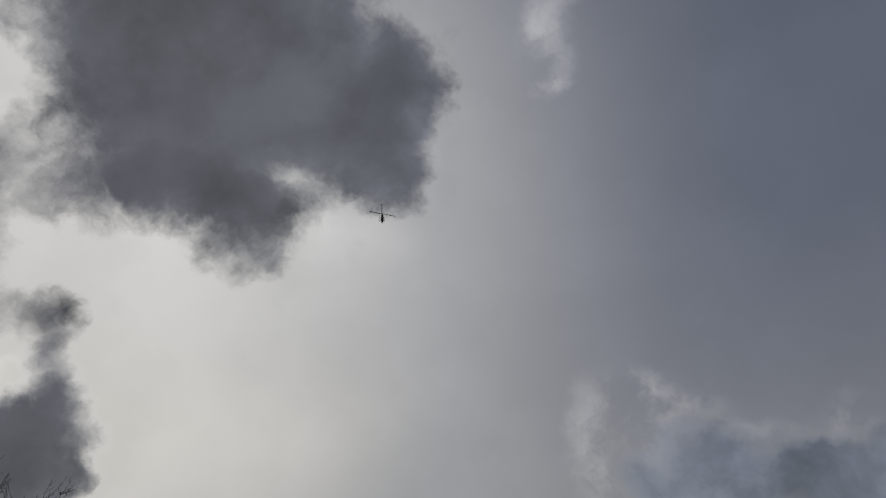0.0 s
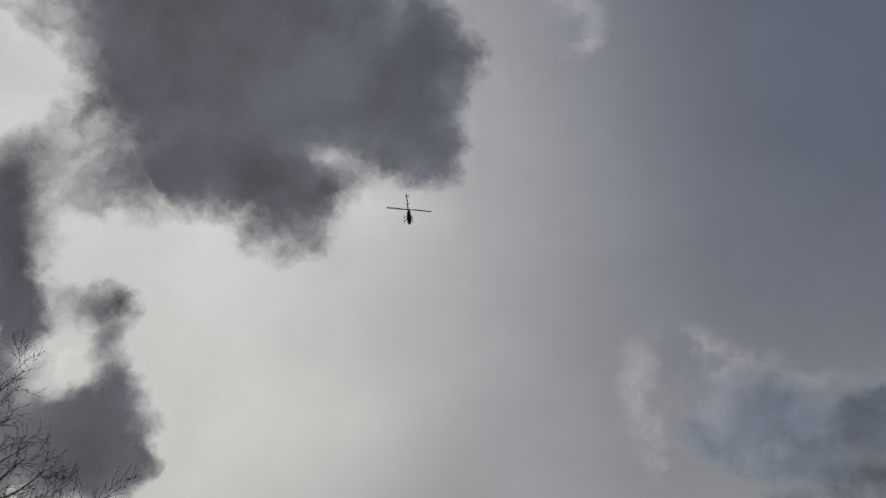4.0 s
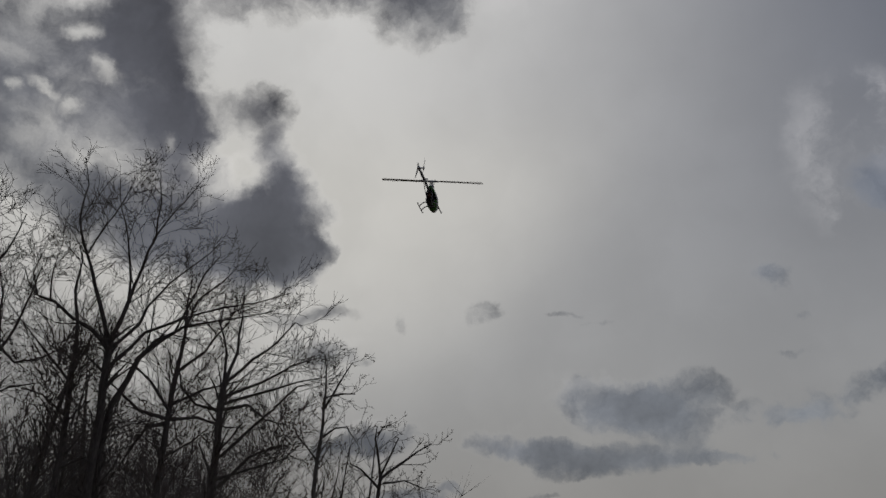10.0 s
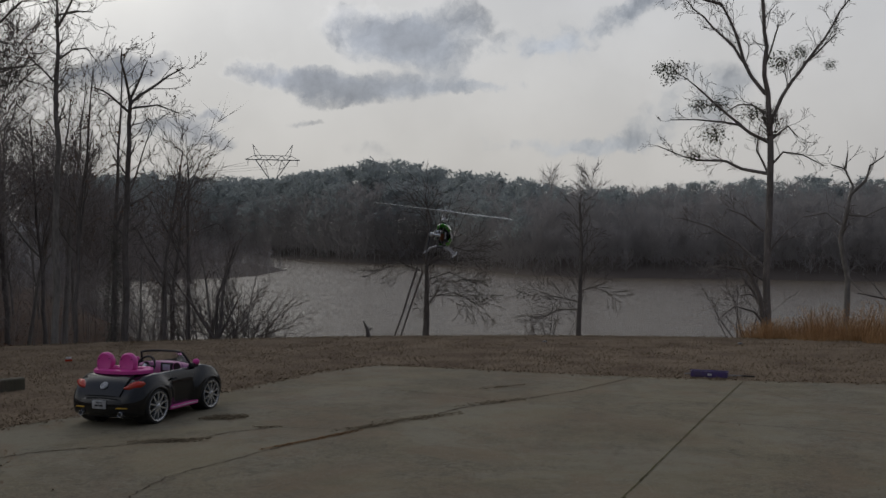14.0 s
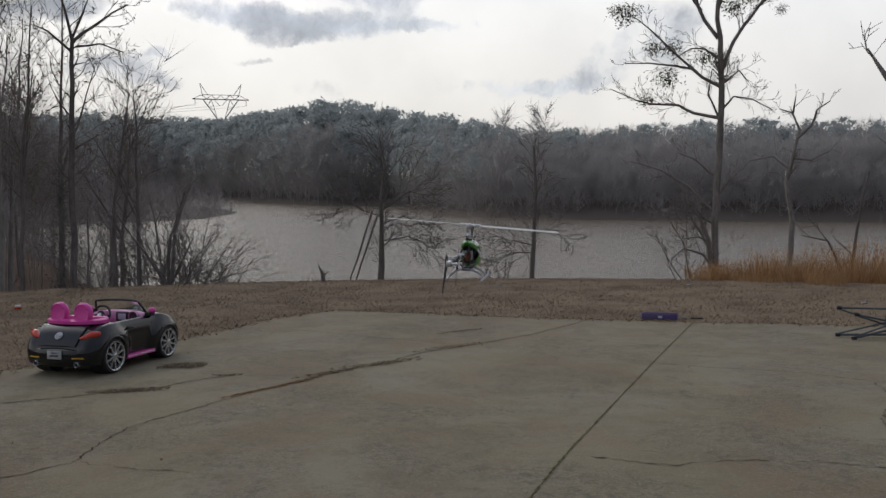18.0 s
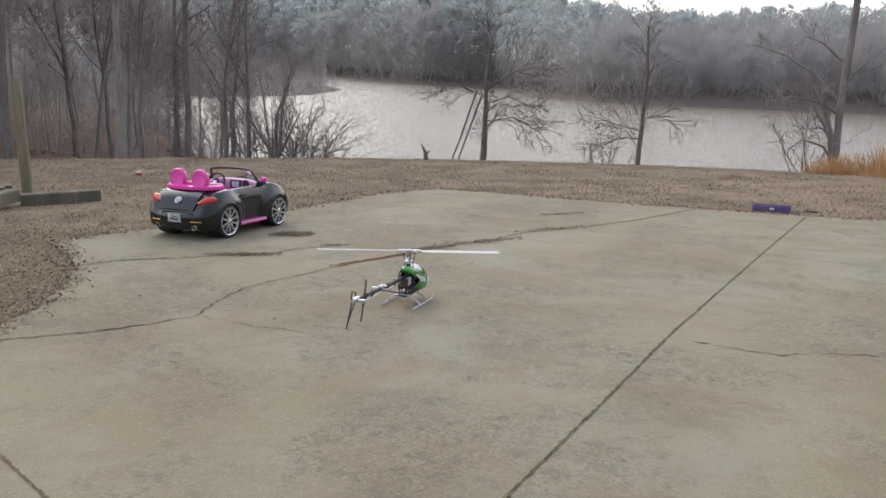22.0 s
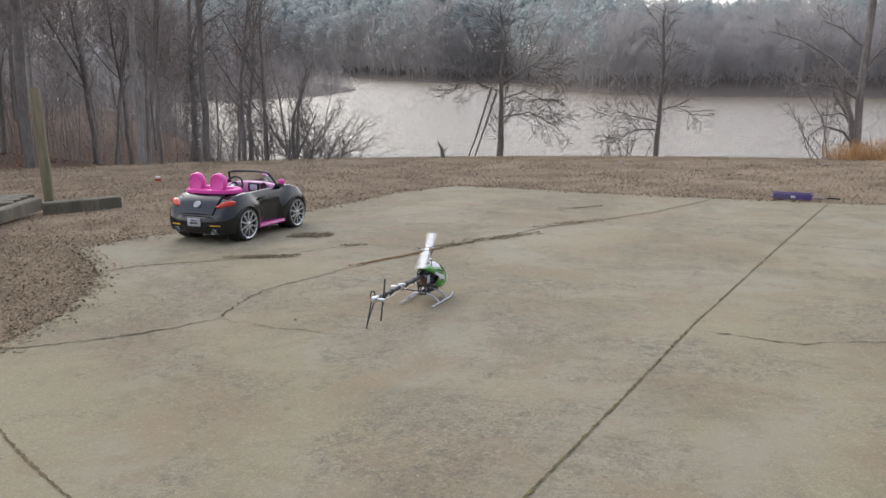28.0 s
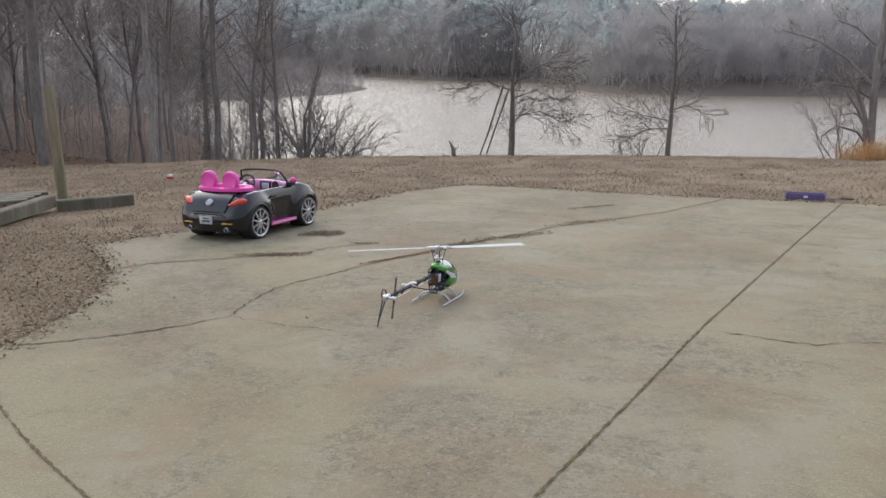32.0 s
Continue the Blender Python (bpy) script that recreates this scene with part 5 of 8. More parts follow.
# the tall tree with mistletoe, and its neighbours in the orange grass
hero_tree(18.1, 18, [
    (0.088, 0.07, 0.8, [(-0.03, 0, 0), (0.02, 0, 3.56), (0.03, 0, 4.22), (0.01, 0, 4.67)]),
    (0.068, 0.012, 0.3, [(0.01, -0, 4.67), (-0.02, -0.05, 5.24), (-0.08, -0.11, 5.58), (-0.07, -0.16, 6.14), (-0.1, -0.21, 6.72), (-0.12, -0.26, 7.3), (-0.07, -0.32, 7.64), (0.08, -0.37, 7.85), (0.3, -0.42, 8.02), (0.57, -0.47, 8.14)]),
    (0.02, 0.008, 0.1, [(-0.07, -0, 7.74), (-0.14, -0.07, 8.16), (0.06, -0.13, 8.42), (-0.04, -0.2, 8.53)]),
    (0.05, 0.012, 0.2, [(-0.06, -0, 5.22), (-0.34, -0.03, 5.6), (-0.57, -0.06, 6.2), (-0.77, -0.1, 6.81), (-0.92, -0.13, 7.11), (-1.27, -0.16, 7.23), (-1.54, -0.19, 7.5)]),
    (0.04, 0.01, 0.2, [(-0.4, -0, 5.79), (-0.67, -0.09, 6.2), (-1.08, -0.18, 6.64), (-1.44, -0.28, 7.01), (-1.56, -0.37, 7.16)]),
    (0.02, 0.008, 0.3, [(-0.93, -0, 7.12), (-1.5, -0.11, 7.31), (-2.06, -0.23, 7.37)]),
    (0.03, 0.01, 0.15, [(-0.12, -0, 7.2), (-0.26, -0.05, 7.62), (-0.51, -0.1, 7.95), (-0.77, -0.15, 8.15), (-0.98, -0.2, 8.43)]),
    (0.05, 0.012, 0.2, [(0.02, -0, 4.62), (0.22, -0.01, 5.12), (0.43, -0.02, 5.45), (0.71, -0.03, 5.83), (0.99, -0.03, 6.21), (1.28, -0.04, 6.75), (1.53, -0.05, 7.07), (1.69, -0.06, 7.52)]),
    (0.03, 0.01, 0.2, [(0.71, 0, 5.83), (1.04, 0.15, 6.18), (1.23, 0.3, 6.38)]),
    (0.026, 0.018, 0.9, [(-0.06, -0, 5.83), (0.07, -0.15, 6.19), (0.17, -0.3, 6.52)]),
    (0.045, 0.012, 0.2, [(-0.01, -0, 4.26), (-0.36, -0.07, 4.45), (-0.56, -0.13, 4.62), (-0.87, -0.2, 4.68), (-1.39, -0.26, 4.75), (-1.88, -0.33, 4.76)]),
    (0.035, 0.01, 0.2, [(-0.46, -0, 4.56), (-0.81, -0.14, 4.86), (-1.15, -0.29, 5.2), (-1.45, -0.43, 5.48), (-1.77, -0.57, 5.69)]),
    (0.03, 0.01, 0.2, [(-0.03, 0, 4.81), (-0.33, 0.18, 5.06), (-0.6, 0.36, 5.1), (-0.99, 0.54, 4.91)]),
    (0.045, 0.01, 0.2, [(0.01, 0, 3.62), (-0.52, 0.07, 3.74), (-0.83, 0.13, 3.92), (-1.37, 0.2, 3.96), (-1.7, 0.26, 4.06), (-2.24, 0.33, 4.32)]),
    (0.03, 0.01, 0.2, [(-0.03, -0, 3.67), (-0.23, -0.08, 4.11), (-0.16, -0.16, 4.6)]),
    (0.03, 0.01, 0.2, [(0.03, -0, 3.78), (0.27, -0.09, 4.04), (0.61, -0.17, 3.97), (0.99, -0.26, 3.74)]),
    (0.03, 0.01, 0.2, [(0.03, 0, 4.31), (0.36, 0.25, 4.6), (0.56, 0.5, 4.38)]),
    (0.035, 0.01, 0.15, [(-0.18, -0, 1.01), (-0.46, -0.07, 1.52), (-0.67, -0.13, 2.04)]),
    (0.035, 0.01, 0.15, [(-0.01, 0, 1.68), (-0.59, 0.03, 2.23), (-1.12, 0.06, 2.56), (-1.77, 0.1, 2.76)]),
    (0.03, 0.01, 0.15, [(0.01, -0, 1.42), (-0.44, -0.16, 1.68), (-0.88, -0.32, 1.79), (-1.21, -0.47, 1.69)]),
    (0.03, 0.01, 0.15, [(-0.09, -0, 2.46), (-0.44, -0.1, 2.78), (-0.79, -0.2, 2.92)]),
    (0.03, 0.01, 0.15, [(-0.02, -0, 2), (0.14, -0.1, 2.25), (0.38, -0.19, 2.5)]),
    (0.035, 0.012, 0.15, [(0, -0, 0.48), (-0.27, -0.12, 0.85), (-0.62, -0.25, 0.96), (-0.86, -0.37, 0.76)]),
    (0.07, 0.02, 0.3, [(-0.08, -0, 0.48), (-0.16, -0.08, 1.15), (-0.33, -0.15, 1.58), (-0.56, -0.23, 1.95)]),
    (0.03, 0.01, 0.15, [(0.03, -0, 0.99), (-0.35, -0.1, 1.2), (-0.66, -0.2, 1.15)])],
    41, "tall bare tree holding green mistletoe clumps", clumps=[(-1.91, 0.1, 5.82, 0.26), (-2.11, 0.1, 5.92, 0.15), (0.2, 0.1, 5.89, 0.24), (0.57, 0.1, 6.04, 0.17), (-1.3, 0.1, 5.09, 0.2), (-0.97, 0.1, 5.1, 0.2), (-0.26, 0.1, 4.87, 0.22), (-1.06, 0.1, 4.44, 0.25), (-1.47, 0.1, 4.02, 0.18), (1.12, 0.1, 5.74, 0.12), (-0.11, 0.1, 7.55, 0.1)], dense=(6.5, 8.5, 8.5, 7), reach=(0.62, 0.38, 0.25, 0.16), thin=0.0038, slim=0.6, girth=0.85)
hero_tree(22.5, 21.0, [(0.075, 0.045, 0.7, [(0, 0, 0), (0.05, 0, 2.0), (-0.1, 0, 2.9), (0.05, 0, 3.6)]),
                       (0.04, 0.012, 0.2, [(0.05, 0, 3.6), (0.15, 0.1, 4.1), (0.0, 0.1, 4.5), (-0.3, 0.1, 4.6)]), (0.03, 0.01, 0.2, [(0.0, 0.1, 4.5), (0.05, 0, 4.9)]),
                       (0.04, 0.012, 0.2, [(0.1, 0, 3.9), (0.4, 0.1, 4.2), (0.5, 0.1, 4.55), (0.78, 0.1, 4.75)]), (0.03, 0.01, 0.2, [(0.0, 0, 3.45), (0.4, -0.1, 3.4), (0.8, -0.1, 3.6)]),
                       (0.03, 0.01, 0.2, [(-0.05, 0, 3.2), (-0.4, 0.1, 3.5), (-0.9, 0.1, 3.4)])], 42,
          "small crooked bare tree with stubby pale limbs", deepest=2, dense=(3.2, 3.5, 3.5), reach=(0.6, 0.35, 0.22), bark=M_PALE, thin=0.005)
hero_tree(26.0, 18.5, [(0.05, 0.012, 0.3, [(0, 0, 0), (0.1, 0, 1.2), (0.3, 0, 2.6)]), (0.04, 0.01, 0.3, [(0, 0, 0.3), (-0.4, 0, 1.2), (-0.9, 0, 1.3)])], 43, "small broken bare tree in dry grass", deepest=2, reach=(0.9, 0.5, 0.3))
hero_tree(31.5, 15.0, [(0.18, 0.02, 0.3, [(0, 0, 0), (0, 0, 3), (0.2, 0, 7.5)]), (0.08, 0.012, 0.2, [(0, 0, 2.4), (-1.0, 0.1, 3.4), (-1.3, 0.1, 3.9)]), (0.05, 0.012, 0.2, [(0, 0, 1.9), (-0.9, 0.1, 2.5)])], 44, BIG, reach=(1.0, 0.7, 0.4, 0.3))
# the two small trees on the crest of the lawn
hero_tree(-4.5, 16.9, [
    (0.075, 0.03, 0.25, [(0, 0, 0), (0.03, 0, 0.9), (0.02, 0, 1.9)]),
    (0.03, 0.01, 0.1, [(0.02, 0, 1.9), (0.1, 0, 2.6), (0.0, 0, 3.1)]),
    (0.015, 0.006, 0.1, [(0.03, 0, 1.35), (0.5, 0.1, 1.5), (1.1, 0.1, 1.25)]),
    (0.014, 0.006, 0.1, [(0.03, 0, 1.0), (0.6, -0.1, 1.1), (1.15, -0.1, 0.8)]),
    (0.014, 0.006, 0.1, [(0.02, 0, 1.5), (-0.5, 0.1, 1.7), (-0.9, 0.1, 1.55)]),
    (0.014, 0.006, 0.1, [(0.02, 0, 1.6), (0.6, 0.1, 2.0), (1.0, 0.1, 1.9)]),
    (0.02, 0.012, 0.9, [(-0.05, 0, 1.5), (-0.35, -0.1, 0.6), (-0.55, -0.1, 0.0)]),
    (0.022, 0.012, 0.9, [(-0.15, 0, 1.6), (-0.45, -0.2, 0.7), (-0.68, -0.2, 0.0)])], 51, "small bare tree with drooping side branches on the lawn's crest", deepest=2, dense=(13, 6.0, 5), reach=(1.15, 0.55, 0.3), thin=0.005, rise=0.0, slim=0.26, bark=M_BRANCH, twig=M_BRANCH,
    group="small trees on the lawn's crest")
hero_tree(6.0, 17.0, [
    (0.055, 0.02, 0.15, [(0, 0, 0), (0.02, 0, 1.0), (0.05, 0, 2.0), (0.02, 0, 2.9)]),
    (0.013, 0.006, 0.1, [(0.02, 0, 0.9), (-0.5, 0.1, 1.0), (-0.95, 0.1, 1.15)]),
    (0.013, 0.006, 0.1, [(0.02, 0, 1.1), (0.3, 0.1, 1.2), (0.55, 0.1, 1.1)]),
    (0.013, 0.006, 0.1, [(0.02, 0, 0.75), (-0.4, -0.1, 0.75), (-0.8, -0.1, 0.55)])], 52, "small bare tree with tangled low branches on the lawn's crest", deepest=2, dense=(13, 6.0, 5), reach=(0.95, 0.5, 0.27), thin=0.005, rise=0.02, slim=0.26, bark=M_BRANCH, twig=M_BRANCH,
    group="small trees on the lawn's crest")


def thicket():
    """Young growth and taller trees behind, on the left bank and along the near shore."""
    kinds = [plain_tree(h, r, s, 2, dense=(1.8, 3.0, 4.0)) for h, r, s in ((5.2, 0.035, 61), (6.6, 0.05, 62), (9.5, 0.085, 63), (8.5, 0.07, 64), (11.0, 0.11, 65))]
    # paler trunk and twig colours stand in for the haze over the thicket
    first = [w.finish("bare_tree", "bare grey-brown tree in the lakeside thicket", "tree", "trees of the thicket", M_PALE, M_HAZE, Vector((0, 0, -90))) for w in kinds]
    used = set()
    rng = random.Random(66)
    for n in range(96):
        az = rng.uniform(-63, -36) if n < 82 else rng.uniform(-36, -18.0)
        r = rng.uniform(24, 56) if n > 34 else rng.uniform(23, 34)
        if n >= 82:
            r = rng.uniform(26, 62)
        p = spot(az, r)
        if shore_distance(np.array([p.x]), np.array([p.y]))[0] < 0.3:
            continue
        k = rng.choice((0, 1, 1, 3)) if az > -31 else rng.randrange(5) if r > 34 else rng.randrange(4)
        m = Matrix.Translation(p - Vector((0, 0, 0.15))) @ Matrix.Rotation(rng.uniform(0, 6.28), 4, "Z")
        if k not in used:
            used.add(k)
            first[k].matrix_world = m
        else:
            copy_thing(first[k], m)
    for az, r, k in ((30, 30, 1), (34, 26, 0), (37, 34, 3)):
        m = Matrix.Translation(spot(az, r) - Vector((0, 0, 0.15)))
        copy_thing(first[k], m)
    # low brush at the water's edge, and the arching bush by the cove
    for az, r, seed, h in ((-23.0, 20.0, 75, 2.0), (-21.2, 19.2, 71, 1.7), (-19.6, 19.0, 72, 2.4), (-18.4, 18.3, 73, 1.5), (-17.2, 18.4, 74, 1.9), (-16.2, 18.3, 79, 1.5), (-15.3, 18.5, 80, 1.0), (4.2, 17.3, 76, 0.9), (3.0, 17.4, 77, 0.7), (16.3, 17.6, 78, 1.5)):
        w = Wood(seed, 0.0045)
        for _ in range(14 if -18.9 < az < -15 else 7):
            arch = -18.9 < az < -15
            d = Vector((w.rng.gauss(0.25, 0.75) if arch else w.rng.gauss(0, 0.45), w.rng.gauss(0, 0.3), 1)).normalized()
            path = w.bent(Vector((w.rng.gauss(0, 0.15), w.rng.gauss(0, 0.15), 0)), d, h * w.rng.uniform(0.7, 1.2), 5, 0.12, -0.1 if arch else 0.02)
            w.limb(path, 0.008 * h, 0.004, 5, "trunk")
            w.grow(path, 0.011 * h, 0.004, 1, 2, (0, 5.0, 6.5), (0, h * 0.34, h * 0.2), 0.0, 0.15)
        p = spot(az, r)
        p.z -= 0.05
        w.finish("bare_bush", "leafless many-stemmed bush at the edge of the lawn", "bush", "bushes on the bank", M_BARK, M_TWIG, p)


thicket()

# ---------------------------------------------------------------- ride-on toy car
M_PAINT = material("black_gloss_plastic", (0.008, 0.0085, 0.010), 0.13, scale=6, fine=60, bump=0.0, contrast=0.15, spots=(0.010, 0.0105, 0.012), coat=0.25, specular=0.42)
M_BLACK = material("matt_black_plastic", (0.018, 0.018, 0.019), 0.6, scale=20, fine=120, bump=0.1, contrast=0.2)
M_PINK = material("hot_pink_plastic", (0.72, 0.07, 0.36), 0.38, scale=12, fine=80, bump=0.03, contrast=0.06, spots=(0.64, 0.06, 0.31))
M_LILAC = material("pale_pink_plastic", (0.62, 0.24, 0.46), 0.4, scale=12, fine=80, bump=0.03, contrast=0.06)
M_CHROME = material("silver_plastic_rim", (0.60, 0.61, 0.62), 0.25, metal=0.75, scale=20, fine=90, bump=0.02, contrast=0.08, spots=(0.48, 0.49, 0.50))
M_RED = material("red_tail_lamp_plastic", (0.55, 0.03, 0.014), 0.2, scale=30, fine=120, bump=0.02, contrast=0.1, spots=(0.45, 0.05, 0.016), coat=0.2)
M_YELLOW = material("yellow_reflector", (0.62, 0.36, 0.02), 0.35, scale=30, fine=90, bump=0, contrast=0.08)
M_PLATE = material("pale_plate", (0.42, 0.42, 0.42), 0.5, scale=20, fine=80, bump=0, contrast=0.1)
M_SCREEN = material("grey_blue_toy_display", (0.50, 0.58, 0.64), 0.3, scale=20, fine=80, bump=0, contrast=0.08)
M_TYRE = material("black_hard_tyre", (0.02, 0.02, 0.02), 0.7, scale=30, fine=150, bump=0.2, contrast=0.25)


def clear_material():
    m = bpy.data.materials.new("clear_windshield_plastic")
    m.use_nodes = True
    b = m.node_tree.nodes["Principled BSDF"]
    b.inputs["Base Color"].default_value = (0.80, 0.84, 0.86, 1)
    b.inputs["Roughness"].default_value, b.inputs["Transmission Weight"].default_value, b.inputs["IOR"].default_value = 0.06, 1.0, 1.1
    return m


M_CLEAR = clear_material()


def build_wheel(parent, x, s):
    bm = bmesh.new()
    turn = Matrix.Rotation(0, 4, "Z")
    lathe_bm(bm, [(-0.04, 0.09), (-0.042, 0.115), (-0.034, 0.126), (0.032, 0.126), (0.041, 0.120), (0.043, 0.106), (0.037, 0.101), (0.0, 0.098), (-0.02, 0.09)], 36, "Y", turn, closed=True)
    wheel = part("wheel", bm, M_TYRE, parent, "black wheel with silver ten-spoke rim")
    wheel.location = (x, s * 0.262, 0.126)
    wheel.rotation_euler = (0, 0, 0 if s > 0 else math.pi)
    bm = bmesh.new()
    lathe_bm(bm, [(0.030, 0.094), (0.042, 0.096), (0.045, 0.106), (0.038, 0.1085), (0.02, 0.101)], 36, "Y", closed=True)
    for k in range(10):
        a = 2 * math.pi * k / 10
        m = Matrix.Rotation(a, 4, "Y")
        pts = [(-0.0070, 0.034, 0.016), (0.0070, 0.034, 0.016), (0.0062, 0.038, 0.099), (-0.0062, 0.038, 0.099)]
        top = [bm.verts.new(m @ Vector((px, py + 0.006, pz))) for px, py, pz in pts]
        low = [bm.verts.new(m @ Vector((px * 1.05, py - 0.012, pz))) for px, py, pz in pts]
        bm.faces.new(top)
        for i in range(4):
            j = (i + 1) % 4
            bm.faces.new((top[i], low[i], low[j], top[j]))
    lathe_bm(bm, [(0.02, 0.022), (0.042, 0.021), (0.047, 0.014)], 20, "Y")
    part("rim", bm, M_CHROME, wheel, "silver ten-spoke rim")
    bm = bmesh.new()
    lathe_bm(bm, [(0.008, 0.096), (0.012, 0.096)], 30, "Y")
    part("brake_disc", bm, M_BLACK, wheel)


def build_car(m):
    car = thing("ride_on_toy_car", "black convertible ride-on toy car with hot pink seats", "toy car", m=m)
    add = lambda name, bm, mat, label="", parent=car, **k: part(name, bm, mat, parent, label, **k)  # noqa: E731
    # body: one shell from tail to nose, swelling over the wheels
    keys = [(-0.578, 0.130, 0.170, 0.190, 0.178), (-0.572, 0.100, 0.205, 0.232, 0.214), (-0.555, 0.082, 0.238, 0.254, 0.250), (-0.525, 0.072, 0.280, 0.268, 0.298), (-0.48, 0.068, 0.315, 0.275, 0.338), (-0.42, 0.066, 0.338, 0.278, 0.362),
            (-0.345, 0.066, 0.347, 0.278, 0.372), (-0.25, 0.066, 0.349, 0.276, 0.374), (-0.10, 0.066, 0.350, 0.274, 0.376), (0.05, 0.066, 0.352, 0.274, 0.380), (0.20, 0.066, 0.352, 0.276, 0.386), (0.30, 0.066, 0.342, 0.277, 0.378),
            (0.38, 0.068, 0.322, 0.276, 0.356), (0.46, 0.070, 0.297, 0.271, 0.325), (0.53, 0.078, 0.262, 0.258, 0.284), (0.575, 0.092, 0.222, 0.235, 0.238), (0.598, 0.120, 0.180, 0.195, 0.190)]
    kx = [k[0] for k in keys]
    at = lambda x, c: float(np.interp(x, kx, [k[c] for k in keys]))  # noqa: E731

    def swell(x, z):
        """How far the fenders stand out of the side."""
        out = 0.0
        for wx in (-0.338, 0.338):
            d = math.hypot(x - wx, z - 0.124)
            out = max(out, 0.031 * float(smooth01((0.255 - d) / 0.10)))
        return out

    def side_width(x, z):
        zb, zt, w = at(x, 1), at(x, 2), at(x, 3)
        k = min(max((z - zb) / (zt - zb), 0), 1)
        return w * (0.90 + 0.10 * math.sin(math.pi * min(1.0, k * 1.25) ** 0.8 * 0.5) - 0.07 * max(0, k - 0.55) ** 2 / 0.2) + swell(x, z)

    xs = list(np.linspace(-0.578, -0.30, 30)) + [-0.283, -0.281] + list(np.linspace(-0.26, 0.115, 22)) + [0.120, 0.122] + list(np.linspace(0.14, 0.598, 46))
    rings = []
    for x in xs:
        zb, zt, w, crown = (at(x, c) for c in (1, 2, 3, 4))
        open_part = -0.282 < x < 0.121
        half = [(side_width(x, zb) * 0.90, zb)] + [(side_width(x, zb + (zt - zb) * k / 16), zb + (zt - zb) * k / 16) for k in range(1, 16)]
        top = half[-1][0]
        lift = 0.012 * float(smooth01((0.17 - abs(x - 0.345)) / 0.12)) + 0.004 * float(smooth01((0.15 - abs(x + 0.36)) / 0.12))
        half += [(top - 0.006, zt - 0.002 + lift * 0.7), (top - 0.018, zt + 0.006 + lift)]
        half += [(w * 0.80, zt + 0.004), (w * 0.77, 0.19), (w * 0.5, 0.18), (w * 0.3, 0.18), (0.01, 0.18)] if open_part else [
            (w * 0.80, zt + 0.30 * (crown - zt) + lift), (w * 0.66, zt + 0.58 * (crown - zt)), (w * 0.5, zt + 0.8 * (crown - zt)), (w * 0.3, zt + 0.94 * (crown - zt)), (0.01, crown)]
        rings.append([(x, y, z) for y, z in half] + [(x, -y, z) for y, z in half[::-1]])
    bm = bmesh.new()
    loft_bm(bm, rings)
    gone = []
    for f in bm.faces:
        c = f.calc_center_median()
        if abs(c.y) > 0.20 and min(math.hypot(c.x - wx, c.z - 0.124) for wx in (-0.338, 0.338)) < 0.134:
            gone.append(f)
    bmesh.ops.delete(bm, geom=gone, context="FACES")
    add("body", bm, M_PAINT, "glossy black moulded body", angle=42)
    # lips and wells round the wheels
    for x in (-0.338, 0.338):
        for s in (-1, 1):
            bm = bmesh.new()
            rings = []
            for k in range(25):
                a = radians(-20 + 220 * k / 24)
                c, n = math.cos(a), math.sin(a)
                y = side_width(x + c * 0.143, max(0.07, 0.124 + n * 0.143))
                rings.append([(x + c * r, s * yy, 0.124 + n * r) for r, yy in ((0.130, 0.21), (0.130, y - 0.004), (0.132, y + 0.002), (0.138, y + 0.004), (0.147, y + 0.003), (0.153, y - 0.004), (0.150, 0.21))])
            loft_bm(bm, rings)
            add("wheel_arch", bm, M_PAINT, angle=50)
            bm = bmesh.new()
            lathe_bm(bm, [(s * 0.17, 0.02), (s * 0.172, 0.131), (s * 0.27, 0.131), (s * 0.27, 0.1295), (s * 0.176, 0.1295), (s * 0.174, 0.02)], 30, "Y", Matrix.Translation((x, 0, 0.124)))
            add("wheel_well", bm, M_BLACK)
            build_wheel(car, x, s)
    # tail
    bm = bmesh.new()
    rings = []
    for k in range(9):
        y = -0.272 + 0.544 * k / 8
        bow = 0.030 * (y / 0.272) ** 2 + 0.03 * (y / 0.272) ** 6
        rings.append([(-0.570 + bow, y, 0.088), (-0.588 + bow, y, 0.106), (-0.594 + bow, y, 0.135), (-0.594 + bow, y, 0.172), (-0.588 + bow, y, 0.194), (-0.572 + bow, y, 0.206), (-0.52 + bow, y, 0.206), (-0.52 + bow, y, 0.085)])
    loft_bm(bm, rings)
    add("rear_bumper", bm, M_PAINT, angle=35)
    bm = bmesh.new()
    rings = []
    for x, z, w in ((-0.571, 0.214, 0.150), (-0.553, 0.250, 0.160), (-0.524, 0.296, 0.168), (-0.478, 0.337, 0.172), (-0.42, 0.360, 0.172), (-0.31, 0.374, 0.170)):
        rings.append([(x - 0.008, y, z + 0.010 - 0.006 * abs(y / w) ** 3) for y in (-w, -w * 0.6, 0, w * 0.6, w)] + [(x + 0.02, y, z - 0.008) for y in (w, w * 0.6, 0, -w * 0.6, -w)])
    loft_bm(bm, rings)
    add("boot_lid", bm, M_PAINT, angle=30)
    for s in (-1, 1):
        bm = bmesh.new()
        bmesh.ops.create_uvsphere(bm, u_segments=20, v_segments=12, radius=1, matrix=Matrix.Translation((-0.503, s * 0.218, 0.287)) @ Matrix.Rotation(radians(s * -26), 4, "Z") @ Matrix.Rotation(radians(s * 14), 4, "X") @ Matrix.Diagonal((0.034, 0.080, 0.029, 1)))
        for v in bm.verts:
            inner = float(smooth01((0.225 - abs(v.co.y)) / 0.07))
            v.co.z -= (v.co.z - 0.275) * 0.55 * inner
        add("tail_light", bm, M_RED, "orange-red tail light")
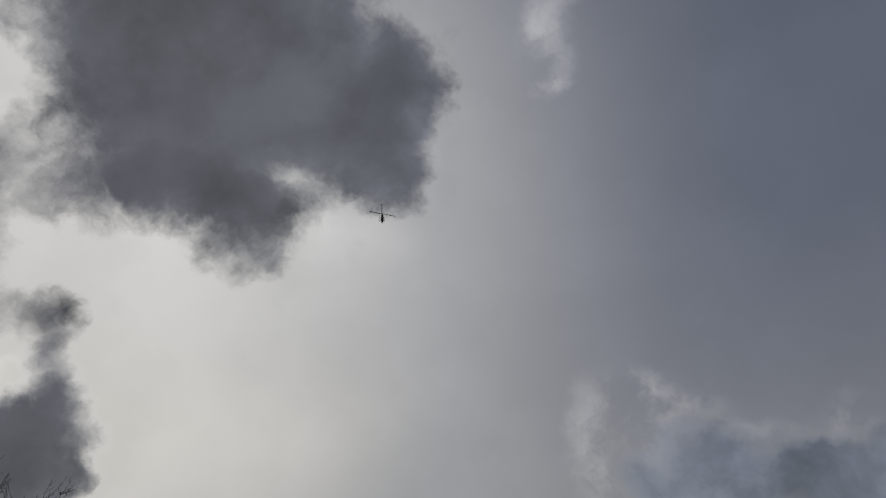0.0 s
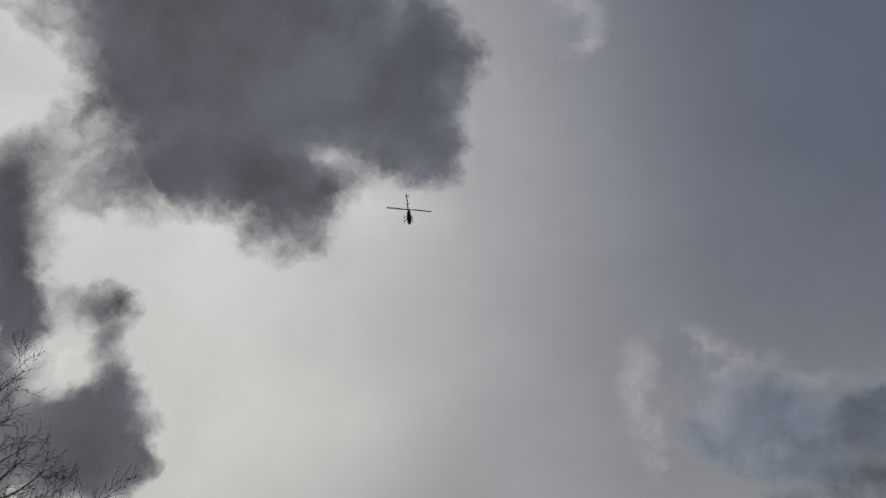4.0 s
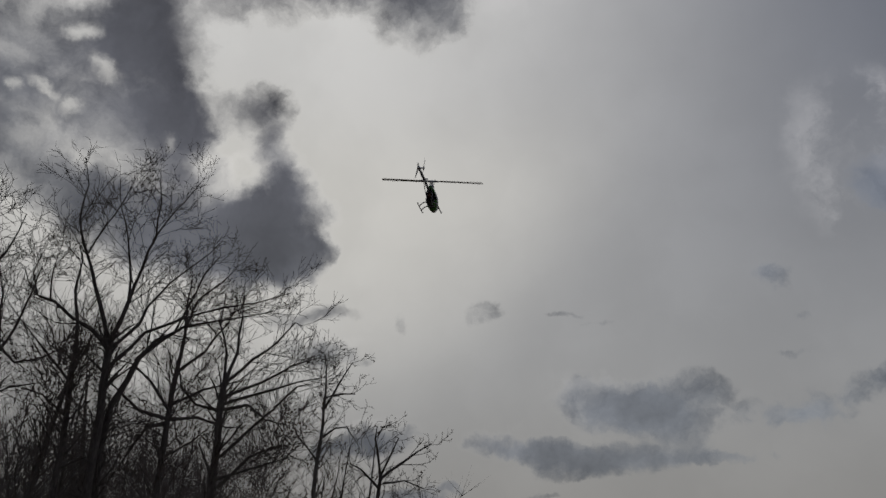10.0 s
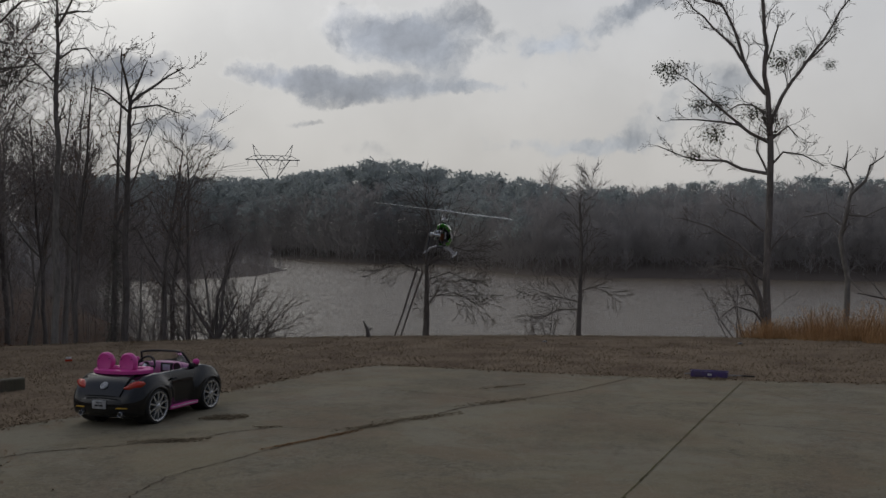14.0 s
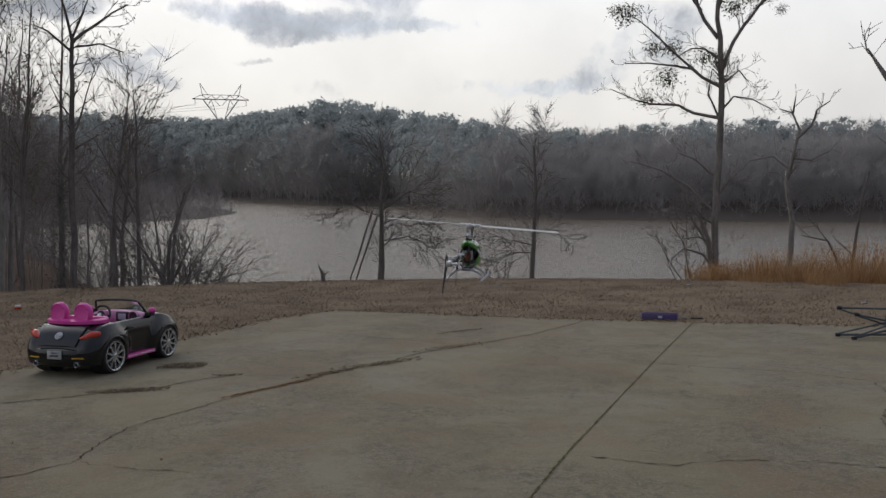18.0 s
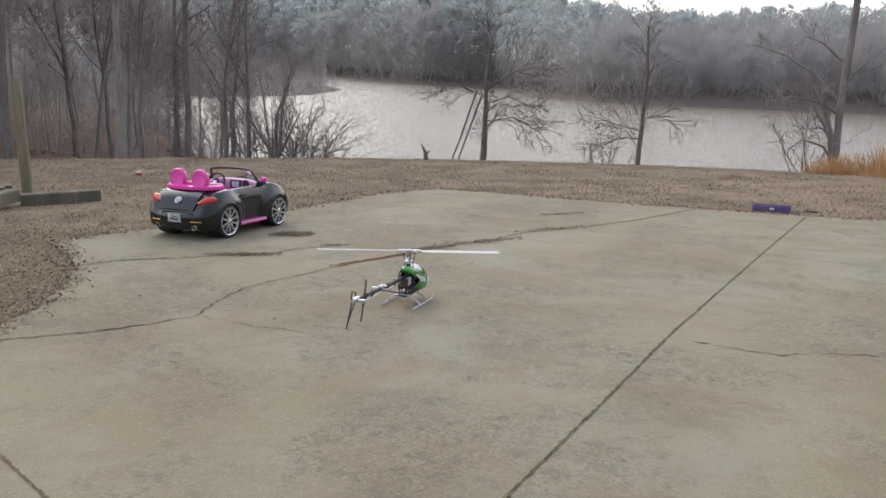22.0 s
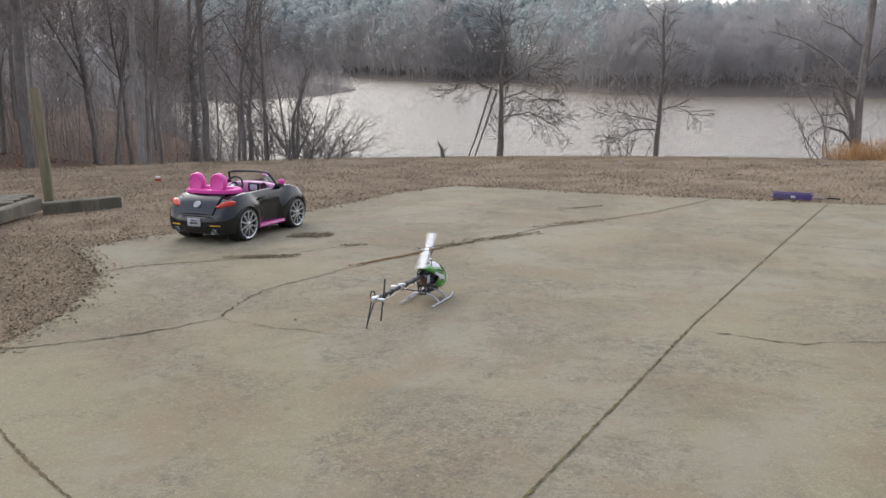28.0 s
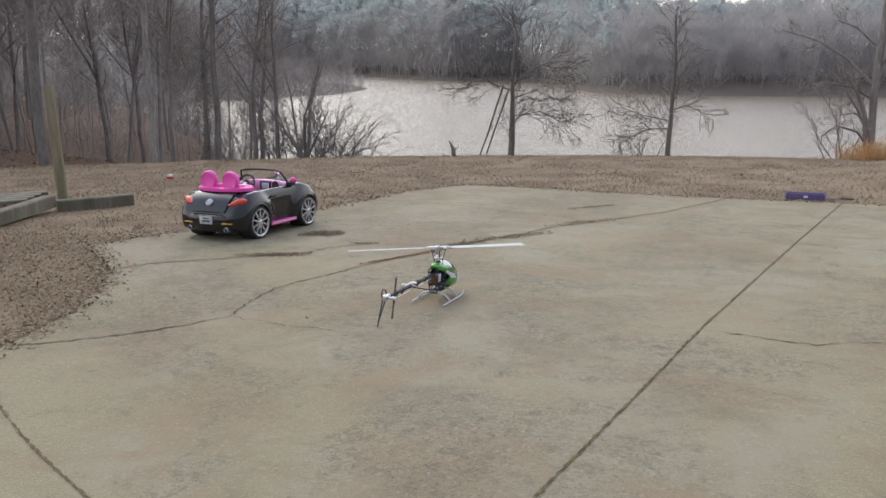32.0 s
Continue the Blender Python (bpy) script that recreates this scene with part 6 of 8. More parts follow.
        bm = bmesh.new()
        lathe_bm(bm, [(-0.590, 0.0145), (-0.592, 0.0165), (-0.590, 0.0185), (-0.54, 0.0185), (-0.54, 0.0145)], 20, "X", Matrix.Translation((0.004, s * 0.165, 0.094)), closed=True)
        tip = add("exhaust_tip", bm, M_CHROME, "chrome-look exhaust tip")
        bm = bmesh.new()
        lathe_bm(bm, [(-0.580, 0.0146), (-0.560, 0.0146)], 16, "X", Matrix.Translation((0.004, s * 0.165, 0.094)))
        part("bore", bm, M_BLACK, tip)
        bm = bmesh.new()
        box_bm(bm, -0.590, -0.570, s * 0.130, s * 0.215, 0.134, 0.143, 0.002, Matrix.Translation((0.006, 0, 0)) @ Matrix.Translation((-0.57, s * 0.175, 0)) @ Matrix.Rotation(radians(s * -13), 4, "Z") @ Matrix.Translation((0.57, -s * 0.175, 0)))
        add("reflector", bm, M_YELLOW, "thin yellow reflector")
    bm = bmesh.new()
    tilt = Matrix.Translation((-0.542, 0, 0.284)) @ Matrix.Rotation(radians(42), 4, "Y")
    lathe_bm(bm, [(-0.010, 0.026), (-0.008, 0.029), (0.004, 0.029)], 28, "X", tilt)
    emblem = add("round_emblem", bm, M_EMBLEM, "round white and grey emblem")
    bm = bmesh.new()
    lathe_bm(bm, [(-0.0125, 0.0225), (-0.0135, 0.0245), (-0.0125, 0.0275), (-0.009, 0.0275), (-0.009, 0.0225)], 28, "X", tilt, closed=True)
    for y0, y1, z0, z1 in ((-0.014, -0.003, 0.012, -0.016), (0.014, 0.003, 0.012, -0.016), (-0.010, 0.0, 0.018, 0.002), (0.010, 0.0, 0.018, 0.002)):
        tube_bm(bm, [tilt @ Vector((-0.0115, y0, z0)), tilt @ Vector((-0.0115, y1, z1))], 0.0034, 6)
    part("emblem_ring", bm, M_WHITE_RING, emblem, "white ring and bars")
    bm = bmesh.new()
    box_bm(bm, -0.601, -0.592, -0.058, 0.058, 0.130, 0.190, 0.003)
    plate = add("plate", bm, M_PLATE, "small pale plate with illegible dark lines")
    bm = bmesh.new()
    for y0, y1, z0, z1 in ((-0.024, 0.024, 0.171, 0.177), (-0.034, -0.008, 0.148, 0.160), (-0.004, 0.034, 0.148, 0.160)):
        box_bm(bm, -0.6025, -0.600, y0, y1, z0, z1)
    part("plate_bars", bm, M_BLACK, plate)
    # seats: a bench with two round headrests and a flange that wraps the opening
    bm = bmesh.new()
    rings = []
    for k in range(17):
        a = radians(-100 + 200 * k / 16)
        c, n = math.cos(a), math.sin(a)
        x, y = -0.335 - 0.115 * math.copysign(abs(c) ** 0.6, c), 0.212 * n
        rings.append([(x, y, 0.358), (x - 0.028 * c, y + 0.012 * n, 0.360), (x - 0.030 * c, y + 0.012 * n, 0.382), (x, y, 0.392), (x + 0.045 * c, y - 0.03 * n, 0.392), (x + 0.045 * c, y - 0.03 * n, 0.358)])
    loft_bm(bm, rings)
    seat = add("seat_back", bm, M_PINK, "hot pink seat with two round headrests", angle=50)
    for s in (-1, 1):
        bm = bmesh.new()
        rings = []
        for x, g in ((-0.432, 0.6), (-0.437, 0.85), (-0.424, 1.0), (-0.402, 1.0), (-0.382, 0.85), (-0.378, 0.6)):
            ring = []
            for k in range(24):
                a = 2 * math.pi * k / 24
                yy, zz = 0.070 * g * math.cos(a), 0.074 * g * math.sin(a)
                if zz < -0.03:
                    yy *= 1.1
                ring.append((x + 0.10 * (zz) * 0.3, s * 0.098 + yy, 0.437 + zz))
            rings.append(ring)
        loft_bm(bm, rings)
        part("headrest", bm, M_PINK, seat)
        for yy, zz in ((-0.045, 0.466), (0.045, 0.466), (0.05, 0.411)):
            bm = bmesh.new()
            lathe_bm(bm, [(-0.4365, 0.004), (-0.428, 0.004)], 8, "X", Matrix.Translation((0, s * 0.098 + yy, zz)))
            part("bolt_head", bm, M_BLACK, seat)
    bm = bmesh.new()
    box_bm(bm, -0.425, -0.385, -0.165, 0.165, 0.385, 0.418, 0.014)
    part("seat_ridge", bm, M_PINK, seat)
    bm = bmesh.new()
    box_bm(bm, -0.300, -0.25, -0.20, 0.20, 0.19, 0.40, 0.02)
    box_bm(bm, -0.24, 0.0, -0.20, 0.20, 0.17, 0.235, 0.02)
    add("seat_base", bm, M_PINK)
    # dashboard, wheel, windshield
    bm = bmesh.new()
    rings = []
    for k in range(9):
        y = -0.225 + 0.45 * k / 8
        b = 0.02 * (y / 0.225) ** 2
        rings.append([(0.155, y, 0.235), (0.10 + b, y, 0.25), (0.085 + b, y, 0.345), (0.11 + b, y, 0.392 - b), (0.17, y, 0.396 - b), (0.18, y, 0.25)])
    loft_bm(bm, rings)
    dash = add("dashboard", bm, M_LILAC, "pale pink dashboard", angle=50)
    bm = bmesh.new()
    box_bm(bm, 0.070, 0.09, -0.125, -0.015, 0.318, 0.388, 0.004)
    radio = part("radio", bm, M_BLACK, dash, "black toy radio")
    bm = bmesh.new()
    box_bm(bm, 0.066, 0.071, -0.103, -0.037, 0.330, 0.376, 0.002)
    part("radio_display", bm, M_SCREEN, dash, "grey-blue display")
    for y in (0.115, -0.165):
        bm = bmesh.new()
        lathe_bm(bm, [(0.070, 0.024), (0.068, 0.033), (0.09, 0.036)], 22, "X", Matrix.Translation((0.004, y, 0.358)))
        part("gauge", bm, M_BLACK, dash)
        bm = bmesh.new()
        lathe_bm(bm, [(0.071, 0.033), (0.067, 0.037), (0.072, 0.041), (0.085, 0.038)], 22, "X", Matrix.Translation((0.002, y, 0.358)), closed=True)
        part("gauge_ring", bm, M_LILAC, dash)
    tilt = Matrix.Translation((-0.01, 0.06, 0.366)) @ Matrix.Rotation(radians(24), 4, "Y")
    bm = bmesh.new()
    pts = [tilt @ Vector((0, 0.080 * math.cos(a), 0.080 * math.sin(a))) for a in (2 * math.pi * k / 28 for k in range(29))]
    tube_bm(bm, pts, 0.0085, 8)
    for a in (0, 180, 270):
        c, n = math.cos(radians(a)), math.sin(radians(a))
        tube_bm(bm, [tilt @ Vector((0.006, 0.01 * c, 0.01 * n)), tilt @ Vector((0, 0.068 * c, 0.068 * n))], 0.010, 6)
    lathe_bm(bm, [(-0.012, 0.012), (-0.010, 0.022), (0.012, 0.022)], 18, "X", tilt)
    tube_bm(bm, [tilt @ Vector((0.01, 0, 0)), tilt @ Vector((0.10, 0, -0.01))], 0.011, 8)
    wheel = add("steering_wheel", bm, M_BLACK, "black three-spoke steering wheel")
    bm = bmesh.new()
    lathe_bm(bm, [(-0.017, 0.012), (-0.0150, 0.018), (-0.010, 0.018)], 16, "X", tilt)
    part("horn_button", bm, M_CHROME, wheel)
    # windshield: bowed in plan, raked back
    bow = lambda y: 0.225 - 0.085 * (y / 0.26) ** 2  # noqa: E731
    low = [(bow(y), y, 0.378) for y in np.linspace(-0.225, 0.225, 15)]
    high = [(bow(y * 1.02) - 0.07, y, 0.474 - 0.018 * (y / 0.23) ** 4) for y in np.linspace(-0.19, 0.19, 15)]
    bm = bmesh.new()
    loop = low + high[::-1] + low[:1]
    tube_bm(bm, loop, 0.0085, 8)
    frame_ob = add("windshield_frame", bm, M_BLACK, "black windshield frame", angle=60)
    bm = bmesh.new()
    a, b = [bm.verts.new(p) for p in low], [bm.verts.new(p) for p in high]
    for i in range(14):
        bm.faces.new((a[i], a[i + 1], b[i + 1], b[i]))
    pane = part("pane", bm, M_CLEAR, frame_ob, "clear plastic pane")
    pane.visible_shadow = False
    for s in (-1, 1):
        bm = bmesh.new()
        bmesh.ops.create_uvsphere(bm, u_segments=16, v_segments=10, radius=1, matrix=Matrix.Translation((0.16, s * 0.278, 0.398)) @ Matrix.Diagonal((0.022, 0.030, 0.023, 1)))
        add("mirror", bm, M_PINK, "pink side mirror")
        bm = bmesh.new()
        box_bm(bm, 0.13, 0.19, min(s * 0.225, s * 0.285), max(s * 0.225, s * 0.285), 0.355, 0.388, 0.010)
        add("mirror_foot", bm, M_BLACK)
        bm = bmesh.new()
        box_bm(bm, -0.175, 0.175, min(s * 0.250, s * 0.292), max(s * 0.250, s * 0.292), 0.074, 0.102, 0.006)
        step = add("side_step", bm, M_PINK, "pink side step")
        bm = bmesh.new()
        box_bm(bm, -0.17, 0.17, min(s * 0.290, s * 0.2945), max(s * 0.290, s * 0.2945), 0.086, 0.093, 0.001)
        part("step_stripe", bm, M_WHITE_RING, step, "white stripe")
        bm = bmesh.new()
        box_bm(bm, -0.145, -0.085, min(s * 0.262, s * 0.284), max(s * 0.262, s * 0.284), 0.292, 0.306, 0.005)
        add("door_handle", bm, M_BLACK)
        for x in (-0.140, 0.140):
            bm = bmesh.new()
            tube_bm(bm, [(x, s * (side_width(x, z) - 0.001), z) for z in np.linspace(0.10, 0.335, 12)], 0.0022, 5)
            add("door_seam", bm, M_BLACK, smooth=False)
        bm = bmesh.new()
        bmesh.ops.create_uvsphere(bm, u_segments=18, v_segments=10, radius=1, matrix=Matrix.Translation((0.545, s * 0.19, 0.225)) @ Matrix.Diagonal((0.03, 0.045, 0.045, 1)))
        add("headlight", bm, M_CHROME, "round silver headlight")
    bm = bmesh.new()
    box_bm(bm, -0.50, 0.50, -0.20, 0.20, 0.055, 0.09, 0.01)
    add("chassis", bm, M_BLACK)
    return car


M_EMBLEM = material("silver_emblem_plastic", (0.30, 0.31, 0.33), 0.35, metal=0.3, scale=30, fine=90, bump=0, contrast=0.05)
M_WHITE_RING = material("white_emblem_print", (0.7, 0.7, 0.7), 0.4, scale=30, fine=90, bump=0, contrast=0.05)
CAR_YAW = 76.0
car_x, car_y = -2.64, 6.48
build_car(Matrix.Translation((car_x, car_y, plane(car_x, car_y) + 0.002)) @ Matrix.Scale(1.03, 4) @ Matrix.Rotation(-0.036, 4, "X") @ Matrix.Rotation(radians(CAR_YAW), 4, "Z"))

# ---------------------------------------------------------------- things on the lawn and beyond
M_PURPLE = material("purple_plastic_tray", (0.10, 0.075, 0.145), 0.5, scale=9, fine=60, bump=0.05, contrast=0.15, spots=(0.09, 0.055, 0.22))
M_TUBE = material("grey_chair_tube", (0.11, 0.12, 0.13), 0.4, metal=0.4, scale=20, fine=90, bump=0.03, contrast=0.15)
M_CLOTH = material("dark_green_chair_cloth", (0.022, 0.03, 0.030), 0.9, scale=12, fine=300, bump=0.3, contrast=0.3)


def on_lawn(x, y, lift=0.0):
    return Vector((x, y, plane(x, y) - 0.02 + lift))


def build_lawn_things():
    # post set in a timber border
    post = thing("wooden_post", "weathered leaning square wooden post beside a timber border", "post")
    bm = bmesh.new()
    rings = []
    for z, g in ((-0.15, 1.0), (0.0, 1.02), (0.5, 1.0), (1.0, 0.97), (1.20, 0.94), (1.24, 0.80)):
        h = 0.046 * g
        rings.append([(-h, -h * 0.7, z), (-h * 0.7, -h, z), (h * 0.7, -h, z), (h, -h * 0.7, z), (h, h * 0.7, z), (h * 0.7, h, z), (-h * 0.7, h, z), (-h, h * 0.7, z)])
    loft_bm(bm, rings)
    part("shaft", bm, M_POST, post, angle=25)
    post.matrix_world = Matrix.Translation(on_lawn(-5.20, 7.72)) @ Matrix.Rotation(radians(-1.6), 4, "Y") @ Matrix.Rotation(radians(20), 4, "Z")
    for (ax, ay), (bx, by), size in (((-5.12, 7.48), (-4.58, 7.98), 0.12), ((-5.0, 5.9), (-5.16, 7.44), 0.12)):
        beam = thing("timber_border", "low weathered grey landscape timber on the lawn", "timber", "timber border")
        bm = bmesh.new()
        l = math.hypot(bx - ax, by - ay)
        rings = []
        for k in range(7):
            x = l * k / 6
            h = size * (0.5 + 0.015 * math.sin(k * 2.1))
            rings.append([(x, -h, 0.0), (x, h, 0.0), (x, h, size * 0.9), (x, h * 0.85, size), (x, -h * 0.85, size), (x, -h, size * 0.9)])
        loft_bm(bm, rings)
        part("beam", bm, M_TIMBER, beam, angle=25)
        beam.matrix_world = Matrix.Translation(on_lawn(ax, ay, -0.01)) @ Matrix.Rotation(math.atan2(by - ay, bx - ax), 4, "Z")
    # planks inside the border
    for k in range(4):
        plank = thing("grey_plank", "grey weathered plank lying inside the timber border", "plank", "planks in the border")
        bm = bmesh.new()
        box_bm(bm, -0.7, 0.7, -0.07, 0.07, 0, 0.035, 0.005)
        part("board", bm, M_TIMBER, plank)
        plank.matrix_world = Matrix.Translation(on_lawn(-6.35 - 0.05 * k, 7.55 + 0.19 * k, 0.02)) @ Matrix.Rotation(0.55 + 0.05 * k, 4, "Z")
    # purple tray with poles
    M_SKIDROD = material("dull_grey_rod", (0.30, 0.29, 0.28), 0.5, metal=0.3, scale=20, fine=80, bump=0.1, contrast=0.2)
    tray = thing("purple_tray", "long shallow purple plastic tray with metal rods on dead grass", "tray")
    bm = bmesh.new()
    outer = [(-0.24, 0.0, 0.055), (0.24, 0.075, 0.055)]
    box_bm(bm, -0.235, 0.235, -0.075, 0.075, 0.0, 0.012, 0.004)
    for y in (-0.078, 0.07):
        box_bm(bm, -0.245, 0.245, y, y + 0.010, 0.0, 0.075, 0.003)
    for x in (-0.245, 0.235):
        box_bm(bm, x, x + 0.010, -0.07, 0.07, 0.0, 0.075, 0.003)
    for y in (-0.086, 0.076):
        box_bm(bm, -0.26, 0.26, y, y + 0.014, 0.068, 0.082, 0.003)
    body = part("shell", bm, M_PURPLE, tray)
    bm = bmesh.new()
    box_bm(bm, -0.02, 0.035, -0.0815, -0.0765, 0.025, 0.055, 0.001)
    part("pale_sticker", bm, M_WHITE_RING, tray, "small pale sticker")
    for y, x0, x1, r in ((-0.03, -0.33, -0.22, 0.006), (0.03, -0.31, -0.22, 0.005), (0.02, 0.22, 0.46, 0.006), (-0.05, 0.22, 0.36, 0.006)):
        bm = bmesh.new()
        tube_bm(bm, [(x0, y, 0.03), ((x0 + x1) / 2, y, 0.035), (x1, y, 0.03)], r, 8)
        part("rod", bm, M_SKIDROD, tray, "dull metal rod")
    bm = bmesh.new()
    tube_bm(bm, [(0.44, 0.02, 0.03), (0.60, 0.03, 0.026)], 0.009, 8)
    part("black_grip", bm, M_BLACK, tray, "black rubber grip")
    tray.matrix_world = Matrix.Translation(on_lawn(2.36, 9.0, 0.012)) @ Matrix.Rotation(radians(-14), 4, "Z") @ Matrix.Scale(0.76, 4)
    # folded camp chair lying on the slab's edge
    chair = thing("folded_camp_chair", "folded camp chair with grey tube legs lying on its side", "chair")
    feet = [(0.0, 0.0, 0.02), (0.10, -0.16, 0.02), (0.02, 0.06, 0.26), (0.14, -0.06, 0.22)]
    ends = [(0.85, 0.02, 0.05), (0.95, -0.02, 0.24), (0.9, 0.05, 0.27), (0.85, 0.0, 0.08)]
    for i, (a, b) in enumerate(zip(feet, ends)):
        bm = bmesh.new()
        tube_bm(bm, [a, b], 0.010, 8)
        leg = part("leg", bm, M_TUBE, chair)
        bm = bmesh.new()
        d = (Vector(a) - Vector(b)).normalized()
        tube_bm(bm, [Vector(a) - d * 0.02, Vector(a) + d * 0.018], 0.017, 8)
        part("foot_cap", bm, M_BLACK, leg)
    for a, b in (((0.0, 0.0, 0.03), (0.72, 0.0, 0.24)), ((0.10, -0.16, 0.03), (0.75, -0.05, 0.28)), ((0.02, 0.06, 0.25), (0.6, -0.06, 0.06)), ((0.14, -0.06, 0.21), (0.65, 0.04, 0.05))):
        bm = bmesh.new()
        tube_bm(bm, [a, b], 0.008, 8)
        part("cross_tube", bm, M_TUBE, chair)
    bm = bmesh.new()
    rings = []
    for k in range(11):
        x = 0.42 + 0.055 * k
        g = 0.10 + 0.05 * math.sin(k * 1.3) * 0.4 + 0.004 * k
        rings.append([(x, g * 0.9 * math.cos(a), 0.15 + g * math.sin(a) * (1 + 0.2 * math.sin(3 * a + k))) for a in (2 * math.pi * j / 14 for j in range(14))])
    loft_bm(bm, rings)
    part("seat_cloth", bm, M_CLOTH, chair, "bundled dark seat cloth")
    chair.matrix_world = Matrix.Translation((3.62, 7.55, plane(3.62, 7.55))) @ Matrix.Rotation(radians(-12), 4, "Z")
    # small can and other litter
    can = thing("small_red_toy", "small red and white toy lying on dead grass", "toy")
    bm = bmesh.new()
    box_bm(bm, -0.055, 0.055, -0.03, 0.03, 0.0, 0.035, 0.008)
    part("base", bm, M_RED, can)
    bm = bmesh.new()
    box_bm(bm, -0.045, 0.04, -0.028, 0.028, 0.035, 0.07, 0.01)
    part("top", bm, M_WHITE_RING, can)
    can.matrix_world = Matrix.Translation(on_lawn(-5.5, 10.6, 0.005)) @ Matrix.Rotation(0.4, 4, "Z") @ Matrix.Scale(0.78, 4)
    for x, y, s in ((5.3, 10.4, 0.03), (3.9, 13.2, 0.03), (0.9, 13.6, 0.03)):
        stone = thing("pale_stone", "small pale stone in dead grass", "stone", "stones in the grass")
        bm = bmesh.new()
        bmesh.ops.create_icosphere(bm, subdivisions=2, radius=s, matrix=Matrix.Diagonal((1.4, 1, 0.6, 1)))
        for v in bm.verts:
            v.co *= 1 + 0.25 * noise.noise(v.co * 20)
        part("stone_body", bm, M_SKIDROD, stone)
        stone.matrix_world = Matrix.Translation(on_lawn(x, y, 0.01))
    stump = thing("broken_stump", "short dark broken stump on the lawn's crest", "stump")
    bm = bmesh.new()
    tube_bm(bm, [(0, 0, -0.05), (-0.02, 0, 0.12), (-0.10, 0, 0.28)], [0.045, 0.035, 0.006], 8)
    tube_bm(bm, [(-0.01, 0, 0.08), (0.08, 0, 0.17)], [0.02, 0.004], 6)
    part("wood", bm, M_BARK, stump)
    stump.matrix_world = Matrix.Translation(on_lawn(-2.2, 15.0, 0.0))
    # fallen logs on the left bank
    for az, r, l, turn in ((-29.6, 22, 1.6, 10), (-33.0, 30, 3.0, 30)):
        log = thing("fallen_log", "fallen grey log on the leafy bank", "log", "fallen logs")
        bm = bmesh.new()
        tube_bm(bm, [(-l / 2, 0, 0.03), (-l / 6, 0.06, 0.06), (l / 5, -0.03, 0.05), (l / 2, 0.05, 0.08)], [0.07, 0.065, 0.05, 0.025], 8)
        tube_bm(bm, [(l / 6, 0, 0.06), (l / 4, 0.3, 0.3)], [0.03, 0.01], 6)
        part("log_wood", bm, M_BARK, log)
        log.matrix_world = Matrix.Translation(spot(az, r)) @ Matrix.Rotation(radians(turn - az), 4, "Z")


build_lawn_things()


def build_pylon():
    """Lattice transmission tower that rises over the far ridge, with its lines."""
    tower = thing("transmission_tower", "grey steel lattice power-line tower above the far trees", "power pylon")
    right, away = across(-14.9)
    base = spot(-15.1, 330)
    beyond = Matrix.Translation((0, 0, 1.12)) @ Matrix.Scale(1.3, 4) @ Matrix.Translation((0, 0, -1.12))
    at = lambda a, z, b=0.0: right * a + away * b + Vector((0, 0, z - base.z))  # noqa: E731

    def bars(name, pairs, r):
        bm = bmesh.new()
        for p, q in pairs:
            tube_bm(bm, [p, q], r, 4)
        part(name, bm, M_STEEL_FAR, tower, smooth=False)

    for s in (-1, 1):
        bars("leg", [(at(s * 4.0, base.z, b), at(s * 1.3, 26.0, b * 0.5)) for b in (-3, 3)] + [(at(s * 1.3, 26.0, b), at(s * 6.6, 33.6, b)) for b in (-1.2, 1.2)]
             + [(at(s * (4.0 - 2.7 * k / 6), base.z + (26 - base.z) * k / 6, -3), at(-s * (4.0 - 2.7 * (k + 1) / 6), base.z + (26 - base.z) * (k + 1) / 6, -3)) for k in range(6)], 0.16)
        bars("inner_leg", [(at(s * 1.3, 26.0), at(s * 3.4, 33.4)), (at(s * 2.2, 29.5), at(s * 4.9, 31.0)), (at(s * 4.9, 31.0), at(s * 3.4, 33.4))], 0.13)
        bars("earth_peak", [(at(s * 4.6, 35.0), at(s * 7.6, 39.4)), (at(s * 6.6, 34.6), at(s * 7.6, 39.4))], 0.13)
        bars("insulator", [(at(s * 9.4, 33.6), at(s * 9.4, 31.2)), (at(s * 2.4, 33.4), at(s * 0.4, 31.2))], 0.11)
    bars("crossarm", [(at(-10.4, 33.5, b), at(10.4, 33.5, b)) for b in (-0.9, 0.9)] + [(at(-6.8, 35.2), at(6.8, 35.2)), (at(-10.4, 33.5), at(-6.8, 35.2)), (at(10.4, 33.5), at(6.8, 35.2))]
         + [(at(-6.8 + 1.7 * k, 33.5 if k % 2 else 35.2), at(-5.1 + 1.7 * k, 35.2 if k % 2 else 33.5)) for k in range(8)], 0.13)
    tower.matrix_world = beyond @ Matrix.Translation(base)
    for s in (-9.4, 0.0, 9.4):
        wire = thing("power_line", "thin sagging power line running from the tower", "power line", "power lines")
        bm = bmesh.new()
        a = base + at(s, 31.2)
        b = a + Vector((-210, 60, 6))
        tube_bm(bm, [beyond @ (a.lerp(b, k / 16) - Vector((0, 0, 9 * 4 * (k / 16) * (1 - k / 16) * 0.5))) for k in range(17)], 0.065, 3)
        part("wire", bm, M_STEEL_FAR, wire)


build_pylon()


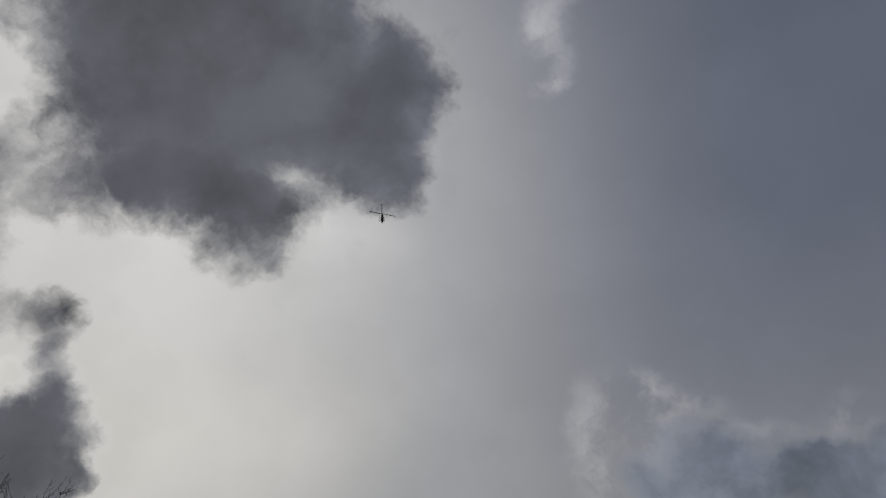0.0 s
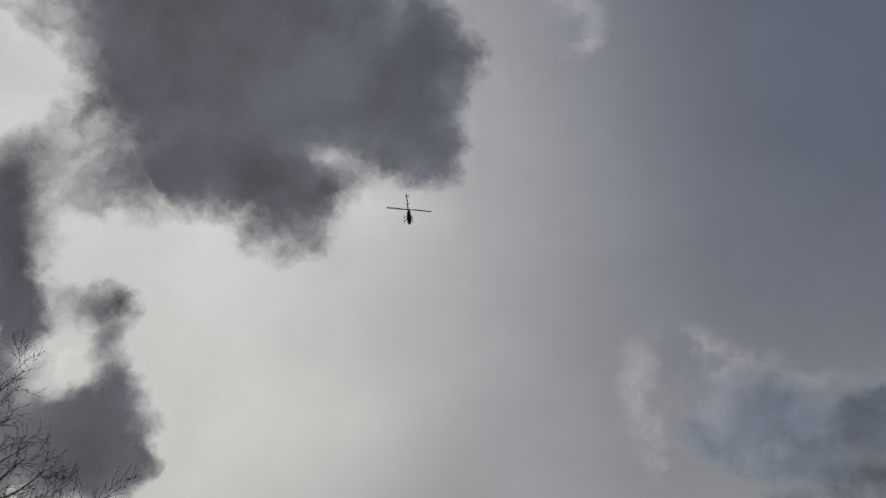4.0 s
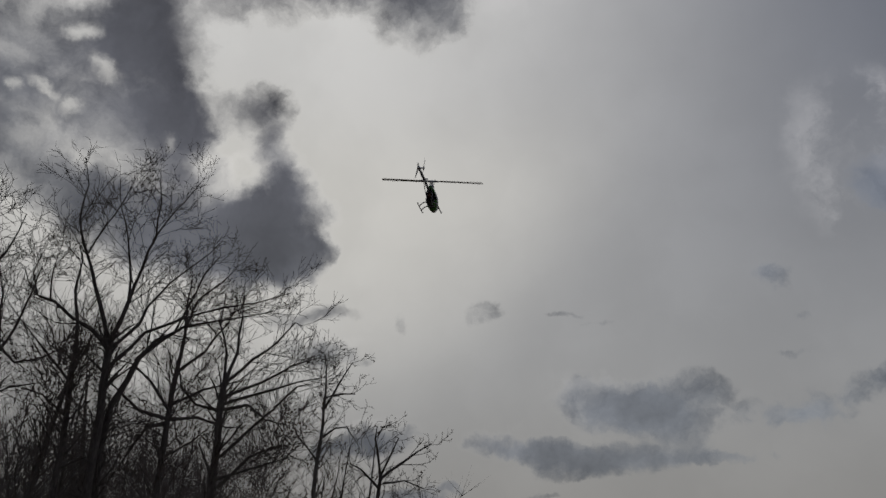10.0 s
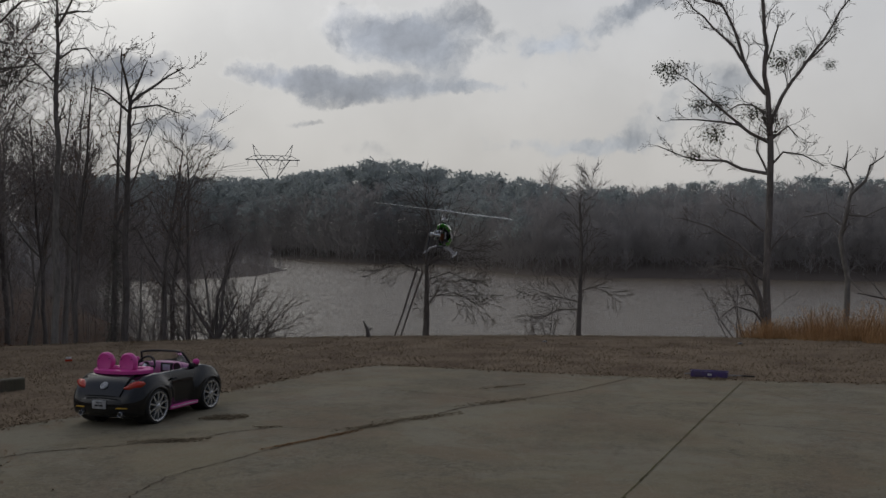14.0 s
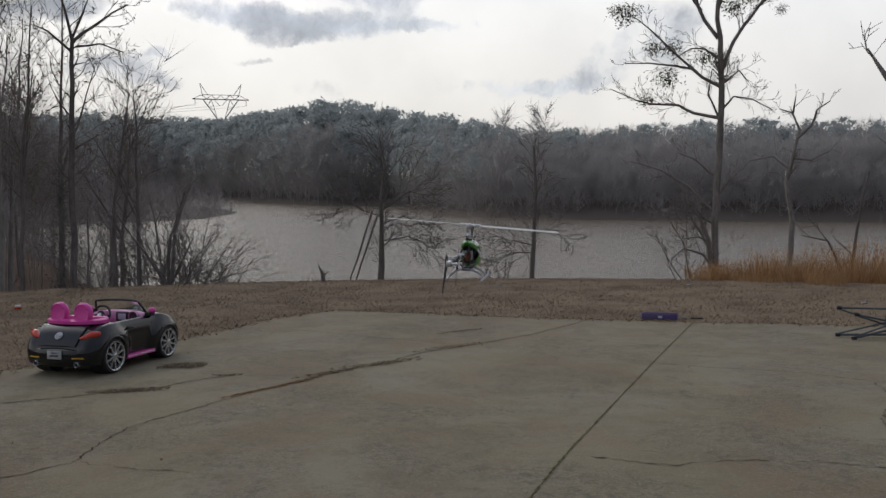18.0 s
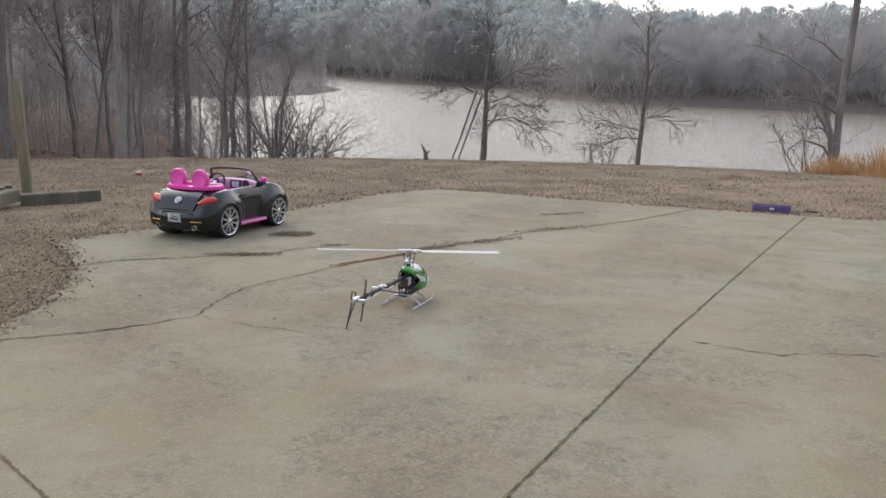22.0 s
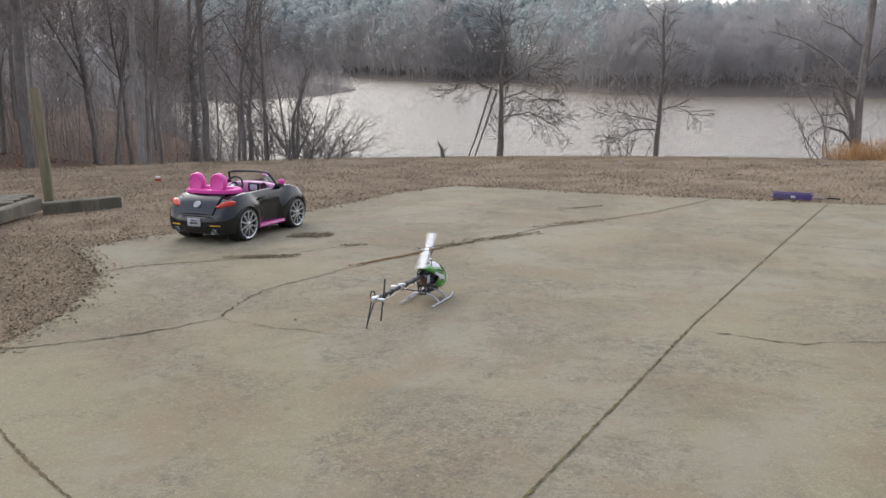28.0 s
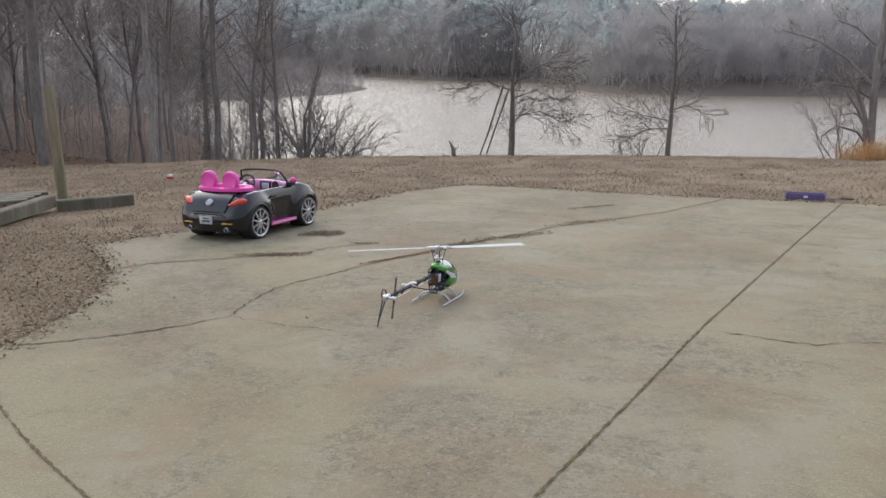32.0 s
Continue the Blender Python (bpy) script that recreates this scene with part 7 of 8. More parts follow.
def build_house():
    """The grey-roofed house among the trees on the left bank."""
    house = thing("lake_house", "low grey house with a grey roof behind bare trees", "house")
    wall = material("grey_siding", (0.42, 0.42, 0.42), 0.8, scale=2, fine=30, bump=0.2, contrast=0.1)
    roof = material("grey_shingle_roof", (0.40, 0.405, 0.415), 0.75, scale=1, fine=20, bump=0.1, contrast=0.1)
    glass = material("dark_window", (0.03, 0.035, 0.04), 0.15, scale=3, fine=20, bump=0, contrast=0.1)
    bm = bmesh.new()
    box_bm(bm, -6, 6, -4, 4, -6.5, 2.6)
    part("wall", bm, wall, house, smooth=False)
    bm = bmesh.new()
    a = [bm.verts.new(p) for p in ((-6.5, -4.6, 2.45), (6.5, -4.6, 2.45), (6.5, 4.6, 2.45), (-6.5, 4.6, 2.45), (-6.5, 0, 4.2), (6.5, 0, 4.2))]
    for f in ((0, 1, 5, 4), (2, 3, 4, 5), (0, 4, 3), (1, 2, 5), (3, 2, 1, 0)):
        bm.faces.new([a[i] for i in f])
    part("roof", bm, roof, house, smooth=False)
    for x in (-3.8, -0.6, 3.0):
        bm = bmesh.new()
        box_bm(bm, x - 0.6, x + 0.6, -4.06, -3.98, 0.7, 2.0, 0.02)
        win = part("window", bm, wall, house)
        bm = bmesh.new()
        box_bm(bm, x - 0.5, x + 0.5, -4.09, -4.05, 0.8, 1.9)
        part("pane", bm, glass, win)
    p = spot(-30.0, 150)
    house.matrix_world = Matrix.Translation(Vector((p.x, p.y, 0.4))) @ Matrix.Rotation(radians(22), 4, "Z")


build_house()

# ---------------------------------------------------------------- dead grass, leaves and straw
def inside_slab(x, y, grow=0.0):
    pts = np.array(SLAB_EDGE)
    c = pts.mean(0)
    pts = c + (pts - c) * (1 + grow)
    hit = np.zeros(x.shape, bool)
    for (ax, ay), (bx, by) in zip(pts, np.roll(pts, -1, 0)):
        hit ^= ((ay > y) != (by > y)) & (x < (bx - ax) * (y - ay) / ((by - ay) or 1e-9) + ax)
    return hit


def lying_leaves(rng, x, y, z, size):
    """Curled leaf flakes as pairs of triangles."""
    n = len(x)
    a = rng.uniform(0, 2 * np.pi, n)
    u = np.c_[np.cos(a), np.sin(a), rng.normal(0, 0.35, n)] * size[:, None]
    v = np.c_[-np.sin(a), np.cos(a), rng.normal(0, 0.35, n)] * (size * 0.6)[:, None]
    c = np.c_[x, y, z]
    return np.concatenate([np.stack([c - u, c + v, c + u], 1), np.stack([c - u, c + u, c - v + np.c_[0 * x, 0 * x, size * 0.25]], 1)])


def build_litter():
    rng = np.random.RandomState(21)
    n = 165000
    r = 3.0 + 15 * rng.uniform(0, 1, n) ** 0.8
    az = np.radians(rng.uniform(-48, 40, n))
    x, y = r * np.sin(az), r * np.cos(az)
    keep = ~inside_slab(x, y, -0.004)
    x, y = x[keep], y[keep]
    z = land(x, y) + 0.006 + rng.uniform(0, 0.012, len(x))
    blades = int(len(x) * 0.8)
    # short dead grass
    bx, by = x[:blades], y[:blades]
    way = np.c_[rng.normal(0, 0.7, blades), rng.normal(0, 0.7, blades), rng.uniform(0.25, 1.0, blades)]
    way /= np.linalg.norm(way, axis=1, keepdims=True)
    grass = slivers(rng, np.c_[bx, by, land(bx, by) - 0.005], way, rng.uniform(0.02, 0.05, blades), rng.uniform(0.004, 0.011, blades))
    tagged(new("dead_grass", triangles_of("dead_grass", grass, M_TURF)), "short dead tan lawn grass", "grass", kind="stuff")
    lx, ly, lz = x[blades:], y[blades:], z[blades:]
    left = (lx < -1.5) | (rng.uniform(0, 1, len(lx)) < 0.35)
    leaves = lying_leaves(rng, lx[left], ly[left], lz[left], rng.uniform(0.005, 0.014, left.sum()))
    # drifts along the slab's edge
    edge = np.array(wavy(SLAB_EDGE[1:20], 0.02, 0.05, 8))
    rep = np.repeat(edge, 9, 0) + rng.normal(0, 0.06, (len(edge) * 9, 2))
    leaves = np.concatenate([leaves, lying_leaves(rng, rep[:, 0], rep[:, 1], plane(rep[:, 0], rep[:, 1]) + rng.uniform(-0.01, 0.012, len(rep)), rng.uniform(0.006, 0.018, len(rep)))])
    # thick drift by the slab's near corner
    n = 34000
    dx, dy = rng.uniform(-5.2, -2.5, n), rng.uniform(2.6, 6.2, n)
    out = ~inside_slab(dx, dy)
    dx, dy = dx[out], dy[out]
    leaves = np.concatenate([leaves, lying_leaves(rng, dx, dy, plane(dx, dy) + rng.uniform(-0.01, 0.03, len(dx)), rng.uniform(0.004, 0.012, len(dx)))])
    # mats of dead grass caught in the cracks
    mats = []
    for cx, cy, sx, sy, m in ((-2.0, 6.32, 0.10, 0.10, 1300), (-2.08, 5.42, 0.15, 0.05, 800), (-0.5, 6.32, 0.2, 0.09, 600), (-0.85, 5.95, 0.12, 0.05, 300), (0.05, 7.1, 0.18, 0.1, 360), (-1.55, 5.92, 0.06, 0.02, 120), (0.16, 8.08, 0.14, 0.05, 160)):
        ex = np.clip(rng.normal(0, 0.8, m), -1.6, 1.6) * sx
        ey = rng.normal(0, 1, m) * sy * 0.5 + ex * (0.75 if cx > -1.3 else 0.2)
        lie = np.c_[rng.normal(0, 1, m), rng.normal(0, 0.8, m), rng.uniform(0, 0.16, m)]
        lie /= np.linalg.norm(lie, axis=1, keepdims=True)
        mats.append(slivers(rng, np.c_[cx + ex, cy + ey, plane(cx + ex, cy + ey) + 0.003 + rng.uniform(0, 0.01, m)], lie, rng.uniform(0.012, 0.04, m), rng.uniform(0.003, 0.007, m)))
    rust = []
    for cx, cy, sx, sy, m in ((-1.18, 5.42, 0.13, 0.035, 420), (-0.98, 5.68, 0.08, 0.04, 260)):
        ex = np.clip(rng.normal(0, 0.8, m), -1.6, 1.6) * sx
        ey = rng.normal(0, 1, m) * sy * 0.5 + ex * 1.2
        lie = np.c_[rng.normal(0, 1, m), rng.normal(0, 0.8, m), rng.uniform(0, 0.12, m)]
        lie /= np.linalg.norm(lie, axis=1, keepdims=True)
        rust.append(slivers(rng, np.c_[cx + ex, cy + ey, plane(cx + ex, cy + ey) + 0.003 + rng.uniform(0, 0.006, m)], lie, rng.uniform(0.01, 0.03, m), rng.uniform(0.003, 0.007, m)))
    tagged(new("pine_needle_drift", triangles_of("pine_needle_drift", np.concatenate(rust), M_NEEDLE)), "rust-brown pine needles along the slab's crack", "pine needles", kind="stuff")
    tagged(new("dead_grass_mats", triangles_of("dead_grass_mats", np.concatenate(mats), M_MAT)), "tan mats of dead grass caught in the slab's cracks", "dead grass", kind="stuff")
    # crumbs strewn on the slab
    n = 260
    ex, ey = rng.uniform(-2.4, 3.4, n), rng.uniform(2.0, 9.0, n)
    ok = inside_slab(ex, ey, -0.03)
    leaves = np.concatenate([leaves, lying_leaves(rng, ex[ok], ey[ok], plane(ex[ok], ey[ok]) + 0.003, rng.uniform(0.004, 0.010, ok.sum()))])
    tagged(new("fallen_leaves", triangles_of("fallen_leaves", leaves, M_LEAF)), "brown fallen leaves and crumbs drifted on lawn and slab", "leaves", kind="stuff")
    # leaf litter on the left bank
    n = 26000
    r = 17.5 + 38 * rng.uniform(0, 1, n) ** 1.6
    az = np.radians(rng.uniform(-60, -17, n))
    x, y = r * np.sin(az), r * np.cos(az)
    ok = shore_distance(x, y) > 0.2
    x, y = x[ok], y[ok]
    bank = lying_leaves(rng, x, y, land(x, y) + 0.02, rng.uniform(0.02, 0.06, len(x)))
    tagged(new("bank_leaves", triangles_of("bank_leaves", bank, M_BANKLEAF)), "rust-brown leaf litter under the trees", "leaves", kind="stuff")


M_NEEDLE = island_material("rust_pine_needles", (0.24, 0.14, 0.065), (0.38, 0.24, 0.13))
M_MAT = island_material("dead_grass_mat", (0.16, 0.125, 0.08), (0.32, 0.26, 0.17))
M_BANKLEAF = island_material("rust_leaf_litter", (0.10, 0.05, 0.03), (0.27, 0.14, 0.08))


def build_straw():
    """Clumps of tall orange grass round the big tree."""
    rng = np.random.RandomState(31)
    spots = [(19.0, 16.2), (20.2, 16.4), (21.2, 15.6), (22.2, 16.8), (23.2, 15.4), (24.2, 16.2), (24.8, 14.6), (25.8, 15.8), (26.8, 15.0), (27.8, 16.0), (28.8, 15.2), (17.6, 16.6), (29.8, 14.6), (31.0, 15.5), (32.5, 15.0), (23.6, 17.4), (26.4, 17.6), (21.5, 18.0), (34.0, 14.5), (18.4, 15.4), (20.8, 14.9)]
    spots += [(az + rng.uniform(-0.8, 0.8), r + rng.uniform(0.4, 2.4)) for az, r in spots]
    for k, (az, r) in enumerate(spots):
        if rng.uniform() < 0.3 and k > 3:
            continue
        p = spot(az, r)
        n = 260
        h = 0.8 if az < 25 else 1.05
        if r < 15.0 or az < 19.5:
            h = 0.55
        h *= rng.uniform(0.4, 0.9)
        a = rng.uniform(0, 2 * np.pi, n)
        d = 0.30 * np.sqrt(rng.uniform(0, 1, n)) * rng.uniform(0.7, 1.3)
        base = np.c_[p.x + d * np.cos(a), p.y + d * np.sin(a), np.full(n, p.z - 0.03)]
        way = np.c_[np.cos(a) * d * 1.1 + rng.normal(0.06, 0.2, n), np.sin(a) * d * 1.1 + rng.normal(0, 0.2, n), np.ones(n)]
        way /= np.linalg.norm(way, axis=1, keepdims=True)
        ln = h * rng.uniform(0.2, 1.05, n) ** 0.8
        tri = slivers(rng, base - np.array(p), way, ln, rng.uniform(0.006, 0.013, n))
        # feathery seed heads near the tips
        top = (base - np.array(p)) + way * (ln * rng.uniform(0.6, 0.95, n))[:, None]
        w2 = way + rng.normal(0, 0.45, (n, 3))
        w2 /= np.linalg.norm(w2, axis=1, keepdims=True)
        tri = np.concatenate([tri, slivers(rng, top, w2, h * rng.uniform(0.06, 0.16, n), rng.uniform(0.006, 0.014, n))])
        ob = tagged(new("tall_grass_clump", triangles_of("tall_grass_clump", tri, M_STRAW)), "clump of tall orange-brown dry grass", "grass clump", "clumps of dry grass")
        ob.location = p


build_litter()
build_straw()

# ---------------------------------------------------------------- model helicopter
HELI_PATH = [
    (0, -4.271, 21.256, 22.076, 0.4, -0.4, 94.0),
    (0.2, -4.523, 21.315, 21.935, 0.9, -1.9, 93.4),
    (0.4, -4.532, 21.321, 22.050, 1.5, -3.4, 92.8),
    (0.6, -4.701, 21.304, 22.153, 2.0, -5.0, 92.2),
    (1, -4.689, 21.719, 22.130, 3.0, -8.0, 91.0),
    (1.5, -4.917, 21.398, 21.988, 3.5, -11.4, 90.6),
    (2, -4.834, 21.638, 21.639, 4.1, -14.8, 90.1),
    (2.5, -4.513, 19.001, 18.987, 2.6, -11.5, 91.8),
    (3, -3.729, 16.793, 16.292, 1.1, -8.3, 93.5),
    (3.5, -3.366, 15.012, 14.699, 0.4, -5.4, 94.2),
    (5.5, -1.449, 8.884, 8.030, -2.4, 6.1, 97.0),
    (5.7, -1.429, 8.496, 7.042, -2.7, 7.2, 97.3),
    (6, -1.305, 7.858, 5.738, -3.1, 9.0, 97.7),
    (6.3, -1.791, 7.665, 5.150, 0.1, 6.1, 98.5),
    (6.5, -1.877, 7.734, 4.589, 2.3, 4.3, 99.0),
    (7, -2.569, 7.557, 3.793, 7.7, -0.4, 100.3),
    (7.5, -3.060, 6.737, 3.192, 11.4, 0.2, 100.0),
    (8, -3.228, 6.012, 3.019, 15.2, 0.8, 99.6),
    (8.5, -3.208, 5.666, 3.444, 13.2, 3.9, 98.8),
    (9, -2.976, 5.547, 3.897, 11.2, 7.1, 98.0),
    (9.5, -2.784, 5.934, 4.490, 7.0, 0.5, 99.1),
    (10, -2.665, 6.598, 4.822, 2.8, -6.0, 100.3),
    (10.5, -2.468, 6.812, 4.903, 4.1, -5.4, 96.2),
    (11, -2.337, 7.279, 4.773, 5.4, -4.9, 92.0),
    (11.5, -2.053, 6.950, 4.306, 7.4, -4.1, 91.1),
    (12, -1.641, 6.932, 3.513, 9.4, -3.3, 90.2),
    (12.5, -1.194, 6.520, 2.777, 7.4, -4.1, 91.2),
    (13, -0.777, 6.215, 1.899, 5.3, -4.9, 92.2),
    (13.3, -0.529, 6.033, 1.425, 5.9, -4.1, 90.9),
    (13.5, -0.392, 5.900, 1.152, 6.3, -3.6, 90.0),
    (15.6, -0.177, 4.278, 0.935, 10.6, 2.2, 80.7),
    (16, -0.116, 4.521, 1.184, 5.1, 3.0, 81.5),
    (16.5, 0.073, 4.491, 1.243, 4.1, 0.5, 80.7),
    (17, 0.180, 4.474, 1.043, 3.1, -1.9, 79.9),
    (17.4, 0.213, 4.480, 0.838, 1.5, -2.3, 78.9),
    (18, 0.147, 4.487, 0.649, 3.0, -1.5, 79.7),
    (18.5, -0.036, 4.608, 0.383, 3.6, -1.3, 79.6),
    (19, -0.275, 4.677, 0.079, 4.3, -1.0, 79.5),
    (19.5, -0.530, 4.656, -0.018, 4.4, -0.2, 78.5),
    (20, -0.669, 4.566, -0.165, 4.6, 0.7, 77.5),
    (20.5, -0.740, 4.360, -0.160, 0.6, 2.1, 76.0),
    (21, -0.725, 4.310, -0.158, 0.6, 2.1, 76.0),
    (32, -0.725, 4.310, -0.158, 0.6, 2.1, 76.0),
]
ROTOR = {0: 102, 1: 8, 2: 129, 3: 136, 4: 100, 5: 20, 6: 48, 7: 45, 8: 159, 9: 149, 10: 95, 11: 70, 12: 165, 13: 93, 14: 120, 15: 30, 16: 52, 17: 78, 18: 76, 19: 72, 20: 4, 21: 40, 22: 120, 23: 149, 24: 122, 25: 83, 26: 60, 27: 150, 28: 21, 29: 168, 30: 57, 31: 42, 32: 131}

M_GREEN = material("green_gloss_canopy", (0.055, 0.33, 0.03), 0.25, scale=30, fine=90, bump=0, contrast=0.06, spots=(0.04, 0.27, 0.025), coat=0.6)
M_WHITE = material("white_plastic", (0.66, 0.67, 0.66), 0.4, scale=30, fine=120, bump=0.05, contrast=0.06, spots=(0.6, 0.6, 0.6))
M_BLADE = material("white_blade_paint", (0.43, 0.43, 0.41), 0.4, scale=12, fine=80, bump=0.03, contrast=0.06, spots=(0.38, 0.38, 0.36))
M_SKID = material("pale_grey_plastic", (0.48, 0.47, 0.49), 0.45, scale=30, fine=100, bump=0.05, contrast=0.06, spots=(0.43, 0.42, 0.44))
M_CARBON = material("black_carbon_fibre", (0.018, 0.018, 0.020), 0.4, scale=60, fine=400, bump=0.1, contrast=0.4, spots=(0.03, 0.03, 0.032))
M_ALU = material("machined_aluminium", (0.62, 0.63, 0.65), 0.3, metal=0.9, scale=40, fine=200, bump=0.05, contrast=0.1, spots=(0.5, 0.5, 0.52))
M_SMOKE = material("smoked_canopy_window", (0.03, 0.03, 0.035), 0.12, scale=20, fine=80, bump=0, contrast=0.1, coat=0.5)
M_COPPER = material("copper_motor_winding", (0.25, 0.10, 0.05), 0.45, metal=0.6, scale=90, fine=300, bump=0.2, contrast=0.3)


M_BATTERY = material("dark_battery_wrap", (0.03, 0.03, 0.05), 0.4, scale=30, fine=90, bump=0)


def build_heli():
    heli = thing("model_helicopter", "green and white radio-controlled model helicopter with white two-blade rotor", "model helicopter")
    heli_part = lambda name, bm, mat, parent=heli, label="", **k: part(name, bm, mat, parent, label, **k)  # noqa: E731

    # canopy: an egg with its tail cut open
    bm = bmesh.new()
    keys = [(0.250, 0.070, 0.004, 0.004), (0.240, 0.074, 0.026, 0.022), (0.210, 0.084, 0.049, 0.039), (0.17, 0.096, 0.066, 0.050), (0.13, 0.108, 0.076, 0.056), (0.09, 0.121, 0.078, 0.058),
            (0.05, 0.138, 0.069, 0.054), (0.01, 0.159, 0.048, 0.046), (-0.03, 0.180, 0.028, 0.036), (-0.085, 0.200, 0.005, 0.008)]
    back = np.array(keys[::-1])
    sections = [(x, *(float(np.interp(x, back[:, 0], back[:, k])) for k in (1, 2, 3))) for x in np.linspace(0.248, -0.085, 50)]
    n = 56
    rings = []
    for x, z, h, w in sections:
        rings.append([(x, w * math.sin(a), z + h * math.cos(a) * (1.0 if math.cos(a) > 0 else 0.9)) for a in (2 * math.pi * k / n for k in range(n))])
    loft_bm(bm, rings)
    for f in bm.faces:
        c = f.calc_center_median()
        h, zc = float(np.interp(c.x, back[:, 0], back[:, 2])), float(np.interp(c.x, back[:, 0], back[:, 1]))
        k = (c.z - zc) / max(h, 1e-3)
        oval = ((c.x - 0.062) / 0.062) ** 2 + ((k + 0.06) / 0.20) ** 2
        f.material_index = 0
        if 0.005 < c.x < 0.10 and k > 0.66:
            f.material_index = 1
        if (0.10 <= c.x < 0.195 and k > 0.42) or (0.085 < c.x < 0.10 and k > 0.60):
            f.material_index = 2
        # a thin dark line sweeps back under the green ridge
        if abs(k - 0.34 - 0.8 * (c.x - 0.05)) < 0.055 and c.x < 0.17:
            f.material_index = 2
        if oval < 1.35:
            f.material_index = 2
        if oval < 0.95:
            f.material_index = 1
        if c.x > 0.150 and k < 0.42:
            f.material_index = 2 if c.x < 0.160 or k > 0.34 else 1
    gone = [f for f in bm.faces if f.calc_center_median().x < 0.045 + 0.25 * (f.calc_center_median().z - 0.11) and f.calc_center_median().z < float(np.interp(f.calc_center_median().x, back[:, 0], back[:, 1])) - 0.012]
    bmesh.ops.delete(bm, geom=gone, context="FACES")
    heli_part("canopy", bm, [M_GREEN, M_WHITE, M_SMOKE], label="glossy green canopy with white and black trim")
    # side frames and what they carry
    for s in (-1, 1):
        bm = bmesh.new()
        pts = [(-0.085, 0.135), (-0.085, 0.170), (-0.03, 0.195), (0.03, 0.19), (0.06, 0.15), (0.07, 0.075), (0.03, 0.052), (-0.055, 0.052), (-0.075, 0.09)]
        # an open plate: rim and webs of flat carbon
        webs = list(zip(pts, pts[1:] + pts[:1])) + [(pts[0], pts[4]), (pts[8], pts[3]), (pts[7], pts[4]), (pts[2], pts[6]), (pts[8], pts[5])]
        for (x0, z0), (x1, z1) in webs:
            l = math.hypot(x1 - x0, z1 - z0)
            nx, nz = -(z1 - z0) / l * 0.0055, (x1 - x0) / l * 0.0055
            quad = [(x0 + nx, z0 + nz), (x1 + nx, z1 + nz), (x1 - nx, z1 - nz), (x0 - nx, z0 - nz)]
            a = [bm.verts.new((x, s * 0.019, z)) for x, z in quad]
            b = [bm.verts.new((x, s * 0.0207, z)) for x, z in quad]
            bm.faces.new(a)
            bm.faces.new(b[::-1])
            for i in range(4):
                j = (i + 1) % 4
                bm.faces.new((a[i], a[j], b[j], b[i]))
        bmesh.ops.recalc_face_normals(bm, faces=bm.faces)
        heli_part("side_frame", bm, M_CARBON, smooth=False)
    bm = bmesh.new()
    box_bm(bm, -0.075, 0.13, -0.024, 0.024, 0.047, 0.052, 0.001)
    heli_part("bottom_plate", bm, M_CARBON)
    bm = bmesh.new()
    box_bm(bm, 0.03, 0.15, -0.022, 0.022, 0.072, 0.112, 0.005)
    heli_part("battery", bm, M_BATTERY)
    bm = bmesh.new()
    lathe_bm(bm, [(0.095, 0.014), (0.098, 0.019), (0.135, 0.019), (0.14, 0.012)], 20, "Z", Matrix.Translation((-0.038, 0, 0)))
    heli_part("motor", bm, M_COPPER, label="copper-coloured electric motor")
    bm = bmesh.new()
    lathe_bm(bm, [(0.086, 0.045), (0.088, 0.047), (0.095, 0.047), (0.097, 0.045)], 40, "Z")
    heli_part("main_gear", bm, M_CARBON)
    for x, y in ((0.03, 0.028), (0.03, -0.028), (-0.03, 0.03)):
        bm = bmesh.new()
        box_bm(bm, x - 0.018, x + 0.018, y - 0.008, y + 0.008, 0.125, 0.16, 0.002)
        heli_part("servo", bm, M_CARBON)
    # standoffs, receiver and leads seen through the open sides
    for x, z in ((-0.07, 0.15), (-0.02, 0.185), (0.035, 0.165), (-0.06, 0.075), (0.0, 0.07), (0.045, 0.10)):
        for s in (-1, 1):
            bm = bmesh.new()
            lathe_bm(bm, [(s * 0.0195, 0.0045), (s * 0.0245, 0.0045), (s * 0.0255, 0.003)], 10, "Y", Matrix.Translation((x, 0, z)))
            heli_part("frame_screw", bm, M_ALU)
    for s in (-1, 1):
        for x0, x1, z0, z1 in ((-0.05, -0.015, 0.105, 0.15), (0.0, 0.03, 0.105, 0.14)):
            bm = bmesh.new()
            box_bm(bm, x0, x1, s * 0.023 - 0.002, s * 0.023 + 0.002, z0, z1, 0.001)
            heli_part("frame_panel", bm, M_SKID if x0 < 0 else M_BATTERY)
    bm = bmesh.new()
    tube_bm(bm, [(0.04, 0.03, 0.10), (0.0, 0.034, 0.085), (-0.03, 0.03, 0.10), (-0.05, 0.026, 0.13)], 0.003, 6)
    heli_part("lead", bm, M_CARBON)
    # landing gear
    for x in (-0.052, 0.058):
        for s in (-1, 1):
            bm = bmesh.new()
            tube_bm(bm, [(x, 0, 0.052), (x, s * 0.03, 0.051), (x + 0.004, s * 0.06, 0.040), (x + 0.008, s * 0.085, 0.02), (x + 0.01, s * 0.093, 0.006)], [0.0062, 0.006, 0.0055, 0.005, 0.005], 8)
            heli_part("strut", bm, M_SKID)
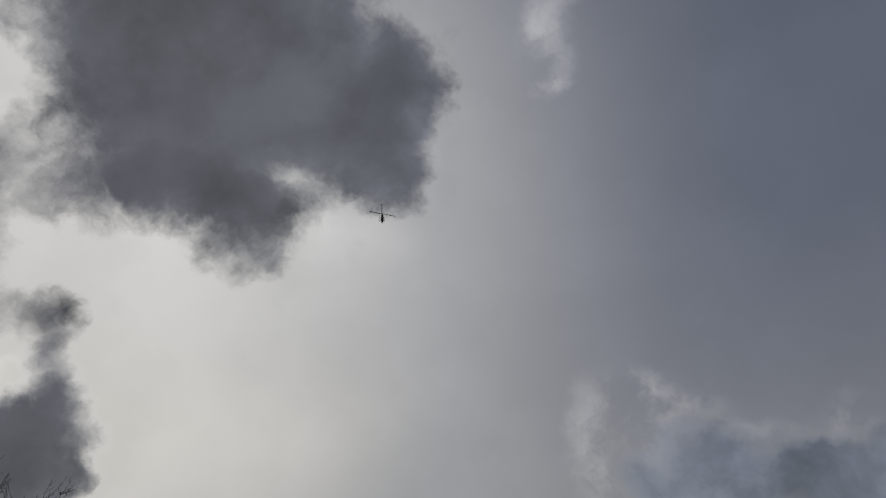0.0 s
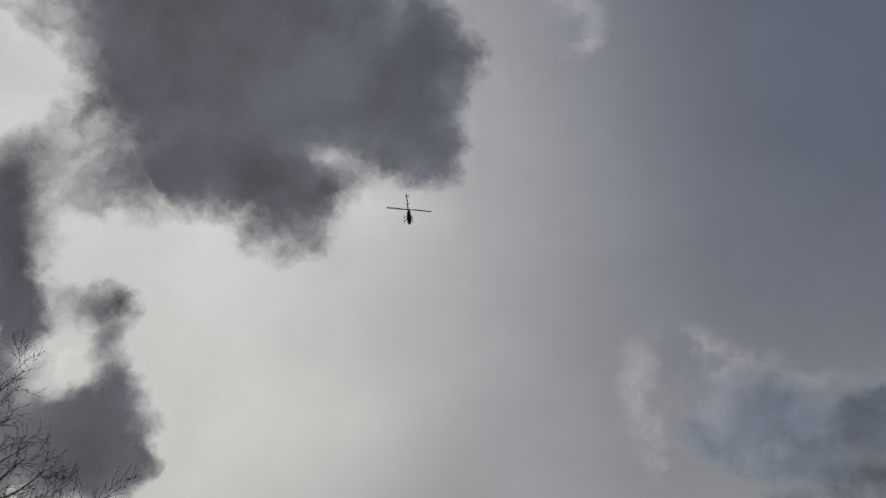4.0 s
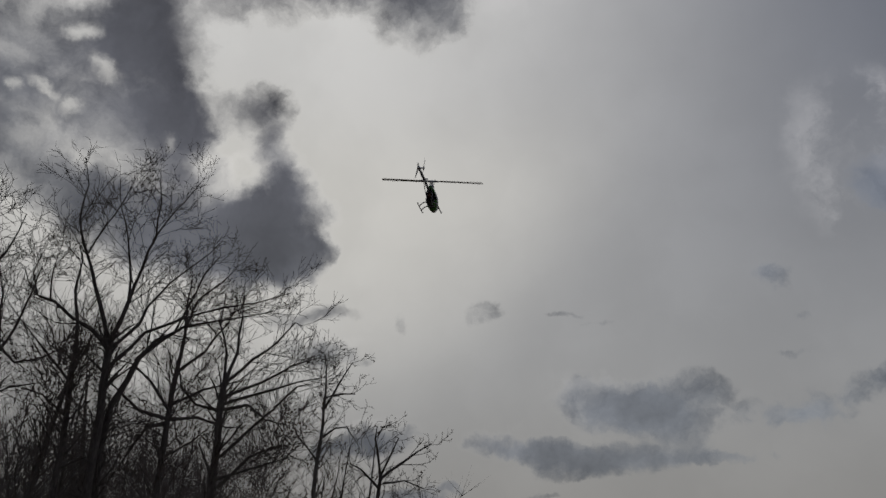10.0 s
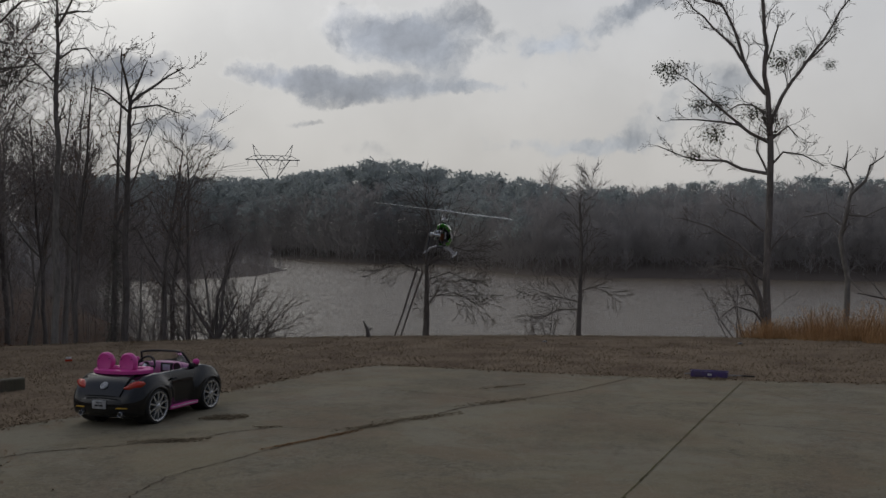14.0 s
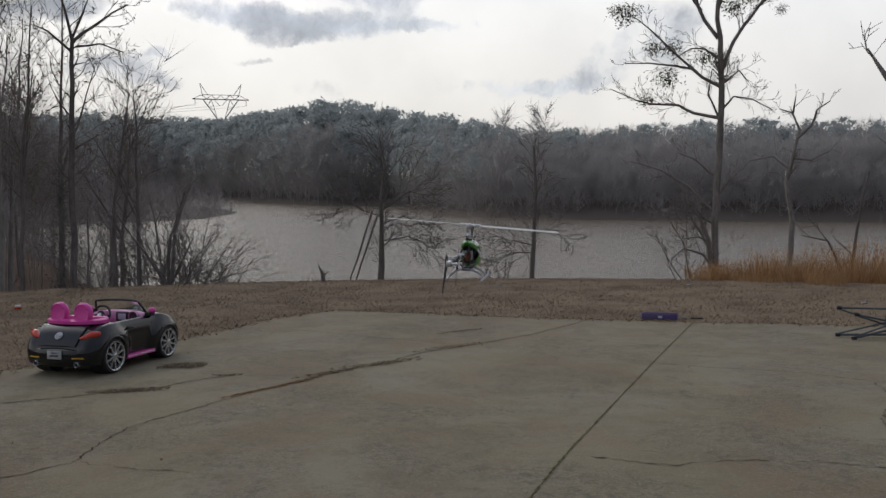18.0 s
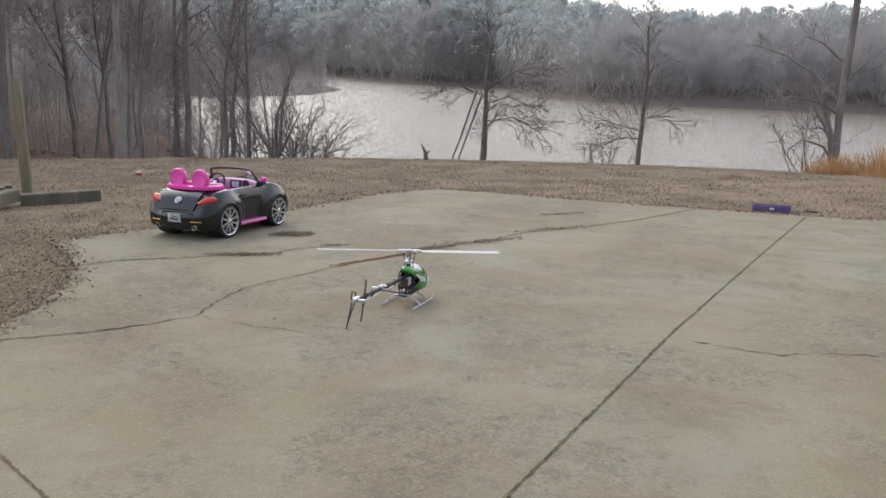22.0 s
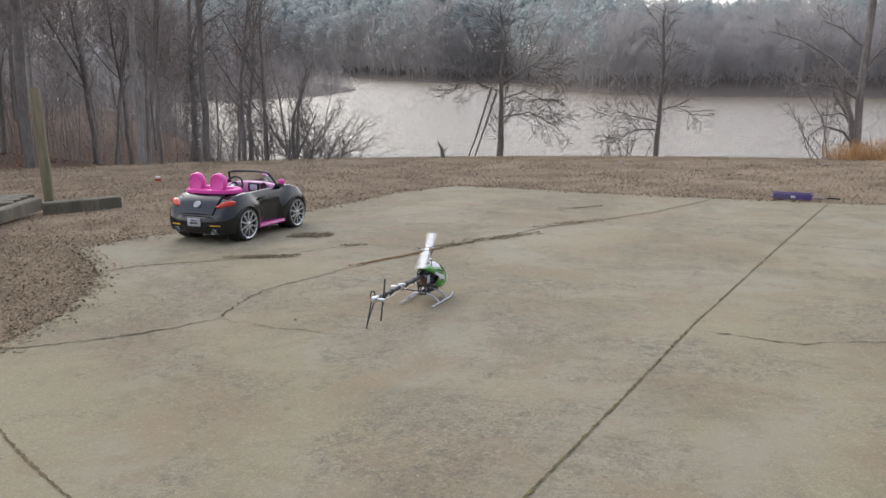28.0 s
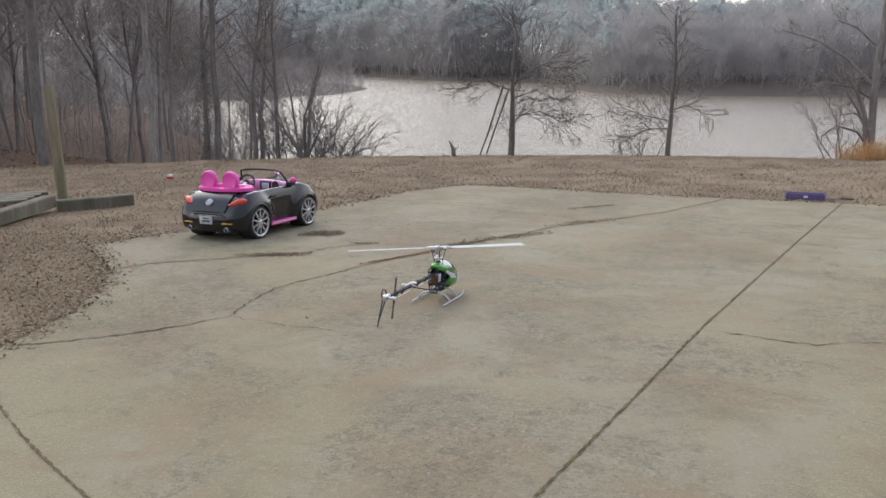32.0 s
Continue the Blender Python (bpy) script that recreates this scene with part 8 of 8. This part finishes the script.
    for s in (-1, 1):
        bm = bmesh.new()
        tube_bm(bm, [(-0.135, s * 0.093, 0.0055), (-0.13, s * 0.093, 0.005), (0.10, s * 0.093, 0.005), (0.135, s * 0.093, 0.009), (0.158, s * 0.093, 0.022)], 0.005, 10)
        heli_part("skid", bm, M_SKID, label="pale grey landing skid")
    # tail
    bm = bmesh.new()
    tube_bm(bm, [(-0.05, 0, 0.150), (-0.61, 0, 0.150)], 0.0105, 14)
    heli_part("tail_boom", bm, M_CARBON)
    for s in (-1, 1):
        bm = bmesh.new()
        tube_bm(bm, [(-0.06, s * 0.018, 0.060), (-0.34, s * 0.010, 0.140)], 0.003, 6)
        heli_part("boom_support", bm, M_CARBON)
    bm = bmesh.new()
    lathe_bm(bm, [(-0.355, 0.012), (-0.352, 0.016), (-0.335, 0.016), (-0.332, 0.012)], 16, "X", Matrix.Translation((0, 0, 0.150)))
    box_bm(bm, -0.35, -0.335, -0.003, 0.05, 0.146, 0.153, 0.002)
    box_bm(bm, -0.35, -0.335, -0.03, 0.003, 0.159, 0.168, 0.002)
    heli_part("stabiliser_clamp", bm, M_ALU, label="silver boom clamp")
    for x in (-0.18, -0.27, -0.45, -0.52):
        bm = bmesh.new()
        lathe_bm(bm, [(x - 0.004, 0.0115), (x, 0.0135), (x + 0.008, 0.0135), (x + 0.012, 0.0115)], 14, "X", Matrix.Translation((0, 0, 0.150)))
        box_bm(bm, x, x + 0.008, -0.004, 0.004, 0.126, 0.141, 0.001)
        heli_part("pushrod_guide", bm, M_CARBON)
    bm = bmesh.new()
    tube_bm(bm, [(-0.08, 0.0, 0.129), (-0.58, -0.012, 0.131)], 0.0014, 6)
    heli_part("tail_pushrod", bm, M_ALU)
    bm = bmesh.new()
    box_bm(bm, -0.645, -0.592, -0.011, 0.011, 0.137, 0.163, 0.005)
    tube_bm(bm, [(-0.62, 0.016, 0.150), (-0.62, -0.045, 0.150)], 0.006, 12)
    heli_part("tail_gearbox", bm, M_ALU, label="silver tail gearbox")
    # fin: an open frame of flat carbon
    bm = bmesh.new()
    tube_bm(bm, [(-0.60, 0.009, 0.158), (-0.612, 0.009, 0.185), (-0.640, 0.009, 0.192), (-0.652, 0.009, 0.17), (-0.640, 0.009, 0.15)], 0.0032, 6)
    tube_bm(bm, [(-0.640, 0.009, 0.145), (-0.668, 0.009, 0.08), (-0.692, 0.009, 0.022), (-0.664, 0.009, 0.066), (-0.608, 0.009, 0.14)], 0.0034, 6)
    tube_bm(bm, [(-0.654, 0.009, 0.112), (-0.630, 0.009, 0.108)], 0.0026, 6)
    heli_part("tail_fin", bm, M_CARBON, label="open carbon tail fin")
    # tail rotor, turning about y
    bm = bmesh.new()
    lathe_bm(bm, [(-0.010, 0.006), (-0.007, 0.010), (0.007, 0.010), (0.010, 0.006)], 14, "Y")
    tail = heli_part("tail_rotor", bm, M_ALU, label="tail rotor hub with black blades")
    tail.location = (-0.62, -0.042, 0.150)
    for s in (-1, 1):
        bm = bmesh.new()
        vs = box_bm(bm, -0.010, 0.012, -0.0012, 0.0012, 0.022, 0.100, 0.001)
        tube_bm(bm, [(0, 0, 0.004), (0, 0, 0.026)], 0.0045, 8)
        bmesh.ops.transform(bm, matrix=Matrix.Rotation(radians(9), 4, "Z") @ Matrix.Rotation(math.pi if s < 0 else 0, 4, "Y"), verts=bm.verts)
        part("tail_blade", bm, M_CARBON, tail)
    # mast and head
    bm = bmesh.new()
    tube_bm(bm, [(0, 0, 0.09), (0, 0, 0.278)], 0.004, 10)
    heli_part("mast", bm, M_ALU)
    bm = bmesh.new()
    lathe_bm(bm, [(0.222, 0.012), (0.224, 0.024), (0.232, 0.024), (0.236, 0.014), (0.244, 0.011)], 22, "Z")
    heli_part("swashplate", bm, M_ALU, label="silver swashplate")
    for a in (30, 150, 270):
        bm = bmesh.new()
        c, s = math.cos(radians(a)), math.sin(radians(a))
        tube_bm(bm, [(0.028 * c, 0.028 * s, 0.165), (0.026 * c, 0.026 * s, 0.228)], 0.0022, 6)
        heli_part("servo_link", bm, M_CARBON)
    bm = bmesh.new()
    box_bm(bm, -0.020, 0.020, -0.008, 0.008, -0.010, 0.007, 0.003)
    lathe_bm(bm, [(-0.022, 0.006), (-0.018, 0.009), (0.008, 0.008), (0.012, 0.004)], 14, "Z")
    rotor = heli_part("rotor_head", bm, M_ALU, label="silver rotor head with two long white blades")
    rotor.location = (0, 0, 0.286)
    for s in (-1, 1):
        flip = Matrix.Rotation(0 if s > 0 else math.pi, 4, "Z")
        bm = bmesh.new()
        box_bm(bm, 0.018, 0.062, -0.011, 0.011, -0.007, 0.007, 0.004)
        box_bm(bm, 0.028, 0.036, -0.034, -0.008, -0.003, 0.003, 0.001)
        bmesh.ops.transform(bm, matrix=flip, verts=bm.verts)
        part("blade_grip", bm, M_WHITE, rotor, "white blade grip")
        bm = bmesh.new()
        rings = []
        for x, lead, trail in ((0.052, 0.008, -0.010), (0.075, 0.013, -0.016), (0.10, 0.0145, -0.0265), (0.47, 0.0145, -0.0265), (0.488, 0.013, -0.0265), (0.495, 0.004, -0.0255)):
            t = 0.0028 if x < 0.48 else 0.0018
            rings.append([(x, lead, 0), (x, lead * 0.6, t), (x, lead * 0.2 + trail * 0.2, t * 1.05), (x, trail, 0.0003), (x, trail, -0.0003), (x, lead * 0.2 + trail * 0.2, -t * 0.8), (x, lead * 0.6, -t * 0.9)])
        loft_bm(bm, rings)
        bmesh.ops.transform(bm, matrix=flip @ Matrix.Rotation(radians(4), 4, "X"), verts=bm.verts)
        part("rotor_blade", bm, M_BLADE, rotor, "long white rotor blade")
        bm = bmesh.new()
        tube_bm(bm, [(0.02, -0.012, -0.07), (0.032, -0.03, -0.003)], 0.002, 6)
        bmesh.ops.transform(bm, matrix=flip, verts=bm.verts)
        part("pitch_link", bm, M_CARBON, rotor)
    for a in (0, 90, 180, 270):
        bm = bmesh.new()
        c, n = math.cos(radians(a + 45)), math.sin(radians(a + 45))
        tube_bm(bm, [(0.020 * c, 0.020 * n, 0.235), (0.016 * c, 0.016 * n, 0.271)], 0.0026, 6)
        heli_part("washout_arm", bm, M_ALU if a % 180 else M_CARBON)
    bm = bmesh.new()
    lathe_bm(bm, [(0.200, 0.010), (0.202, 0.015), (0.212, 0.015), (0.214, 0.010)], 18, "Z")
    heli_part("mast_bearing", bm, M_CARBON)
    return heli, rotor, tail


heli, rotor, tail_rotor = build_heli()


def motions():
    walk(heli, [(t, pose(*row)) for t, *row in HELI_PATH])
    # the blades turn all the time, by less than a quarter turn from row to row
    rows, tail_rows, angle = [], [], float(ROTOR[0])
    for second in range(32):
        step = 2340 + (ROTOR[second + 1] - angle + 90) % 180 - 90
        for k in range(30):
            rows.append((second + k / 30, pose(0, 0, 0.286, 0, 0, angle + step * k / 30)))
        angle += step
    rows.append((32, pose(0, 0, 0.286, 0, 0, angle)))
    walk(rotor, rows)
    for k in range(961):
        tail_rows.append((k / 30, pose(-0.62, -0.042, 0.150, 0, 12 + 84 * k, 0)))
    walk(tail_rotor, tail_rows)


motions()
